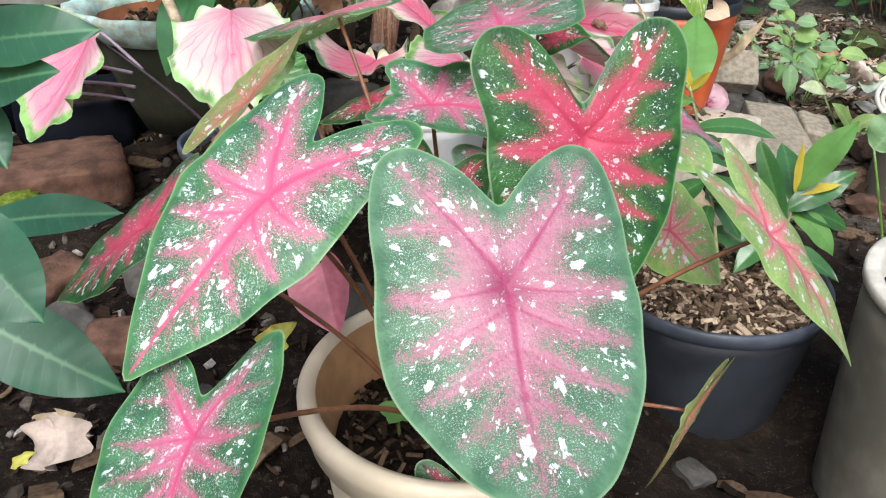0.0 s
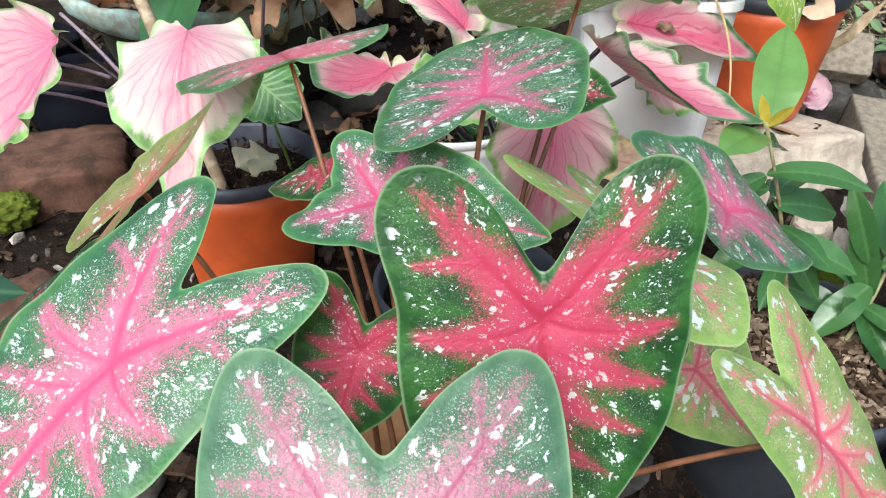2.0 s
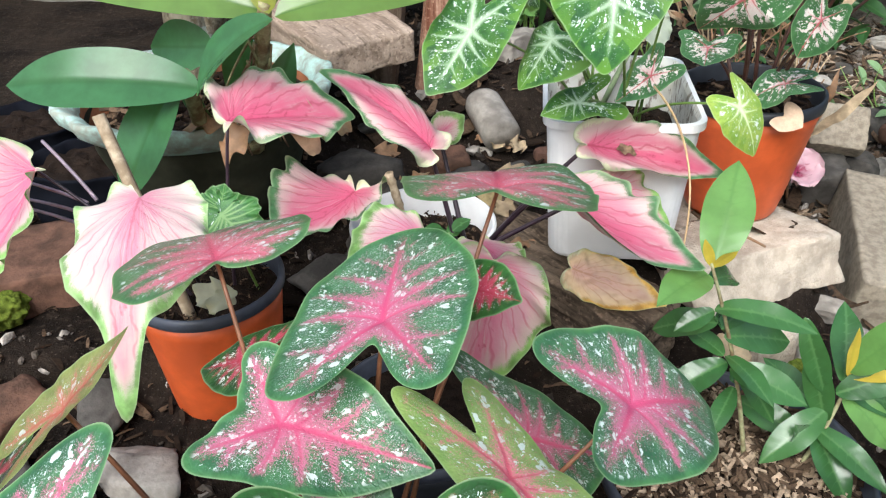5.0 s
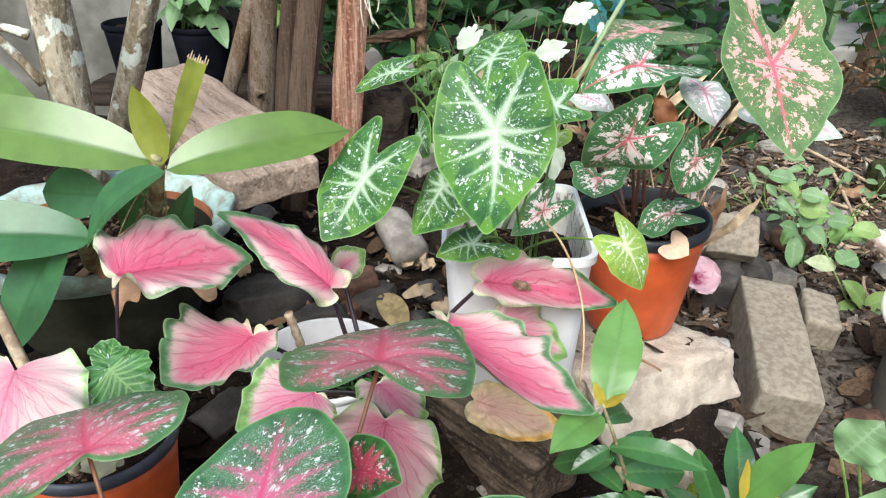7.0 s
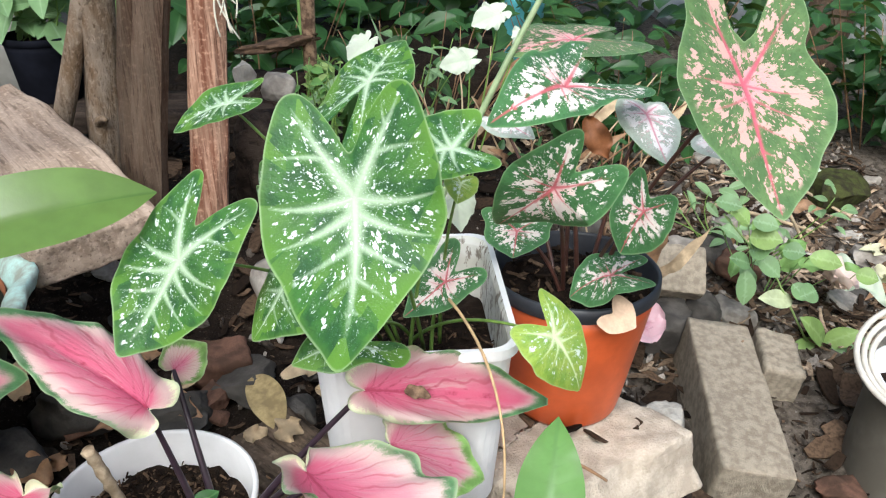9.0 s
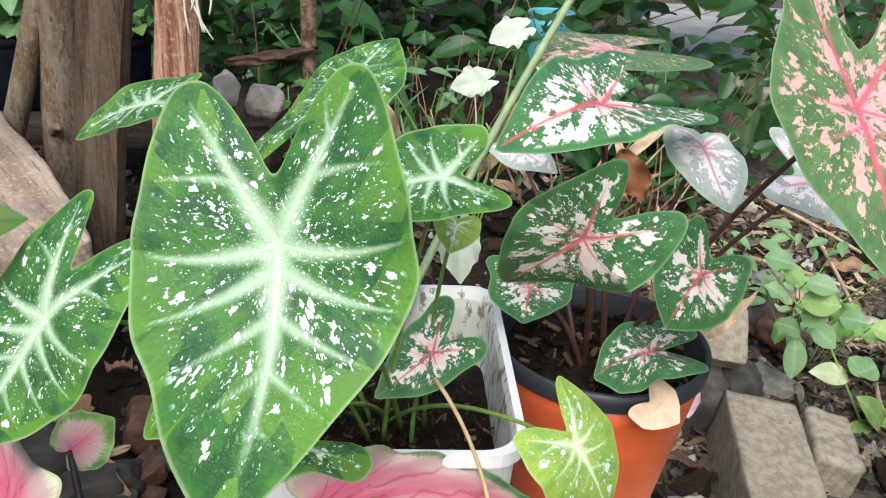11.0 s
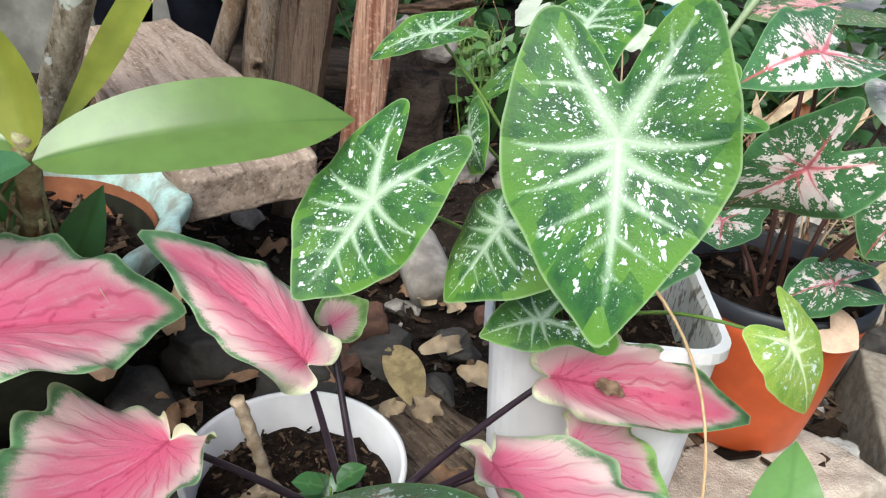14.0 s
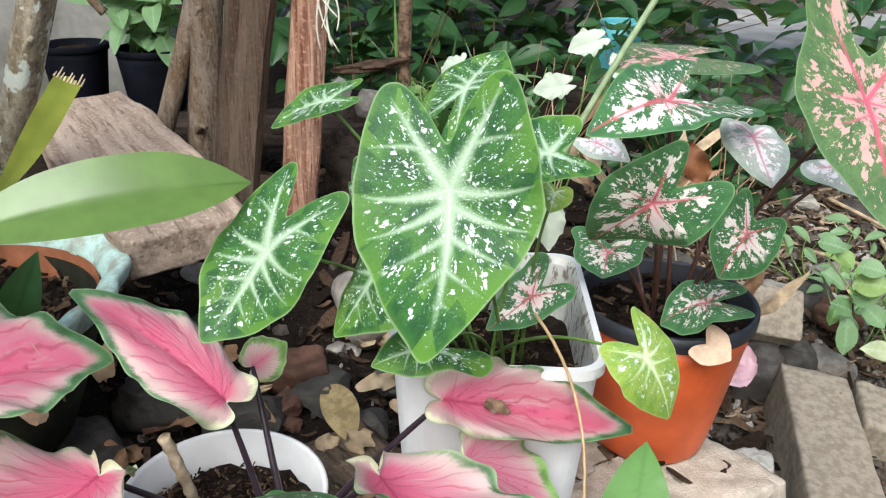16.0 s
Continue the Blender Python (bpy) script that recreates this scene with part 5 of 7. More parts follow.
shrub = thing("potted_shrub", (0.443, 1.08, 0.215), "young glossy-leaved shrub in a black nursery pot", "potted plant")
stalk(shrub, (0.443, 1.08, 0.21), (0.348, 1.08, 0.535), 0.0036, 0.002, M_PSEUDO, 0, (0.01, 0, 0), "stem")
stalk(shrub, (0.50, 1.07, 0.21), (0.553, 1.12, 0.355), 0.0036, 0.002, M_PSEUDO, 0, (0.01, 0, 0), "stem")
Y_, D_ = M_GARD_YOUNG, M_GARD
for mat, a, e, w, n, bend in (
        (Y_, (0.352, 1.085, 0.525), (0.382, 1.20, 0.610), 0.030, (-0.1, -0.8, 0.6), -0.25), (Y_, (0.345, 1.075, 0.522), (0.283, 1.00, 0.525), 0.023, (0, -0.4, 0.9), -0.5),
        (D_, (0.362, 1.08, 0.47), (0.474, 1.05, 0.468), 0.021, (0, -0.4, 0.9), -0.8), (D_, (0.362, 1.08, 0.468), (0.316, 1.06, 0.446), 0.015, (0, -0.5, 0.85), -0.4),
        (D_, (0.388, 1.08, 0.40), (0.431, 1.0, 0.394), 0.018, (0.2, -0.4, 0.9), -0.5), (D_, (0.385, 1.08, 0.40), (0.34, 1.13, 0.40), 0.018, (0, -0.3, 0.9), -0.5),
        (D_, (0.375, 1.08, 0.44), (0.43, 1.16, 0.43), 0.02, (0, -0.3, 0.9), -0.5), (D_, (0.40, 1.08, 0.36), (0.45, 1.13, 0.33), 0.02, (0, -0.3, 0.9), -0.5),
        (D_, (0.405, 1.08, 0.35), (0.37, 1.01, 0.32), 0.016, (0, -0.3, 0.9), -0.5), (Y_, (0.551, 1.12, 0.36), (0.612, 1.10, 0.478), 0.024, (-0.5, -0.7, 0.5), -0.2),
        (M_GARD_BUD, (0.552, 1.12, 0.352), (0.610, 1.10, 0.376), 0.009, (0, -0.5, 0.8), -0.2), (M_GARD_BUD, (0.552, 1.12, 0.352), (0.537, 1.10, 0.446), 0.008, (0.3, -0.9, 0.2), 0.1),
        (D_, (0.50, 1.12, 0.40), (0.537, 1.10, 0.283), 0.023, (-0.5, -0.8, 0.3), -0.4), (Y_, (0.551, 1.12, 0.325), (0.62, 1.09, 0.258), 0.023, (0.1, -0.6, 0.8), -0.6),
        (D_, (0.41, 1.12, 0.364), (0.468, 1.09, 0.286), 0.019, (0, -0.7, 0.6), -0.4), (D_, (0.51, 1.10, 0.25), (0.483, 1.06, 0.316), 0.022, (0, -0.7, 0.6), -0.3),
        (D_, (0.553, 1.12, 0.345), (0.65, 1.17, 0.33), 0.026, (0, -0.4, 0.9), -0.5), (D_, (0.48, 1.12, 0.44), (0.526, 1.10, 0.33), 0.02, (-0.4, -0.8, 0.4), -0.3),
        (D_, (0.52, 1.10, 0.28), (0.60, 1.02, 0.25), 0.022, (0, -0.4, 0.9), -0.5), (D_, (0.52, 1.11, 0.30), (0.46, 1.17, 0.33), 0.022, (0, -0.4, 0.9), -0.5),
        (D_, (0.35, 1.08, 0.51), (0.395, 1.15, 0.47), 0.02, (0.1, -0.5, 0.8), -0.4), (D_, (0.365, 1.08, 0.455), (0.40, 1.17, 0.37), 0.022, (0.1, -0.6, 0.7), -0.4),
        (D_, (0.37, 1.08, 0.45), (0.30, 1.12, 0.40), 0.024, (-0.2, -0.5, 0.8), -0.6), (D_, (0.39, 1.08, 0.39), (0.31, 1.05, 0.34), 0.024, (-0.2, -0.5, 0.8), -0.6),
        (D_, (0.38, 1.08, 0.43), (0.47, 1.12, 0.40), 0.027, (0.1, -0.6, 0.8), -0.6), (D_, (0.395, 1.08, 0.38), (0.49, 1.06, 0.35), 0.026, (0.1, -0.6, 0.8), -0.6),
        (D_, (0.53, 1.10, 0.31), (0.45, 1.05, 0.25), 0.025, (-0.2, -0.6, 0.8), -0.5), (D_, (0.54, 1.11, 0.33), (0.64, 1.12, 0.39), 0.026, (-0.2, -0.7, 0.6), -0.4),
        (D_, (0.55, 1.12, 0.33), (0.66, 1.14, 0.28), 0.026, (0.1, -0.6, 0.8), -0.5), (D_, (0.52, 1.10, 0.28), (0.56, 1.02, 0.22), 0.026, (0.1, -0.7, 0.7), -0.4),
        (D_, (0.55, 1.12, 0.34), (0.56, 1.22, 0.40), 0.026, (0, -0.8, 0.5), -0.4), (D_, (0.51, 1.10, 0.26), (0.42, 1.14, 0.28), 0.024, (0, -0.6, 0.8), -0.5),
        (M_GARD_BUD, (0.35, 1.08, 0.53), (0.335, 1.075, 0.57), 0.006, (0, -1, 0.2), 0.1), (M_GARD_BUD, (0.35, 1.08, 0.53), (0.372, 1.07, 0.56), 0.006, (0, -1, 0.2), 0.1)):
    blade(shrub, mat, a, e, w * (0.82 if mat is M_GARD else 1.0), n, bend * 1.3, ribs=9, fold=0.2, nx=10, ny=45, wave=0.06)

tree = thing("tree_sapling", (-0.46, 0.56, 0.27), "low sapling with large dark green pointed leaves", "sapling")
stalk(tree, (-0.46, 0.56, 0.26), (-0.40, 0.53, 0.80), 0.007, 0.004, M_TRUNK, 0, (-0.02, 0, 0), "stem")
for a, e, w, n, bend in (((-0.36, 0.555, 0.715), (-0.242, 0.56, 0.728), 0.024, (0, -0.75, 0.65), -0.25), ((-0.365, 0.56, 0.68), (-0.268, 0.54, 0.704), 0.021, (0, -0.75, 0.65), -0.25),
                         ((-0.37, 0.58, 0.68), (-0.324, 0.54, 0.63), 0.02, (0.4, -0.8, 0.5), -0.3), ((-0.46, 0.69, 0.51), (-0.308, 0.68, 0.527), 0.023, (0, -0.6, 0.8), -0.3),
                         ((-0.33, 0.47, 0.63), (-0.262, 0.43, 0.566), 0.030, (0, -0.75, 0.65), -0.35), ((-0.41, 0.54, 0.515), (-0.266, 0.52, 0.438), 0.033, (0.1, -0.75, 0.65), -0.35),
                         ((-0.40, 0.53, 0.79), (-0.30, 0.50, 0.80), 0.025, (0, -0.6, 0.8), -0.3)):
    blade(tree, M_TREE_LEAF, a, e, w, n, bend, ribs=12, nx=16, ny=90, fold=0.12, wave=0.05)
    stalk(tree, (-0.43, 0.55, a[2] - 0.05), a, 0.003, 0.002, M_STALK_GREEN, 0.005)

# ---- stones, bricks, timber ----
def place_mesh(name, me, x, y, z, rot=(0, 0, 0), label="", category="stone", group="", kind=""):
    ob = put(name, me, None, "", pose(x, y, z, *rot))
    return tagged(ob, label, category, group, kind)


def broken_slab():
    """A split slab with uneven sides: a worn block cut askew."""
    me = block_mesh(M_SLAB, (0.27, 0.27, 0.085), 21, 0.006, 0.003, 44)
    for v in me.vertices:
        x, y, z = v.co
        v.co.x = x * (1 - 0.16 * (y / 0.15)) + 0.012 * noise.noise(Vector((y * 18, 3, z * 12)))
        v.co.y = y * (1 + 0.10 * (x / 0.17)) + 0.014 * noise.noise(Vector((x * 16, 7, z * 14))) + 0.35 * z * (1 if y < 0 else 0)
        v.co.z = z + 0.0035 * noise.fractal(Vector((x * 12, y * 12, z * 12)), 0.7, 2.1, 4)
    return me


def beam_end():
    """A sawn block of old timber with a split, sloping face."""
    me = block_mesh(M_BARK, (0.42, 0.125, 0.12), 5, 0.008, 0.004, 34)
    for v in me.vertices:
        x, y, z = v.co
        v.co.z = z + 0.005 * noise.noise(Vector((x * 8, y * 60, 1))) * (1 if z > 0 else 0)
        v.co.x = x + 0.007 * noise.noise(Vector((2, y * 40, z * 30))) + 0.12 * z
    return me


place_mesh("sandstone_slab", broken_slab(), 0.43, 1.49, 0.318, (-2, 2, 38), "flat pale sandstone slab under the orange pot", "slab")
place_mesh("timber_block", beam_end(), 0.165, 1.365, 0.290, (0, 1, -43), "old dark timber beam under the white planter", "timber")
place_mesh("concrete_block", block_mesh(M_CONCRETE, (0.122, 0.38, 0.15), 2, 0.005, 0.0016, 34), 0.808, 1.775, 0.140, (8, 7, -6), "long worn concrete block lying on the soil", "block")
place_mesh("concrete_block", block_mesh(M_CONCRETE, (0.075, 0.13, 0.11), 3, 0.006, 0.003, 24), 0.945, 1.905, 0.150, (6, 8, -10), "short broken concrete block beside a longer one", "block")
place_mesh("square_stone", block_mesh(M_CONCRETE, (0.12, 0.10, 0.06), 4, 0.006, 0.0025, 24), 0.768, 2.055, 0.295, (50, 3, -4), "squared grey paving stone propped on rubble", "stone")
place_mesh("brick", block_mesh(M_BRICK, (0.23, 0.17, 0.08), 6, 0.007, 0.005), -0.665, 1.225, 0.333, (2, 2, 28), "old red brick with moss at one end", "brick")


def bent_plank():
    """A long weathered slab that tapers to both ends and dips in the middle."""
    me = block_mesh(M_LOG, (0.70, 0.21, 0.058), 7, 0.006, 0.0018, 40)
    for v in me.vertices:
        t = v.co.x / 0.35
        v.co.z += 0.003 * math.sin(9 * t) + 0.02 * v.co.y
        v.co.y *= 1.0 - 0.18 * t * t
    return me


place_mesh("log_slab", bent_plank(), -0.401, 1.842, 0.608, (1, 3, -50), "broad weathered log slab with a cracked face", "log")


def post(name, top, foot, z0, r, mat, label, sides=10, seed=0, flat=1.0, category="post"):
    """An upright timber through two points of its axis, carried on up and down to the soil."""
    rng = np.random.RandomState(seed)
    a, b = Vector(foot), Vector(top)
    d = (b - a) / (b.z - a.z)
    p0, p1 = a + d * (z0 - a.z), a + d * (1.7 - a.z)
    n = 26
    verts, faces = [], []
    k1 = [0.75 + 0.5 * rng.rand() for _ in range(sides)]
    for i in range(n + 1):
        t = i / n
        p = p1 - p0
        for k in range(sides):
            w = 2 * math.pi * k / sides + 0.4
            q = r * (0.5 + 0.5 * k1[k]) * (1.08 - 0.14 * t) * (1 + 0.10 * noise.noise(Vector((k * 1.3, t * 14, seed))))
            verts.append(Vector((q * math.cos(w) + 0.005 * math.sin(t * 9 + seed), q * math.sin(w) * flat, 0)) + p * t)
    for i in range(n):
        faces += [(i * sides + k, i * sides + (k + 1) % sides, (i + 1) * sides + (k + 1) % sides, (i + 1) * sides + k) for k in range(sides)]
    faces.append(tuple(n * sides + k for k in range(sides)))
    ob = put(name, mesh_of(name, verts, faces, mat, sides > 9), None, "", pose(*p0))
    return tagged(ob, label, category)


post("wood_post", (-0.089, 1.93, 0.851), (-0.134, 1.93, 0.526), 0.38, 0.034, M_POST_RED, "split reddish wooden post in the soil", 9, 1, 0.7)
post("wood_post", (-0.165, 1.90, 0.855), (-0.219, 1.90, 0.56), 0.38, 0.029, M_POST, "dark brown square wooden post", 6, 2, 0.8)
post("wood_post", (-0.233, 1.98, 0.84), (-0.264, 1.98, 0.597), 0.38, 0.019, M_POST, "dark weathered wooden post with a rough face", 8, 3, 0.9)
post("garden_tree", (-0.313, 2.03, 0.831), (-0.332, 2.03, 0.619), 0.38, 0.027, M_TRUNK, "thin brown tree trunk rising from the bank", 14, 4, 1.0, "tree")
post("garden_tree", (-0.347, 2.03, 0.807), (-0.395, 2.03, 0.67), 0.38, 0.019, M_TRUNK, "thin gnarled tree trunk beside another", 14, 5, 1.0, "tree")
post("garden_tree", (-0.503, 1.54, 0.909), (-0.505, 1.54, 0.717), 0.38, 0.031, M_LICHEN, "grey-barked trunk with a rough knot", 14, 6, 1.0, "tree")
post("garden_tree", (-0.413, 1.70, 0.884), (-0.515, 1.70, 0.643), 0.38, 0.026, M_LICHEN, "slim lichen-spotted trunk leaning aside", 14, 7, 1.0, "tree")
post("bamboo_stick", (-0.011, 2.47, 0.763), (-0.016, 2.47, 0.628), 0.36, 0.016, M_CHIP, "thin pale stick standing in the soil", 10, 8, 1.0, "stick")

# ---- wall, shelf and far pots ----
wall = put("wall_back", block_mesh(M_WALL, (1.3, 0.12, 1.7), 12, 0.01, 0.003, 20), None, "", pose(-1.36, 2.75, 0.85))
tagged(wall, "grey rendered garden wall", "wall", kind="structure")
place_mesh("shelf_plank", block_mesh(M_SHADE_WOOD, (0.95, 0.18, 0.05), 13, 0.006, 0.004, 12), -0.45, 2.42, 0.52, (0, 0, 2), "wooden plank bearing potted plants, coloured dark for shade", "shelf")
for x, y, r_ in ((-0.62, 2.45, 0.085), (-0.42, 2.47, 0.075), (-0.82, 2.46, 0.08)):
    pot("black_pot", (x, y, 0.545), r_, 0.15, 0.003, 0.015, M_BLACK_SHADED, M_BLACK_SHADED, "small black plastic pot on a plank", 0.75, 0.004, 0.02)
pot("black_pot", (0.02, 0.985, 0.16), 0.115, 0.20, 0.003, 0.018, M_BLACK, M_RIM, "black plastic pot half hidden under leaves", 0.75, 0.005, 0.03)
tall = pot("grey_pot", (1.125, 1.67, 0.02), 0.125, 0.275, 0.008, 0.016, M_GREYPOT, M_WHITEP, "tall grey pot with a pale rim and coiled wire", 1.05, 0.005, 0.05)
pot("grey_pot", (0.708, 0.772, -0.02), 0.197, 0.395, 0.009, 0.016, M_GREYPOT, M_PALERIM, "tall grey cylindrical pot with a pale rim", 0.95, 0.004, 0.05)
coil = thing("wire_coil", (1.125, 1.67, 0.30), "loose loops of pale plastic-coated wire on a pot", "wire")
M_WIRE = plain("pale_coated_wire", (0.66, 0.62, 0.54), 0.5, 0.2, 30, 0.1)
for k in range(3):
    R_ = 0.128 + 0.009 * k
    pts = [Vector((R_ * math.cos(w) - 0.004 * k, R_ * 0.9 * math.sin(w), 0.018 + 0.007 * k + (0.030 + 0.006 * k) * math.sin(w + 0.5))) for w in np.linspace(0, 2 * math.pi, 48)]
    v, f = tube(pts, [0.0052] * 48, 8)
    put("loop", mesh_of("loop", v, f, M_WIRE), coil)


# ---- foliage built of many small leaves ----
def many_leaves(name, spots, mat, parent=None, seed=0, wide=0.29, up=0.8, label=""):
    """One mesh of simple leaves; spots are rows of place, length and heading."""
    rng = np.random.RandomState(seed)
    U, V = np.meshgrid(np.linspace(-1, 1, 5), np.linspace(0, 1, 7))
    prof = np.sin(np.clip(V, 0.02, 0.99) * math.pi) ** 0.7 * (1 - 0.35 * V)
    base = np.c_[(U * prof * wide).ravel(), V.ravel(), (0.10 * np.abs(U) * prof - 0.22 * V * V).ravel()]
    vn = np.abs(U).ravel() * 0.2 + 0.002
    rm = ((1 - np.abs(U)) * prof).ravel() * 0.02
    f0 = np.array([(j * 5 + i, j * 5 + i + 1, (j + 1) * 5 + i + 1, (j + 1) * 5 + i) for j in range(6) for i in range(4)])
    verts, faces, vv, rr = [], [], [], []
    for k, (p, size, head) in enumerate(spots):
        y = Vector(head).normalized()
        n = Vector((rng.randn() * 0.4, rng.randn() * 0.4 - 0.35, up))
        n = (n - y * n.dot(y)).normalized()
        x = y.cross(n)
        M = np.array([x, y, n]) * size
        verts.append(base @ M + np.array(p))
        faces.append(f0 + k * len(base))
        vv.append(vn), rr.append(rm)
    me = mesh_of(name, np.vstack(verts), np.vstack(faces).tolist(), mat)
    floats(me, vein=np.hstack(vv), rim=np.hstack(rr))
    return put(name, me, parent, label)


def bush(name, centre, size, n, leaf_size, mat, label, category="bush", seed=0, stems=10, foot=None):
    rng = np.random.RandomState(seed)
    b = thing(name, (centre[0], centre[1], foot if foot is not None else ground_z(centre[0], centre[1]) - 0.01), label, category)
    o = Vector(b.location)
    spots, ends = [], []
    for k in range(stems):
        d = Vector((rng.uniform(-1, 1) * size[0], rng.uniform(-1, 1) * size[1], centre[2] - o.z + rng.uniform(-0.3, 1) * size[2]))
        ends.append(d)
        v, f = tube(arc((d.x * 0.3, d.y * 0.3, 0), d, 0, (rng.randn() * 0.02, rng.randn() * 0.02, 0), 7), list(np.linspace(0.0026, 0.0012, 7)), 5)
        put("stem", mesh_of("stem", v, f, M_BROWN if mat is M_DARK_LEAF else M_STALK_GREEN), b)
    for k in range(n):
        e = ends[rng.randint(len(ends))]
        t = rng.uniform(0.25, 1.0)
        p = e * t + Vector(rng.randn(3) * 0.16) * max(size) * 0.9
        p.z = max(p.z, 0.004)
        spots.append((p, rng.uniform(*leaf_size), (rng.randn(), rng.randn(), rng.uniform(-0.6, 0.5))))
    many_leaves("foliage", spots, mat, b, seed)
    return b


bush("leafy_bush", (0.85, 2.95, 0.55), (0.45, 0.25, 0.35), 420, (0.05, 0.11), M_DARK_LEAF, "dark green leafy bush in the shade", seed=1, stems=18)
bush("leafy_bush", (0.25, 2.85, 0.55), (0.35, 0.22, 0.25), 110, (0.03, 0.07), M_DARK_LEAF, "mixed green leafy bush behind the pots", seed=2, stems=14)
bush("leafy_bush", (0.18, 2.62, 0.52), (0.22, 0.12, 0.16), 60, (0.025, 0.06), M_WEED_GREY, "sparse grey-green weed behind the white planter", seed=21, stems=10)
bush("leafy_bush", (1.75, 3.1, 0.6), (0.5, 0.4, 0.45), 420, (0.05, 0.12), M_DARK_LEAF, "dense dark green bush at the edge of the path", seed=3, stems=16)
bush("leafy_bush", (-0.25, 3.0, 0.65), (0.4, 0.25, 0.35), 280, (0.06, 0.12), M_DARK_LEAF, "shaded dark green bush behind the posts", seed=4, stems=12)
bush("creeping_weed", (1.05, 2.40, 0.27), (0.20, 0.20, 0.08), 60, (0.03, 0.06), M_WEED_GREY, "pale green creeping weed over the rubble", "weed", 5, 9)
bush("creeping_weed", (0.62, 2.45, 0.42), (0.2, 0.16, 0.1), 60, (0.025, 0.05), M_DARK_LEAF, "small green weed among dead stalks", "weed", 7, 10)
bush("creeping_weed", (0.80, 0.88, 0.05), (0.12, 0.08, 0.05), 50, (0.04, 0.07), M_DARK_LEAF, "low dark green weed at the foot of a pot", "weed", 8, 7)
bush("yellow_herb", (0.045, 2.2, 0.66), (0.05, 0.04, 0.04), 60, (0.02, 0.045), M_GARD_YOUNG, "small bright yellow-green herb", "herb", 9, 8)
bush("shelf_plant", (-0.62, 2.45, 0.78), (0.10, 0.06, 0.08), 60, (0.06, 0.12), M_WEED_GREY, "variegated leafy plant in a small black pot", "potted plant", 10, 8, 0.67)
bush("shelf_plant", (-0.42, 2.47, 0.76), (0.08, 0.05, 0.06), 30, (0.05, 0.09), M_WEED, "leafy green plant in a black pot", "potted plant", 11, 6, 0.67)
# hedge ring added around the garden to block sky light at the horizon
bush("hedge", (0.0, 4.3, 1.2), (2.6, 0.35, 1.2), 2600, (0.10, 0.2), M_DARK_LEAF, "added tall dark hedge that blocks the horizon sky", "hedge", 12, 40)
bush("hedge", (2.9, 2.6, 1.0), (0.4, 1.6, 1.0), 1000, (0.10, 0.2), M_DARK_LEAF, "added tall dark hedge blocking the sky on one side", "hedge", 13, 24)
bush("hedge", (-2.6, 2.0, 1.0), (0.4, 1.8, 1.1), 1000, (0.10, 0.2), M_DARK_LEAF, "added dark hedge blocking the sky on the other side", "hedge", 14, 24)

# ---- rubble and litter ----
rng = np.random.RandomState(5)
STONES = [(-0.02, 1.62, 0.06, M_DARKSTONE), (0.09, 1.66, 0.035, M_DARKSTONE), (0.07, 1.55, 0.04, M_DARKSTONE), (-0.14, 1.40, 0.06, M_DARKSTONE), (-0.20, 1.28, 0.07, M_DARKSTONE), (0.66, 1.75, 0.035, M_STONE), (0.64, 1.62, 0.03, M_STONE),
          (0.66, 2.18, 0.07, M_STONE), (0.90, 2.35, 0.07, M_STONE), (1.02, 2.28, 0.06, M_DARKSTONE), (0.93, 2.10, 0.05, M_STONE), (1.15, 2.5, 0.07, M_STONE), (0.62, 2.32, 0.06, M_DARKSTONE), (0.02, 2.12, 0.07, M_STONE),
          (0.12, 2.15, 0.06, M_STONE), (-0.32, 0.88, 0.06, M_STONE), (-0.42, 0.98, 0.05, M_DARKSTONE), (-0.12, 0.92, 0.05, M_DARKSTONE), (-0.5, 0.85, 0.04, M_DARKSTONE), (0.62, 1.42, 0.03, M_STONE), (0.545, 1.29, 0.05, M_SLAB), (0.97, 1.62, 0.06, M_BRICK),
          (0.72, 1.52, 0.025, M_STONE), (0.70, 1.44, 0.02, M_STONE), (-0.30, 1.45, 0.06, M_DARKSTONE), (0.36, 1.72, 0.05, M_STONE), (0.56, 1.86, 0.05, M_STONE), (-0.78, 1.02, 0.05, M_DARKSTONE), (-0.3, 0.72, 0.035, M_DARKSTONE), (0.22, 0.9, 0.05, M_DARKSTONE),
          (0.12, 1.36, 0.045, M_DARKSTONE), (-0.10, 1.52, 0.05, M_DARKSTONE), (1.25, 2.0, 0.06, M_STONE), (0.62, 0.82, 0.05, M_DARKSTONE), (0.34, 0.80, 0.035, M_DARKSTONE)]
for k, (x, y, s_, mat) in enumerate(STONES):
    lab = {"garden_stone": "rough grey-brown garden stone on the soil", "dark_stone": "dark damp stone half sunk in soil", "old_brick": "broken piece of old red brick", "pale_sandstone": "small pale sandstone fragment"}[mat.name]
    me = rock_mesh(mat, (s_ * rng.uniform(0.8, 1.4), s_ * rng.uniform(0.8, 1.2), s_ * rng.uniform(0.5, 0.8)), 40 + k, 0.75, 0.06, 4)
    place_mesh("garden_stone", me, x, y, ground_z(x, y) + s_ * 0.22, (rng.uniform(-12, 12), rng.uniform(-12, 12), rng.uniform(0, 360)), lab, "stone", "stones among the pots")
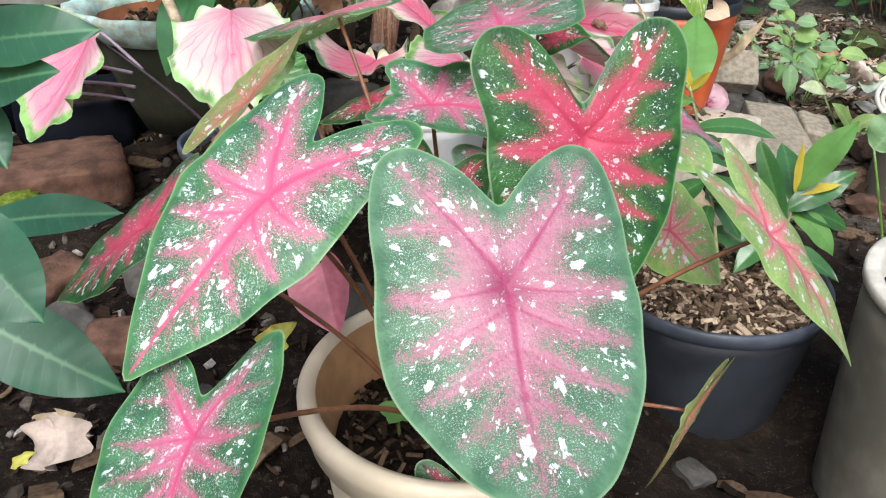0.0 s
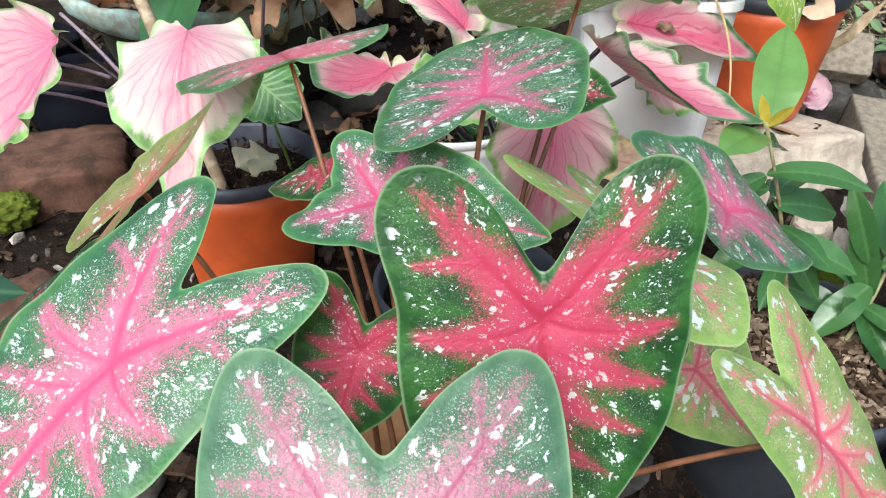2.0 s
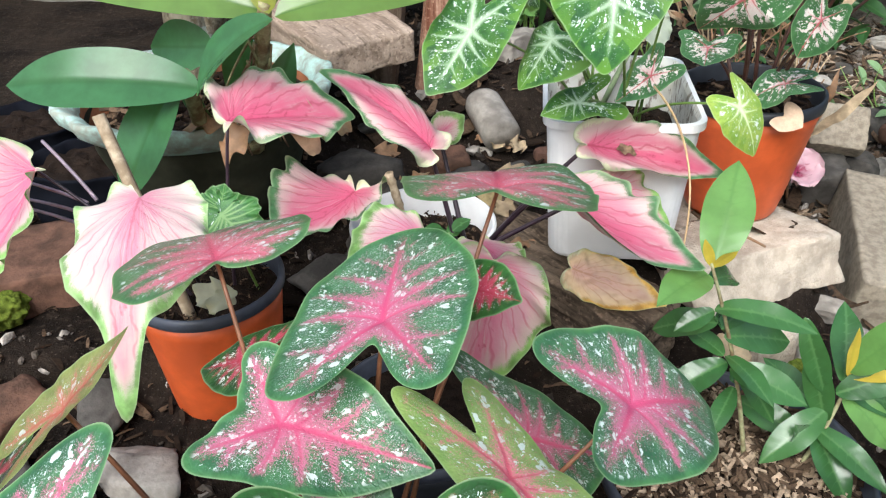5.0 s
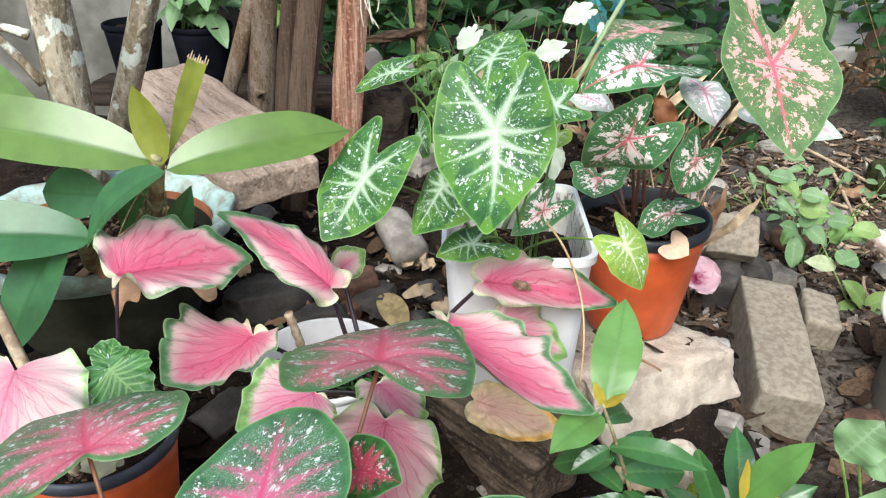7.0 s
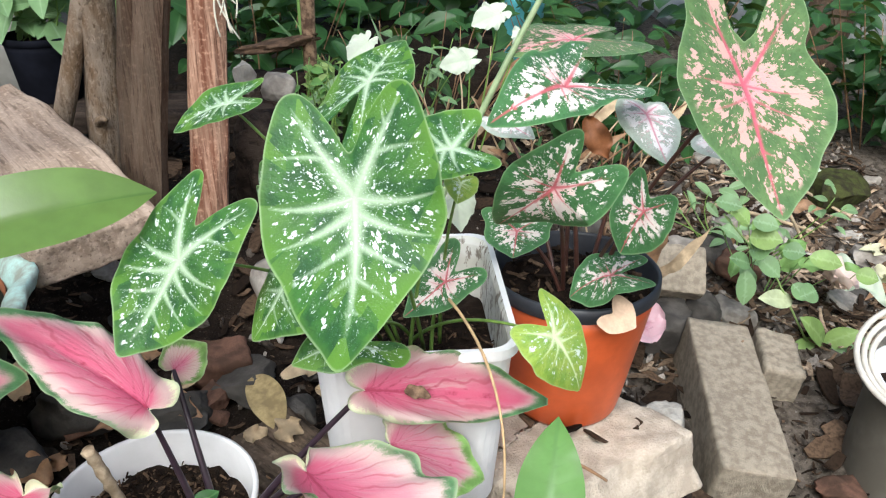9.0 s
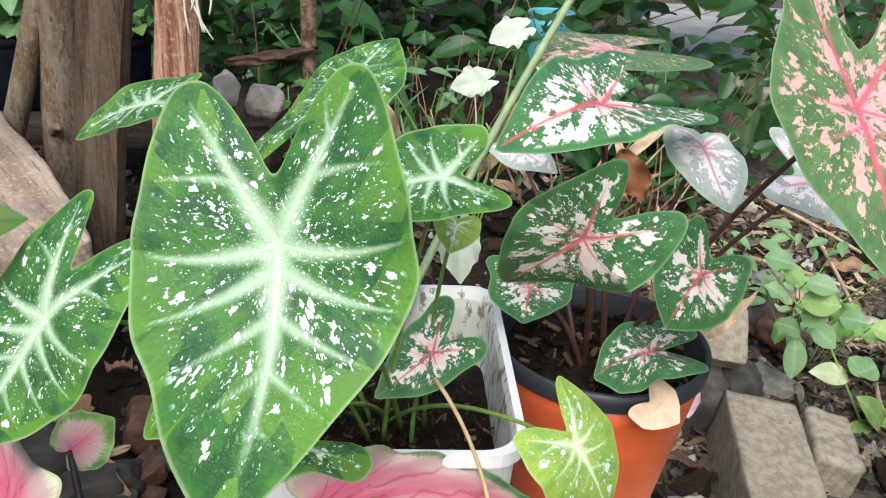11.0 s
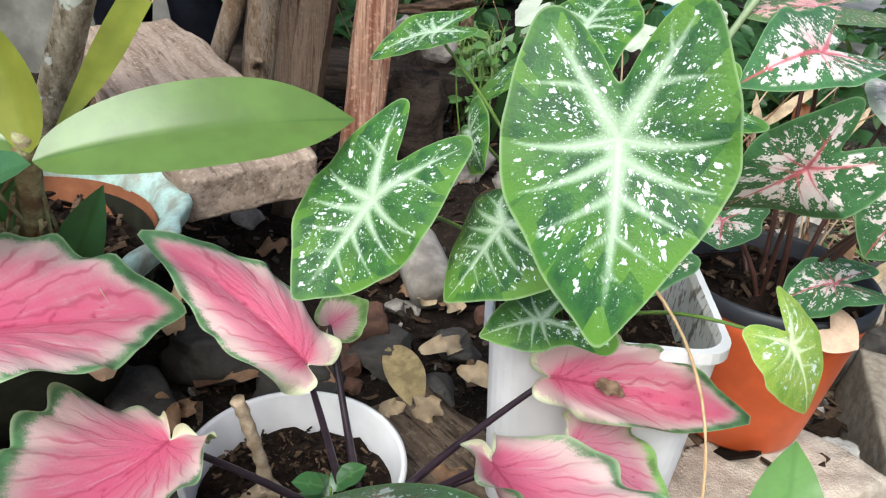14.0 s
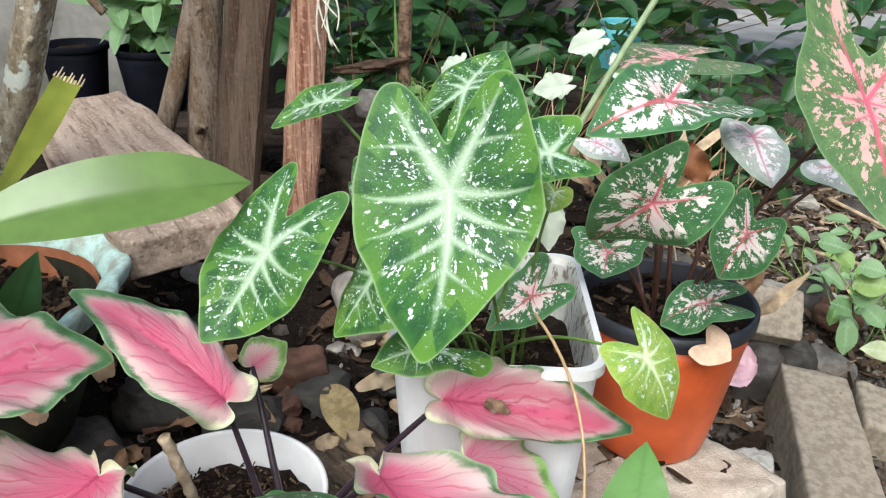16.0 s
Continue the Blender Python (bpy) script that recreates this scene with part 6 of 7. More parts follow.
for x, y, z, a in ((-0.065, 1.655, 0.355, 20), (0.98, 2.22, 0.22, -30), (-0.40, 0.80, 0.285, 10), (-0.55, 0.95, 0.29, 60)):
    place_mesh("brick_piece", block_mesh(M_BRICK, (0.09, 0.07, 0.05), int(abs(a)), 0.01, 0.006, 7), x, y, z, (6, 5, a), "broken end of a red brick on the soil", "brick")


def cylinder_stone():
    v, f = lathe([(0.036, 0), (0.040, 0.01), (0.041, 0.12), (0.037, 0.128), (0.0, 0.13)], 28, 1, 0.03, 2)
    return mesh_of("core", v, f, M_STONE)


place_mesh("concrete_core", cylinder_stone(), -0.02, 1.86, 0.40, (104, 0, 28), "broken grey concrete core lying on its side", "concrete")


def litter(name, n, area, size, mat, label, seed, lift=0.006, flat=0.6, category="litter", curlup=0.35, clear=()):
    """Chips and dead leaves strewn over the soil as one mesh."""
    r = np.random.RandomState(seed)
    verts, faces = [], []
    for _ in range(n):
        x, y = r.uniform(area[0], area[1]), r.uniform(area[2], area[3])
        if x > 0.25 and y < 1.45 and r.rand() < 0.75:
            continue
        L = r.uniform(*size)
        w = L * r.uniform(0.2, 0.5) * flat
        m = pose(x, y, ground_z(x, y) + lift + noise.fractal(Vector((x, y, 0)) * 6, 0.7, 2.1, 4) * 0.016, r.uniform(-25, 25), r.uniform(-25, 25), r.uniform(0, 360))
        o = len(verts)
        c = r.uniform(-curlup, curlup)
        t = L * 0.05
        for zz in (0, -t):
            for i in range(4):
                q = (i / 3 - 0.5) * L
                ww = w * (1, 1.25, 1.1, 0.5)[i]
                for sgn in (-1, 1):
                    verts.append(m @ Vector((q, sgn * ww * 0.5, zz + c * q * q / L * 2 + abs(c) * 0.15 * L)))
        for i in range(3):
            a = o + i * 2
            faces += [(a, a + 2, a + 3, a + 1), (a + 8, a + 9, a + 11, a + 10), (a, a + 8, a + 10, a + 2), (a + 1, a + 3, a + 11, a + 9)]
        faces += [(o, o + 1, o + 9, o + 8), (o + 6, o + 14, o + 15, o + 7)]
    ob = put(name, mesh_of(name, verts, faces, mat, False))
    return tagged(ob, label, category, kind="stuff")


def island_material(name, a, b, c):
    m, nt, bs = material(name)
    r = nt.nodes.new("ShaderNodeNewGeometry").outputs["Random Per Island"]
    co = nt.nodes.new("ShaderNodeTexCoord").outputs["Object"]
    col = mix(nt, smooth(nt, r, 0.0, 0.5), a, b)
    col = mix(nt, smooth(nt, r, 0.6, 1.0), col, c)
    col = mix(nt, smooth(nt, noise_of(nt, co, 150, 3), 0.4, 0.7, 0.0, 0.5), col, tuple(q * 0.4 for q in a))
    nt.links.new(col, bs.inputs["Base Color"])
    bs.inputs["Roughness"].default_value = 0.85
    bs.inputs["Specular IOR Level"].default_value = 0.1
    return m


# the two dark litter tones are lowered for shade on the soil
M_LITTER = island_material("mixed_litter", (0.010, 0.007, 0.005), (0.032, 0.020, 0.013), (0.17, 0.11, 0.07))
M_PEBBLE = island_material("mixed_pebbles", (0.030, 0.023, 0.018), (0.095, 0.078, 0.064), (0.40, 0.36, 0.32))
litter("soil_litter", 5200, (-1.0, 1.35, 0.45, 2.6), (0.008, 0.035), M_LITTER, "dark bark chips and leaf scraps on soil", 3)
litter("dead_leaves", 420, (-1.0, 1.35, 0.5, 2.7), (0.04, 0.095), M_LITTER, "brown dead leaves fallen on the soil", 4, 0.012, 0.9, curlup=0.6)


def pebbles(name, n, area, size, mat, label, seed):
    r = np.random.RandomState(seed)
    base = rock_mesh(mat, (1, 1, 0.7), 91, 0.75, 0.05, 1)
    bv = np.array([v.co for v in base.vertices])
    bf = np.array([p.vertices for p in base.polygons])
    bpy.data.meshes.remove(base)
    verts, faces = [], []
    spots = [(r.uniform(area[0], area[1]), r.uniform(area[2], area[3])) for _ in range(n)]
    spots = [q for q in spots if q[0] < 0.25 or q[1] > 1.45 or r.rand() > 0.75]
    for k, (x, y) in enumerate(spots):
        s_ = r.uniform(*size) * r.uniform(0.4, 1)
        R_ = np.array(Euler(r.rand(3) * 6).to_matrix())
        verts.append(bv @ R_ * s_ * (0.7 + 0.6 * r.rand(3)) + np.array((x, y, ground_z(x, y) + s_ * 0.3 + noise.fractal(Vector((x, y, 0)) * 6, 0.7, 2.1, 4) * 0.016)))
        faces.append(bf + k * len(bv))
    ob = put(name, mesh_of(name, np.vstack(verts), np.vstack(faces).tolist(), mat, False))
    return tagged(ob, label, "gravel", kind="stuff")


pebbles("gravel", 2600, (-1.0, 1.35, 0.5, 2.6), (0.004, 0.016), M_PEBBLE, "small stones and soil crumbs on the ground", 8)


def mulch(p, r, z, n, size, mat, seed, label="dry bark chips"):
    """Chips heaped on a pot's soil."""
    q = np.random.RandomState(seed)
    verts, faces = [], []
    for _ in range(n):
        a, d = q.uniform(0, 6.283), r * math.sqrt(q.rand())
        L = q.uniform(*size)
        w, t = L * q.uniform(0.2, 0.45), L * 0.08
        m = pose(d * math.cos(a), d * math.sin(a), z + q.uniform(0, 0.012) + 0.008 * (1 - d / r), q.uniform(-35, 35), q.uniform(-35, 35), q.uniform(0, 360))
        o = len(verts)
        jit = (q.uniform(0.6, 1.1), q.uniform(0.5, 1.2), q.uniform(-1, 1))
        for zz in (t, -t):
            for sx, sy in ((-1, -0.7), (1, -1), (1, 0.6), (-1, 1)):
                sx, sy = sx * jit[0], sy * jit[1] + 0.4 * jit[2] * sx
                verts.append(m @ Vector((sx * L / 2, sy * w / 2, zz)))
        faces += [(o, o + 1, o + 2, o + 3), (o + 7, o + 6, o + 5, o + 4)] + [(o + i, o + 4 + i, o + 4 + (i + 1) % 4, o + (i + 1) % 4) for i in range(4)]
    ob = put("mulch", mesh_of("mulch", verts, faces, mat, False), p, label)
    return tagged(ob, kind="stuff")


M_MULCH = island_material("bark_mulch", (0.028, 0.018, 0.012), (0.12, 0.08, 0.052), (0.50, 0.38, 0.27))
mulch(black_pot, 0.158, 0.218, 2600, (0.006, 0.030), M_MULCH, 1)
mulch(orange_pot, 0.098, 0.182, 160, (0.008, 0.022), M_LITTER, 2, "dark leaf scraps")
mulch(cream_pot, 0.128, 0.228, 600, (0.005, 0.022), M_LITTER, 3, "dark leaf scraps")
mulch(white_pot, 0.090, 0.113, 800, (0.003, 0.013), M_LITTER, 4, "dark crumbs of soil")
mulch(small_orange_pot, 0.083, 0.182, 420, (0.003, 0.011), M_LITTER, 5, "dark leaf scraps")
mulch(teal_planter, 0.15, 0.165, 420, (0.008, 0.035), M_LITTER, 6, "dry roots and leaf scraps")
mulch(white_planter, 0.10, 0.152, 520, (0.004, 0.012), M_LITTER, 7, "dark crumbs of soil")

# ---- single small things ----
M_CUT = plain("cut_stick", (0.52, 0.42, 0.30), 0.75, 0.35, 60, 0.5, (0.26, 0.19, 0.12))
stake = thing("bamboo_stake", (-0.29, 1.03, 0.44), "pale cut stick standing in the orange pot", "stick")
stalk(stake, (-0.275, 1.0, 0.44), (-0.372, 1.062, 0.688), 0.0075, 0.0075, M_CUT, 0, (0, 0, 0), "shaft")
stub = thing("cut_stem", (-0.06, 1.25, 0.40), "dry cut-off plant stem in the white tub", "stem")
axis = arc((-0.050, 1.254, 0.395), (-0.070, 1.232, 0.545), 0, (0.004, 0, 0), 32)
v, f = tube(axis, [(0.0088 if k % 4 else 0.0106) * 0.68 * (1.3 - 0.35 * min(k / 14, 1)) * (1.12 if k > 29 else 1) for k in range(32)], 12)
v = [Vector(q) + Vector((noise.noise(Vector(q) * 180), noise.noise(Vector(q) * 180 + Vector((9, 0, 0))), 0)) * 0.0016 for q in v]
put("stem", mesh_of("stem", v, f, M_CUT), stub, "ringed bleached stem", Matrix.Translation(-stub.location))
stalk(stub, (-0.056, 1.25, 0.43), (-0.025, 1.255, 0.405), 0.010, 0.004, M_CUT, 0, (0, 0, 0), "side_root")
stalk(stub, (-0.056, 1.25, 0.425), (-0.088, 1.242, 0.403), 0.009, 0.004, M_CUT, 0, (0, 0, 0), "side_root")
seedling = thing("seedling", (0.012, 1.24, 0.40), "small green seedling in the white tub", "seedling")
for k in range(9):
    w = k * 2.3
    h = 0.015 + 0.012 * (k % 4)
    b_ = Vector((0.012 + 0.006 * math.cos(w), 1.24 + 0.006 * math.sin(w), 0.40 + h))
    blade(seedling, M_GARD, b_, b_ + Vector((0.03 * math.cos(w), 0.03 * math.sin(w), 0.012)), 0.012, (0, -0.3, 1), -0.5, ribs=5, nx=4, ny=8)
stalk(seedling, (0.012, 1.24, 0.395), (0.012, 1.24, 0.45), 0.002, 0.0015, M_STALK_GREEN, name="stem")
dry = thing("dried_leaf", (0.245, 1.255, 0.338), "curled tan dried caladium leaf lying on old timber", "dead leaf")
leaf(dry, M_DRY, (0.193, 1.24, 0.405), (0.95, -0.15, -0.25), (0.05, -0.75, 0.65), 0.145, 0.05, 0.012, name="blade", kind="lance", ruffle=0.10, wm=0.038, detail=1.3, fold=-0.1)
for v in dry.children[0].data.vertices:
    v.co.z += 0.007 * noise.noise(v.co * 55) + 0.004 * noise.noise(v.co * 120 + Vector((3, 1, 7)))
rimleaf = thing("withered_leaf", (0.487, 1.44, 0.570), "small withered yellow leaf hanging on a pot's rim", "dead leaf")
leaf(rimleaf, plain("withered_leaf", (0.60, 0.42, 0.29), 0.6, 0.25, 50, 0.2), (0.490, 1.434, 0.572), (0.6, -0.4, -0.25), (0.1, -0.75, 0.6), 0.026, 0.021, 0.016, name="blade", detail=0.6)
fallen = thing("fallen_leaf", (0.028, 1.545, 0.345), "dry yellowish leaf lying on the soil", "dead leaf")
blade(fallen, plain("yellow_dead_leaf", (0.42, 0.32, 0.16), 0.7, 0.4, 40, 0.3), (0.0, 1.60, 0.365), (0.06, 1.49, 0.345), 0.026, (0, -0.4, 0.9), -0.5, "blade")
wisp = thing("dry_stalk", (0.31, 1.385, 0.56), "thin dried yellow stalk hanging over the planter", "stalk")
stalk(wisp, (0.285, 1.36, 0.64), (0.335, 1.21, 0.45), 0.0018, 0.0012, plain("straw_stalk", (0.62, 0.42, 0.22), 0.6, 0.25, 60, 0.1), 0.0, (0.03, -0.01, 0.03), "strand")


def flower(name, place, r, label, tilt=(20, 0, 0), petal=(0.78, 0.50, 0.56), heart=(0.35, 0.02, 0.10), seed=0):
    m, nt, b = material(name + "_petal")
    vec, rnd = object_vec(nt)
    c = mix(nt, smooth(nt, attr(nt, "rad"), 0.12, 0.5), heart, petal)
    c = mix(nt, smooth(nt, noise_of(nt, vec, 90, 3), 0.4, 0.7, 0.0, 0.3), c, (0.85, 0.75, 0.74))
    leafy(nt, b, c, 0.3, 0.6)
    f = thing(name, place, label, "flower")
    f.rotation_euler = [radians(q) for q in tilt]
    for k in range(6):
        w = radians(60 * k + 8 * (k % 2))
        me = blade_mesh(m, r, r * 0.5, 0.5, 0.1, 2.2, 0.5, 6, 10, 0.25, seed + k, 0, 0.68)
        put("petal", me, f, "", Matrix.Rotation(w, 4, "Z") @ pose(0, 0.002, 0.004, 25, 0, 0))


flower("fallen_flower", (0.672, 1.94, 0.235), 0.058, "fallen pale pink flower with a crimson heart", (38, 5, 10))
flower("pale_flower", (1.10, 2.06, 0.27), 0.06, "wilted pale pink flower among the weeds", (30, 20, 40), (0.75, 0.58, 0.52), (0.6, 0.4, 0.36), 20)
pinkbud = thing("fallen_pink_leaf", (-0.11, 0.67, 0.40), "folded pink leaf hanging among the stalks", "leaf")
leaf(pinkbud, plain("dusky_pink_leaf", (0.62, 0.20, 0.27), 0.5, 0.3, 30, 0.2), (-0.125, 0.70, 0.46), (0.25, -0.5, -0.8), (-0.3, -0.9, 0.2), 0.075, 0.035, 0.01, name="blade", kind="lance", wm=0.036, fold=0.5)

ruff = thing("ruffled_seedling", (-0.215, 1.075, 0.45), "small dark green ruffled leaf in the orange pot", "potted plant")
leaf(ruff, M_RUFF_GREEN, (-0.236, 1.05, 0.572), (0.75, -0.3, -0.5), (-0.1, -0.7, 0.65), 0.070, 0.045, 0.02, kind="lance", ruffle=0.10, wm=0.042, detail=1.2)
leaf(ruff, M_RUFF_GREEN, (-0.238, 1.055, 0.574), (0.2, 0.3, 0.9), (0.1, -0.9, 0.3), 0.034, 0.03, 0.01, kind="lance", ruffle=0.10, wm=0.026)
stalk(ruff, (-0.215, 1.075, 0.44), (-0.236, 1.052, 0.571), 0.002, 0.0015, M_STALK_GREEN)

# pale leaves behind the white planter
pale = thing("white_leaved_caladium", (0.34, 2.2, 0.40), "caladium with plain white leaves behind the planters", "plant")
for c, y, n, L_ in (((0.142, 2.2, 0.735), (-0.6, -0.5, -0.5), (0, -0.6, 0.8), 0.06), ((0.345, 2.2, 0.70), (-0.9, -0.2, -0.2), (0, -0.7, 0.7), 0.065), ((0.402, 2.2, 0.79), (-0.8, -0.3, -0.3), (0.1, -0.6, 0.8), 0.065),
                    ((0.44, 2.15, 0.76), (0.2, -0.5, -0.8), (0.1, -0.8, 0.6), 0.06), ((0.30, 1.62, 0.66), (0.1, -0.5, -0.8), (0.1, -0.8, 0.6), 0.06)):
    leaf(pale, M_PALE_LEAF, c, y, n, L_, L_ * 0.45, L_ * 0.3, kind="lance", ruffle=0.07, wm=L_ * 0.42, zl=0.35, twist=0.6, curl=0.3)
    stalk(pale, (0.34, 2.2, 0.39), c, 0.002, 0.0015, M_STALK_GREEN, 0.02)
grass = thing("grass_clump", (0.15, 2.55, 0.40), "clump of long arching green grass blades", "grass")
for k in range(9):
    r_ = np.random.RandomState(100 + k)
    x0, y0 = r_.uniform(-0.05, 0.45), r_.uniform(2.4, 2.75)
    b_ = Vector((x0, y0, ground_z(x0, y0)))
    e_ = b_ + Vector((r_.uniform(-0.35, 0.35), r_.uniform(-0.15, 0.1), r_.uniform(0.2, 0.5)))
    blade(grass, M_WEED if k % 3 == 0 else M_DARK_LEAF, b_, e_, r_.uniform(0.005, 0.012), (0, -0.8, 0.4), r_.uniform(-1.3, -0.4), name="blade", nx=2, ny=12, ribs=0, taper=1.0, peak=0.3)
moss = thing("moss_patch", (-0.69, 1.12, 0.33), "yellow-green moss cushion on the brick", "moss")
put("cushion", rock_mesh(M_MOSS, (0.06, 0.045, 0.035), 77, 0.85, 0.16, 5), moss)

# ---- dark corner, dead leaves and roots ----
def grow_bag(place, r, h, seed, label):
    """A slumped black plastic bag of soil with a folded lip."""
    b = thing("grow_bag", place, label, "grow bag")
    prof = [(r * 0.8, 0), (r * 0.98, h * 0.12), (r * 1.04, h * 0.4), (r * 1.0, h * 0.7), (r * 0.97, h * 0.92), (r * 1.01, h * 0.97), (r * 0.98, h), (r * 0.93, h * 0.97), (r * 0.88, h * 0.8)]
    v, f = lathe(prof, 64, 0.9, 0.03, seed)
    v = [Vector(q) + Vector((q[0], q[1], 0)).normalized() * (noise.noise(Vector((q[0] * 26, q[1] * 26, q[2] * 9 + seed))) * 0.014) for q in v]
    put("bag", mesh_of("bag", v, f, M_BLACK_SHADED), b)
    soil_disc(b, r * 0.9, h * 0.84, M_SOIL, seed=seed, rough=0.01, squash=0.9)
    return b


# bags in shade-darkened plastic, standing in for the corner's dark void
grow_bag((-0.70, 1.46, 0.30), 0.11, 0.12, 4, "slumped black plastic grow bag full of soil")
grow_bag((-0.86, 1.27, 0.29), 0.10, 0.09, 6, "small black plastic grow bag on the soil")
grow_bag((-0.93, 1.60, 0.30), 0.12, 0.12, 8, "wide black plastic grow bag beside another")


def dead_leaf(place, tip, w, n, bend, mat, label):
    d = thing("dead_leaf", place, label, "dead leaf")
    blade(d, mat, place, tip, w, n, bend, "blade", wave=0.5, fold=0.3, ribs=6)
    return d


M_CREAMY = green_leaf("bleached_leaf", (0.66, 0.66, 0.44), (0.6, 0.6, 0.36), (0.74, 0.72, 0.52), 0.5, 0.4)
for p_, t_, w_, n_, b_, mt_, lb_ in (
        ((-0.19, 1.22, 0.645), (-0.15, 1.17, 0.60), 0.022, (0.2, -0.8, 0.5), -1.0, M_TAN, "crumpled tan dead leaf at the orchid's foot"),
        ((-0.24, 1.19, 0.63), (-0.27, 1.15, 0.585), 0.020, (-0.2, -0.8, 0.5), -1.0, M_BROWN, "crumpled brown dead leaf at the orchid's foot"),
        ((-0.29, 1.24, 0.60), (-0.36, 1.22, 0.60), 0.018, (0, -0.4, 0.9), -0.9, M_BROWN, "curled brown dead leaf on the planter's soil"),
        ((-0.16, 1.30, 0.60), (-0.13, 1.25, 0.59), 0.015, (0, -0.5, 0.8), -0.8, M_TAN, "curled tan dead leaf on the planter's rim"),
        ((-0.24, 0.96, 0.505), (-0.20, 0.985, 0.50), 0.020, (0, -0.5, 0.85), -1.3, M_CREAMY, "bleached curled leaf on the pot's soil"),
        ((-0.215, 0.94, 0.505), (-0.195, 0.975, 0.515), 0.012, (0.2, -0.5, 0.85), -1.1, M_CREAMY, "small bleached leaf scrap on the pot's soil"),
        ((0.41, 1.24, 0.295), (0.46, 1.20, 0.285), 0.020, (0, -0.5, 0.8), -0.7, M_TAN, "dry curled leaf below the sandstone slab"),
        ((0.10, 1.57, 0.36), (0.17, 1.55, 0.365), 0.016, (0, -0.6, 0.8), -0.8, M_TAN, "long curled tan leaf on the soil"),
        ((-0.13, 1.56, 0.36), (-0.06, 1.52, 0.35), 0.020, (0, -0.6, 0.8), -0.8, M_BROWN, "curled brown leaf among the stones"),
        ((0.66, 1.36, 0.06), (0.74, 1.33, 0.05), 0.018, (0, -0.5, 0.8), -0.6, M_BROWN, "brown fallen leaf on the dark soil"),
        ((0.78, 1.42, 0.06), (0.82, 1.50, 0.06), 0.018, (0, -0.5, 0.8), -0.6, M_TAN, "tan fallen leaf on the dark soil")):
    dead_leaf(p_, t_, w_, n_, b_, mt_, lb_)

# ---- straggling weed with pale leaves over the rubble ----
weed = thing("straggling_weed", (1.095, 2.0, 0.06), "straggling weed with pale yellow-green leaves over rubble", "weed")
stalk(weed, (1.095, 2.0, 0.04), (1.054, 2.0, 0.159), 0.003, 0.0025, M_WEED_PALE, name="stem")
stalk(weed, (1.054, 2.0, 0.159), (0.959, 2.0, 0.314), 0.0025, 0.002, M_WEED_PALE, name="stem")
stalk(weed, (0.959, 2.0, 0.314), (0.83, 2.0, 0.45), 0.002, 0.0015, M_WEED_PALE, name="stem")
P_, G_, W_ = M_WEED_PALE, M_WEED_GREY, M_WEED_WHITE
for mt_, a_, e_, w_ in ((P_, (1.093, 2.0, 0.15), (1.017, 1.98, 0.229), 0.024), (P_, (1.093, 2.0, 0.15), (1.004, 1.98, 0.127), 0.026), (P_, (1.093, 2.0, 0.15), (1.137, 1.98, 0.084), 0.030),
                        (P_, (1.093, 2.0, 0.15), (1.148, 1.98, 0.196), 0.022), (G_, (1.097, 2.0, 0.159), (1.192, 1.98, 0.147), 0.028), (W_, (1.005, 2.0, 0.256), (0.923, 1.98, 0.274), 0.020),
                        (W_, (1.10, 2.0, 0.05), (1.028, 1.97, 0.07), 0.026), (G_, (0.894, 2.0, 0.326), (0.896, 1.98, 0.257), 0.022), (G_, (0.901, 2.0, 0.341), (0.849, 1.98, 0.366), 0.018),
                        (G_, (0.915, 2.0, 0.356), (0.957, 1.98, 0.322), 0.022), (P_, (0.89, 2.0, 0.4), (0.947, 1.98, 0.403), 0.026), (G_, (0.89, 2.0, 0.436), (0.934, 1.98, 0.431), 0.02),
                        (P_, (0.846, 2.0, 0.464), (0.875, 1.98, 0.438), 0.017), (G_, (0.811, 2.0, 0.478), (0.856, 1.98, 0.473), 0.018), (G_, (0.961, 2.0, 0.371), (0.998, 1.98, 0.374), 0.02),
                        (P_, (1.018, 2.0, 0.356), (1.077, 1.98, 0.348), 0.022), (P_, (1.12, 2.0, 0.318), (1.158, 1.98, 0.314), 0.02), (G_, (0.895, 2.0, 0.371), (0.931, 1.98, 0.385), 0.024),
                        (G_, (0.997, 2.0, 0.295), (1.022, 1.98, 0.268), 0.02), (G_, (1.048, 2.0, 0.28), (1.006, 1.98, 0.276), 0.022), (M_DARK_LEAF, (1.107, 2.0, 0.082), (1.087, 1.98, 0.046), 0.028),
                        (M_DARK_LEAF, (1.033, 2.0, 0.111), (1.054, 1.98, 0.073), 0.025)):
    blade(weed, mt_, a_, e_, w_, (0.1, -0.7, 0.7), -0.5, fold=0.15, ribs=6, nx=6, ny=14)
    stalk(weed, Vector(a_) + Vector((0, 0.015, -0.02)), a_, 0.0012, 0.001, P_, name="leaf_stalk")
bucket = pot("teal_bucket", (0.57, 3.25, 0.36), 0.07, 0.33, 0.003, 0.015, M_TEALP, M_TEALP, "blurred teal plastic bucket under the bushes", 0.8, 0.004, 0.05)
M_PALESTONE = plain("pale_rubble", (0.46, 0.43, 0.38), 0.9, 0.35, 24, 0.7, (0.26, 0.24, 0.21))
rr2 = np.random.RandomState(44)
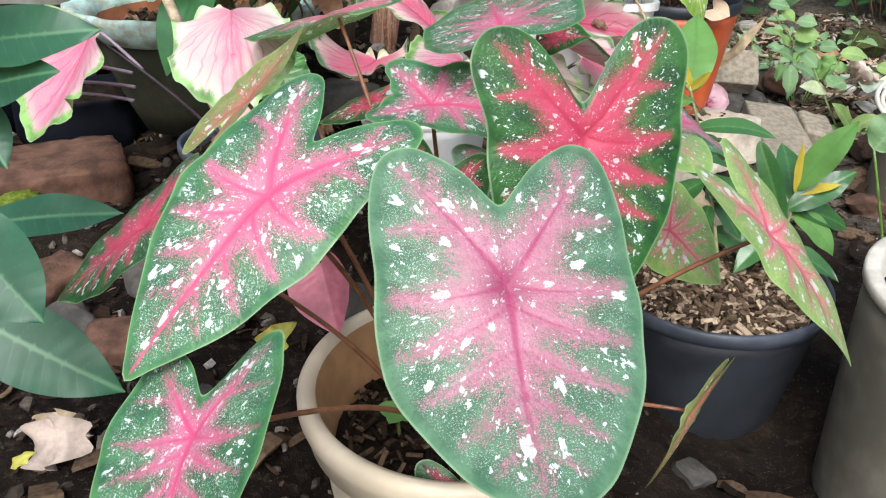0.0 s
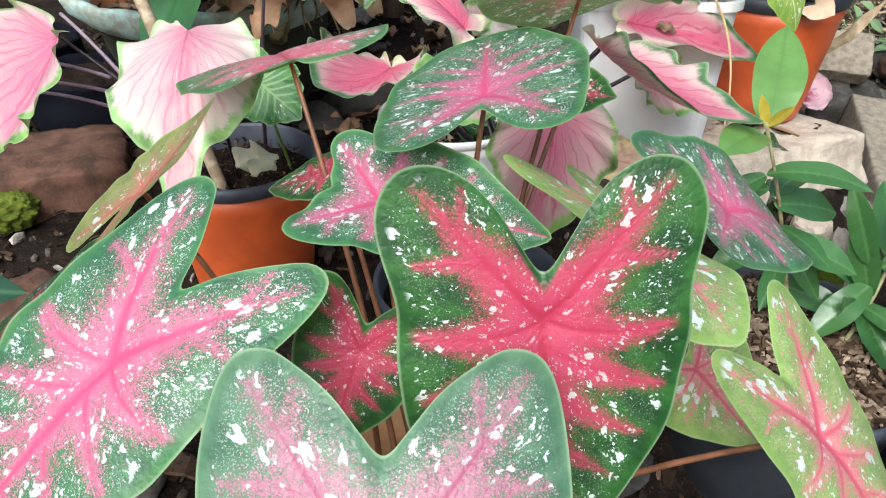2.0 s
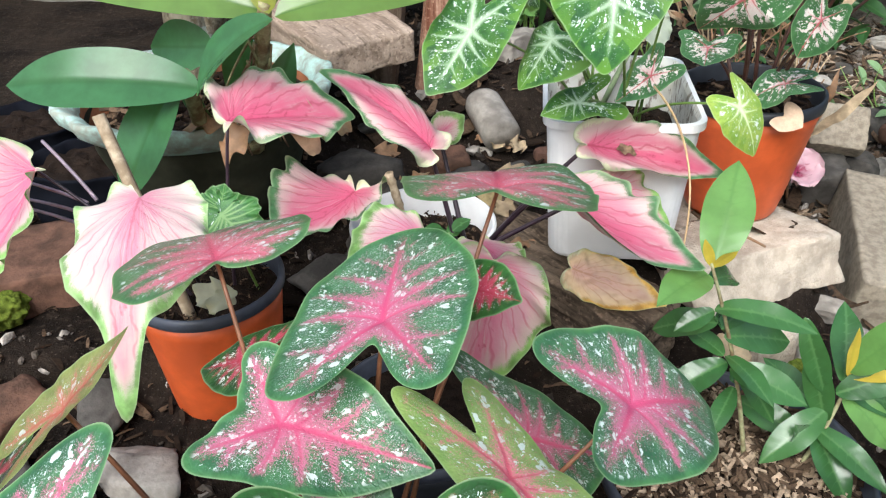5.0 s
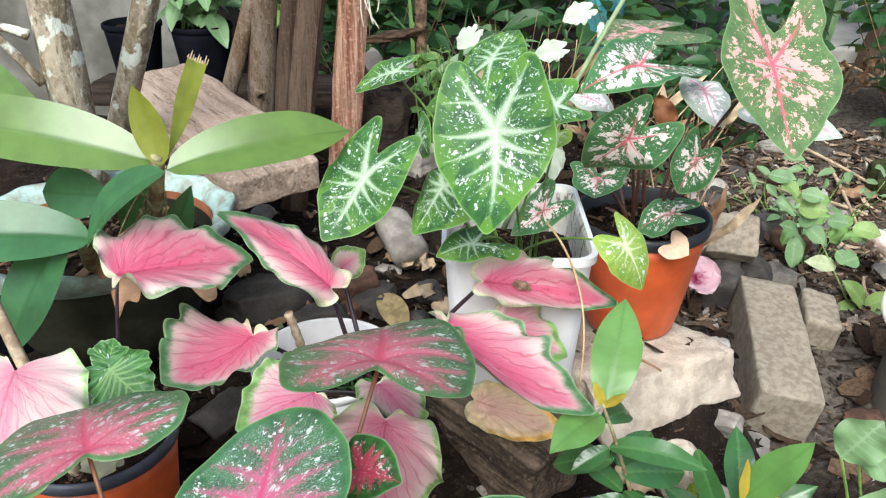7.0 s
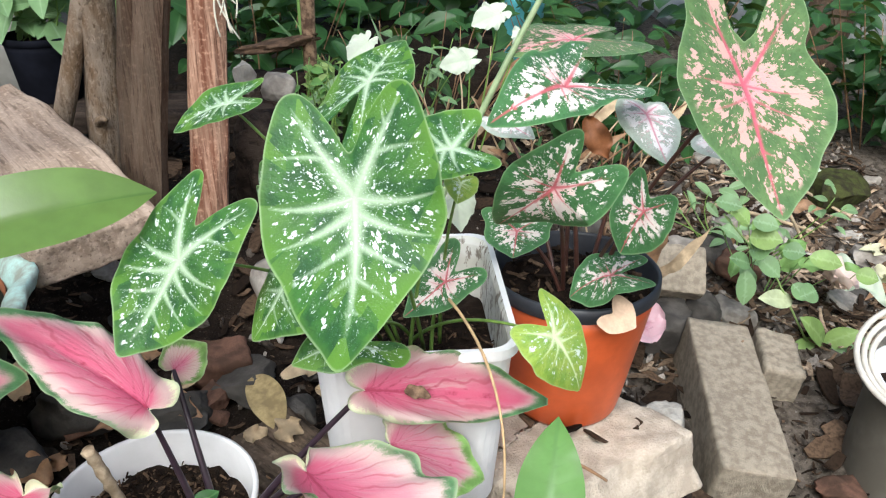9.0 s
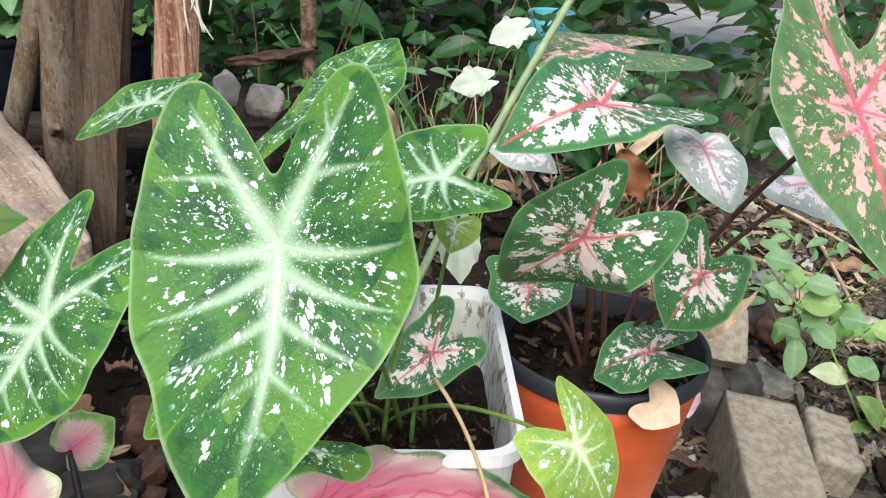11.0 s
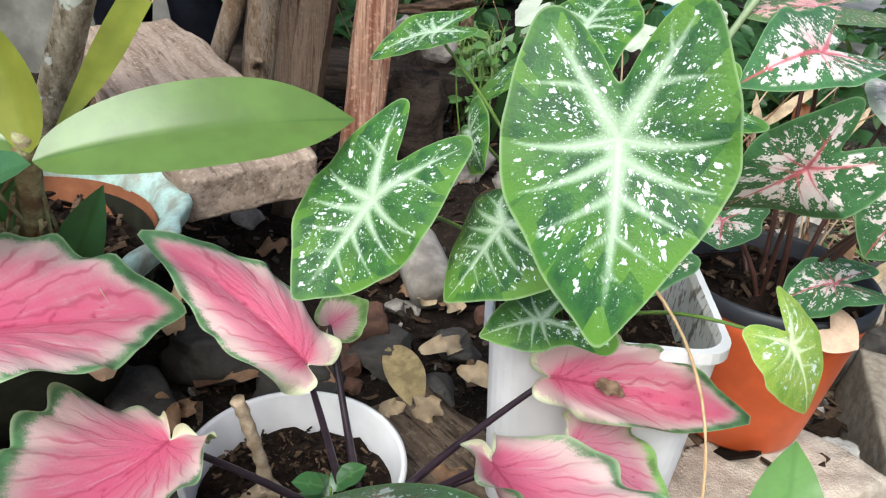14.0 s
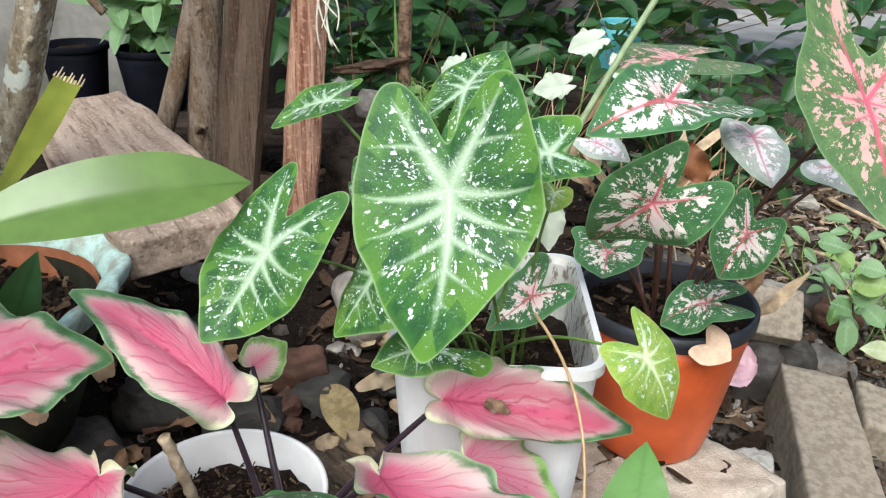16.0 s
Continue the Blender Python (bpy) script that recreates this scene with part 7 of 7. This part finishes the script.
for k in range(34):
    x, y = rr2.uniform(0.72, 1.6), rr2.uniform(2.1, 3.0)
    s_ = rr2.uniform(0.02, 0.065)
    mt_ = (M_PALESTONE, M_STONE, M_PALESTONE, M_DARKSTONE)[k % 4]
    place_mesh("rubble_stone", rock_mesh(mt_, (s_ * rr2.uniform(0.9, 1.5), s_, s_ * 0.65), 300 + k, 0.72, 0.06, 3), x, y, ground_z(x, y) + s_ * 0.2, (rr2.uniform(-15, 15), rr2.uniform(-15, 15), rr2.uniform(0, 360)),
               "broken pale stone among the weeds" if mt_ is M_PALESTONE else "broken grey stone among the weeds", "stone", "rubble by the weeds")
litter("dry_scraps", 2200, (0.55, 1.6, 1.9, 3.1), (0.02, 0.07), M_MULCH, "pale dry twigs and leaf scraps on the rubble", 23, 0.012, 0.5, curlup=0.4)

# ---- far corner: palm stump, pale path, scattered pale scraps ----
palm = post("palm_trunk", (1.95, 3.92, 0.60), (1.88, 3.94, 0.30), 0.20, 0.10, M_POST, "dark fibrous palm trunk at the garden's edge", 16, 21, 1.0, "tree")
path = put("path", block_mesh(M_CEMENT, (2.6, 3.0, 0.08), 31, 0.01, 0.002, 14), None, "", pose(2.80, 5.55, 0.27))
tagged(path, "pale grey cement garden path", "path", kind="structure")
for k in range(9):
    q_ = np.random.RandomState(400 + k)
    x, y = q_.uniform(1.0, 1.5), q_.uniform(2.05, 2.75)
    b_ = Vector((x, y, ground_z(x, y) + 0.03))
    dead_leaf(b_, b_ + Vector((q_.uniform(-0.12, 0.12), q_.uniform(-0.1, 0.05), q_.uniform(-0.01, 0.03))), q_.uniform(0.015, 0.032), (0, -0.5, 0.8), -0.7, (M_TAN, M_CREAMY, M_BROWN)[k % 3],
              ("curled tan dead leaf among the rubble", "bleached leaf among the rubble", "brown dead leaf among the rubble")[k % 3])

M_YEL = green_leaf("yellowed_leaf", (0.55, 0.52, 0.10), (0.5, 0.45, 0.08), (0.62, 0.58, 0.16), 0.5, 0.4)
dead_leaf((-0.20, 0.70, 0.345), (-0.165, 0.72, 0.375), 0.016, (0, -0.7, 0.7), -0.7, M_YEL, "small yellowed leaf scrap on the soil")
dead_leaf((-0.425, 0.575, 0.300), (-0.405, 0.59, 0.308), 0.006, (0, -0.6, 0.8), -0.5, M_YEL, "tiny yellow leaf on the soil")
M_PAPERY = plain("papery_dead_leaf", (0.50, 0.40, 0.34), 0.7, 0.35, 50, 0.4)
dead_leaf((-0.435, 0.632, 0.272), (-0.372, 0.640, 0.285), 0.030, (0.1, -0.6, 0.8), -1.2, M_PAPERY, "crumpled papery fallen leaf on the soil")
dead_leaf((-0.46, 0.68, 0.25), (-0.40, 0.685, 0.262), 0.022, (0, -0.6, 0.8), -0.8, M_TAN, "crumpled pale dead leaf on the soil")
sprout = thing("sprout", (-0.045, 0.62, 0.31), "tiny bright green sprout in the cream pot", "seedling")
stalk(sprout, (-0.045, 0.62, 0.305), (-0.045, 0.615, 0.335), 0.0015, 0.001, M_STALK_GREEN, name="stem")
for k in range(4):
    w = 1.2 + k * 1.57
    blade(sprout, M_GARD_YOUNG, (-0.045, 0.615, 0.335), (-0.045 + 0.022 * math.cos(w), 0.615 + 0.022 * math.sin(w), 0.340), 0.009, (0, -0.4, 0.9), -0.4, ribs=4, nx=4, ny=8)
# pale pebbles and crumbs on the paler-soiled side of the bed
pebbles("dry_gravel", 1500, (0.55, 1.65, 1.9, 3.1), (0.006, 0.022), island_material("pale_pebbles", (0.10, 0.085, 0.07), (0.24, 0.21, 0.18), (0.46, 0.42, 0.38)), "pale stones and dry crumbs beside the weeds", 18)
# serrated leaves of a low herb beside the grey pot
herb = thing("serrated_herb", (0.80, 1.12, 0.02), "low herb with pale toothed leaves", "herb")
for a, e in (((0.79, 1.15, 0.30), (0.70, 1.13, 0.36)), ((0.674, 1.15, 0.415), (0.713, 1.15, 0.475)), ((0.70, 1.155, 0.405), (0.748, 1.15, 0.425)), ((0.80, 1.15, 0.30), (0.77, 1.10, 0.37)), ((0.81, 1.17, 0.31), (0.87, 1.15, 0.38)), ((0.80, 1.14, 0.28), (0.74, 1.06, 0.29)), ((0.80, 1.16, 0.28), (0.86, 1.08, 0.30))):
    blade(herb, M_WEED_GREY, a, e, 0.032, (0, -0.6, 0.8), -0.5, ribs=8, nx=10, ny=40, wave=0.12)
    stalk(herb, (0.80, 1.14, 0.02), a, 0.003, 0.002, M_STALK_GREEN, 0.01)

# pale aerial roots hanging beside the reddish post
roots = thing("aerial_roots", (-0.04, 1.90, 0.86), "tuft of pale hanging aerial roots on a post", "roots")
M_ROOT = plain("pale_root", (0.62, 0.60, 0.50), 0.7, 0.25, 60, 0.2)
for k in range(7):
    q_ = np.random.RandomState(500 + k)
    stalk(roots, (-0.06 + q_.uniform(-0.01, 0.02), 1.895, 0.93), (-0.045 + q_.uniform(-0.02, 0.04), 1.885, 0.80 + q_.uniform(0, 0.06)), 0.0022, 0.0012, M_ROOT, 0, (q_.uniform(-0.02, 0.03), 0, 0), "root")

M_LAVENDER = plain("lavender_stalk", (0.34, 0.26, 0.32), 0.45, 0.25, 60, 0.1)
for a_, e_ in (((-0.505, 1.12, 0.62), (-0.42, 1.08, 0.56)), ((-0.57, 1.12, 0.56), (-0.435, 1.08, 0.555)), ((-0.57, 1.12, 0.53), (-0.435, 1.08, 0.535)), ((-0.57, 1.12, 0.515), (-0.44, 1.08, 0.515))):
    stalk(pale_pink_plant, a_, e_, 0.0022, 0.0026, M_LAVENDER, 0.004, (0, 0, 0), "petiole", "lavender leaf stalk")

# leaf litter and stones between the tub, the bowl and the planters
for k in range(26):
    q_ = np.random.RandomState(600 + k)
    x, y = q_.uniform(-0.25, 0.16), q_.uniform(1.33, 1.85)
    b_ = Vector((x, y, ground_z(x, y) + 0.022))
    dead_leaf(b_, b_ + Vector((q_.uniform(-0.07, 0.07), q_.uniform(-0.06, 0.03), q_.uniform(-0.008, 0.02))), q_.uniform(0.010, 0.022), (q_.uniform(-0.4, 0.4), -0.5, 0.8), q_.uniform(-1.2, -0.3), (M_BROWN, M_BROWN, M_TAN)[k % 3],
              ("curled brown dead leaf on dark soil", "dark brown leaf scrap on dark soil", "tan dead leaf on dark soil")[k % 3])
for k in range(22):
    q_ = np.random.RandomState(700 + k)
    x, y = q_.uniform(-0.3, 0.2), q_.uniform(1.34, 1.95)
    s_ = q_.uniform(0.014, 0.038)
    mt_ = (M_STONE, M_DARKSTONE, M_BRICK, M_STONE)[k % 4]
    place_mesh("garden_stone", rock_mesh(mt_, (s_ * q_.uniform(0.9, 1.5), s_, s_ * 0.7), 800 + k, 0.72, 0.07, 3), x, y, ground_z(x, y) + s_ * 0.25, (q_.uniform(-15, 15), q_.uniform(-15, 15), q_.uniform(0, 360)),
               {"garden_stone": "small grey stone between the tub and planter", "dark_stone": "small dark stone on dark soil", "old_brick": "small red brick fragment on dark soil"}[mt_.name], "stone", "stones among the pots")


# broken side branches and knots on the trunks
for tr_, pts_ in zip([o for o in bpy.data.objects if o.name.startswith("garden_tree")], (
        (((0.0, 0.0, 0.40), (0.05, -0.03, 0.47)), ((0.02, -0.03, 0.25), (0.045, -0.05, 0.26))), (((0.0, 0.0, 0.45), (-0.06, -0.03, 0.52)),),
        (((-0.02, -0.02, 0.40), (-0.12, -0.06, 0.56)), ((0.01, -0.035, 0.36), (0.03, -0.06, 0.37)), ((-0.02, -0.03, 0.48), (-0.10, -0.05, 0.50))), (((0.175, -0.01, 0.42), (0.215, -0.03, 0.465)),))):
    for a_, e_ in pts_:
        v_, f_ = tube(arc(a_, e_, 0.006), list(np.linspace(0.009, 0.004, 14)), 8)
        put("side_branch", mesh_of("side_branch", v_, f_, tr_.data.materials[0]), tr_, "thin broken side branch")


# red fibres shed at the foot of the palm
for k in range(26):
    q_ = np.random.RandomState(900 + k)
    x, y = q_.uniform(1.52, 1.85), q_.uniform(3.40, 3.82)
    b_ = Vector((x, y, ground_z(x, y) + 0.03))
    dead_leaf(b_, b_ + Vector((q_.uniform(-0.05, 0.05), q_.uniform(-0.09, 0.02), q_.uniform(0.02, 0.09))), q_.uniform(0.008, 0.018), (q_.uniform(-0.6, 0.6), -0.6, 0.5), -0.5, (M_BROWN, M_TAN)[k % 5 == 0], "reddish brown fibrous scrap under the palm")
# strap leaves of a clump in front of the path
strap = thing("strap_leaf_plant", (1.25, 3.22, 0.24), "clump of dark green strap-shaped leaves", "plant")
for a_, e_, w_ in (((1.24, 3.20, 0.28), (1.33, 3.20, 0.74), 0.036), ((1.27, 3.21, 0.27), (1.37, 3.22, 0.70), 0.030), ((1.22, 3.22, 0.28), (1.18, 3.22, 0.66), 0.030), ((1.29, 3.18, 0.27), (1.40, 3.12, 0.30), 0.034)):
    blade(strap, M_DARK_LEAF if w_ > 0.031 else M_WEED_GREY, a_, e_, w_, (-0.3, -0.9, 0.3), -0.4, ribs=4, nx=6, ny=18)
# dead sticks on the paler-soiled side
for a_, e_ in (((1.70, 3.92), (1.75, 3.62)), ((1.20, 2.95), (1.42, 2.62)), ((1.05, 2.62), (1.30, 2.52)), ((1.28, 2.80), (1.24, 2.42))):
    p_, q2_ = Vector((*a_, ground_z(*a_) + 0.03)), Vector((*e_, ground_z(*e_) + 0.028))
    st_ = thing("dead_stick", p_, "bleached thin dead stick on the soil", "stick")
    stalk(st_, p_, q2_, 0.006, 0.004, M_TAN, 0.004, (0, 0, 0.004), "stick")

# broken stones and a stick in front of the sandstone slab
for nm_, mt_, (x, y, z), s_, lb_ in (("sandstone_piece", M_SLAB, (0.501, 1.275, 0.325), (0.045, 0.032, 0.030), "broken pale sandstone piece below the slab"),
                                      ("garden_stone", M_STONE, (0.548, 1.255, 0.325), (0.020, 0.018, 0.016), "greyish white stone beside a broken slab"),
                                      ("mossy_stone", M_MOSS, (0.530, 1.222, 0.310), (0.026, 0.022, 0.018), "mossy stone at the foot of the slab")):
    low = ground_z(x, y)
    place_mesh(nm_, rock_mesh(mt_, (s_[0], s_[1], max(s_[2], (z - low) * 0.55)), 940 + int(x * 1000), 0.75, 0.06, 3), x, y, 0.5 * (z + low), (4, -6, 30), lb_, "stone")
twig = thing("twig", (0.436, 1.359, 0.413), "dark dry twig on the sandstone slab", "twig")
stalk(twig, (0.436, 1.359, 0.413), (0.472, 1.325, 0.413), 0.0025, 0.0018, M_BROWN, 0.002, (0, 0, 0), "twig")

# fresh green leaves of a second weed over the rubble
M_WEED_FRESH = green_leaf("fresh_weed_leaf", (0.17, 0.34, 0.10), (0.24, 0.42, 0.14), (0.26, 0.43, 0.14), 0.42, 0.5)
weed_b = thing("leafy_weed", (1.03, 2.20, 0.12), "bright green leafy weed sprawling over rubble", "weed")
for mt_, a_, e_, w_ in ((P_, (0.995, 2.24, 0.303), (0.916, 2.21, 0.370), 0.018), (M_WEED_FRESH, (0.992, 2.22, 0.317), (1.045, 2.19, 0.339), 0.024), (M_WEED_FRESH, (0.975, 2.18, 0.291), (1.036, 2.15, 0.314), 0.025),
                        (G_, (0.96, 2.12, 0.293), (1.015, 2.09, 0.261), 0.021), (G_, (0.929, 2.08, 0.302), (0.930, 2.05, 0.219), 0.020), (M_WEED_FRESH, (0.935, 2.14, 0.291), (0.916, 2.11, 0.248), 0.014),
                        (M_WEED_FRESH, (1.061, 2.2, 0.256), (1.101, 2.17, 0.304), 0.022), (M_WEED_FRESH, (1.05, 2.16, 0.247), (1.085, 2.13, 0.288), 0.023), (P_, (1.10, 2.15, 0.269), (1.164, 2.12, 0.281), 0.015),
                        (M_WEED_FRESH, (1.161, 2.14, 0.241), (1.205, 2.11, 0.266), 0.020), (G_, (0.912, 2.2, 0.33), (0.958, 2.17, 0.304), 0.017), (M_WEED_FRESH, (1.052, 2.1, 0.292), (1.095, 2.07, 0.288), 0.018)):
    blade(weed_b, mt_, a_, e_, w_, (0.05, -0.6, 0.8), -0.6, fold=0.25, ribs=7, nx=8, ny=16, wave=0.25)
    stalk(weed_b, (1.03, 2.20, 0.12), a_, 0.002, 0.0012, M_WEED_FRESH, -0.01, (0, 0, 0), "leaf_stalk")
# withered pale sheet of a fallen leaf, a mossy mound and a dark rock behind the blocks
dead_leaf((1.134, 2.20, 0.245), (1.25, 2.06, 0.215), 0.035, (0, -0.5, 0.8), -0.4, M_PALE_LEAF, "large bleached fallen leaf on the weeds")
place_mesh("mossy_stone", rock_mesh(M_MOSS_DARK, (0.11, 0.09, 0.09), 951, 0.75, 0.08, 3), 1.44, 2.72, ground_z(1.44, 2.72) + 0.03, (0, 0, 20), "low dark mossy stone mound", "stone")
place_mesh("dark_stone", rock_mesh(M_DARKSTONE, (0.08, 0.06, 0.07), 952, 0.72, 0.06, 3), 0.96, 2.33, ground_z(0.96, 2.33) + 0.03, (0, 5, 40), "dark broken stone behind the concrete blocks", "stone")
# soil crumbs left on the concrete block
for k, (x, y) in enumerate(((0.83, 1.887), (0.846, 1.893), (0.867, 1.895), (0.838, 1.872))):
    place_mesh("soil_crumb", rock_mesh(M_CHIP, (0.010 - 0.0015 * k, 0.007, 0.005), 960 + k, 0.75, 0.12, 2), x, y, 0.226, (0, 0, 50 * k), "brown soil crumb on a concrete block", "crumb")
# a brown crumpled scrap caught on one of the pink leaves
dead_leaf((0.238, 1.277, 0.582), (0.266, 1.275, 0.575), 0.007, (0.1, -0.6, 0.75), -0.9, M_CHIP, "crumpled brown scrap lying on a pink leaf")

# stones, bark and a stump between the posts and the far stick
for (x, y, z), size, mt_, lb_ in (((0.76, 2.00, 0.215), (0.075, 0.05, 0.06), M_DARKSTONE, "dark stone propping up a squared stone"), ((0.84, 2.06, 0.20), (0.05, 0.045, 0.06), M_DARKSTONE, "dark stone under a squared stone"),
                                  ((-0.215, 1.545, 0.375), (0.095, 0.06, 0.055), M_DARKSTONE, "dark squared stone beside the teal planter"), ((-0.10, 1.54, 0.345), (0.07, 0.05, 0.045), M_DARKSTONE, "dark rounded stone behind the white tub"),
                                  ((0.655, 1.66, 0.235), (0.045, 0.04, 0.035), M_PALESTONE, "pale grey stone beside the sandstone slab")):
    low = ground_z(x, y) - 0.02
    top = z + size[2] * 0.8
    place_mesh("garden_stone", rock_mesh(mt_, (size[0], size[1], max(size[2], (top - low) * 0.62)), int(1200 + x * 300), 0.74, 0.06, 4), x, y, 0.5 * (top + low), (4, -5, 25), lb_, "stone")
place_mesh("dark_stone", rock_mesh(M_SHADE_WOOD, (0.10, 0.07, 0.17), 1299, 0.80, 0.08, 4), -0.10, 2.46, 0.49, (0, 0, 10), "rock behind the posts, coloured dark for shade", "rock")
place_mesh("bark_slab", rock_mesh(plain("dry_brown_bark", (0.15, 0.095, 0.06), 0.85, 0.5, 40, 0.6, (0.05, 0.032, 0.022)), (0.105, 0.05, 0.018), 1300, 0.7, 0.12, 4), -0.085, 2.45, 0.672, (0, -9, 4), "curved strip of brown bark on a rock", "bark")
place_mesh("bark_stump", rock_mesh(M_SHADE_WOOD, (0.075, 0.07, 0.16), 1301, 0.80, 0.10, 4), -0.065, 2.12, 0.505, (0, 6, 15), "rugged stump beside a reddish post, coloured dark for shade", "stump")
place_mesh("garden_stone", rock_mesh(M_PALESTONE, (0.024, 0.020, 0.050), 1302, 0.72, 0.05, 3), -0.090, 2.13, 0.680, (10, -20, 25), "small pale wedge of stone on a stump", "stone")
place_mesh("garden_stone", rock_mesh(M_STONE, (0.034, 0.024, 0.040), 1303, 0.80, 0.05, 3), -0.030, 2.13, 0.660, (0, 8, 10), "small grey rounded stone on a stump", "stone")
# yellow-green sprout at the far stick, a strap leaf above it and a straw tuft behind the orange pot
bush("young_fern", (0.022, 2.43, 0.625), (0.035, 0.02, 0.035), 110, (0.028, 0.046), M_WEED_PALE, "yellow-green young fern at a stick's foot", "fern", 31, 9)
strap_b = thing("strap_leaf_plant", (-0.12, 2.50, ground_z(-0.12, 2.50)), "long arching green strap leaf behind the posts", "plant")
blade(strap_b, M_WEED_GREY, (-0.12, 2.50, ground_z(-0.12, 2.50)), (0.188, 2.45, 0.683), 0.011, (0.3, -0.7, 0.6), -2.0, ribs=0, nx=4, ny=24, peak=0.4)


def dead_tuft(x, y, n, seed, reach, high, label):
    """Dry stalks that lean out of the soil, with shrivelled blades on some of them."""
    t = thing("dead_plant", (x, y, ground_z(x, y)), label, "dead plant")
    for k in range(n):
        q = np.random.RandomState(seed + k)
        a = Vector((x + q.uniform(-0.05, 0.05), y + q.uniform(-0.04, 0.04), ground_z(x, y)))
        e = a + Vector((q.uniform(-0.8, 1.0) * reach, q.uniform(-0.6, 0.4) * reach, q.uniform(0.45, 1.0) * high))
        if k % 3:
            stalk(t, a, e, 0.003, 0.0014, (M_TAN, M_BROWN)[k % 2], 0.0, (q.uniform(-0.03, 0.03), 0, 0.02), "dead_stalk")
        else:
            blade(t, (M_TAN, M_BROWN)[k % 2], a.lerp(e, 0.5), e + Vector((0.02, -0.03, -0.03)), 0.012, (0.2, -0.7, 0.5), -1.0, "dead_blade", ribs=4, wave=0.6, nx=4, ny=10)
    return t


straw = dead_tuft(0.63, 2.0, 22, 1400, 0.16, 0.40, "tuft of straw-coloured dead stalks and shrivelled leaves")
dead_tuft(0.30, 2.42, 16, 1440, 0.30, 0.36, "sprawling brown dead stalks behind the planter")
dead_tuft(0.52, 2.38, 16, 1480, 0.28, 0.34, "sprawling dry stalks among dark leaves")
dead_tuft(0.78, 2.62, 12, 1520, 0.30, 0.34, "thin dead stalks beside the rubble")
dead_leaf((0.50, 1.765, 0.715), (0.535, 1.75, 0.655), 0.020, (-0.3, -0.8, 0.4), -0.9, plain("rusty_dead_leaf", (0.34, 0.13, 0.05), 0.6, 0.4, 40, 0.3), "rusty brown dead leaf hanging behind the orange pot")
stalk(straw, (0.63, 2.0, ground_z(0.63, 2.0)), (0.52, 1.765, 0.70), 0.0022, 0.0014, M_BROWN, 0.0, (0, 0, 0.04), "dead_stalk")
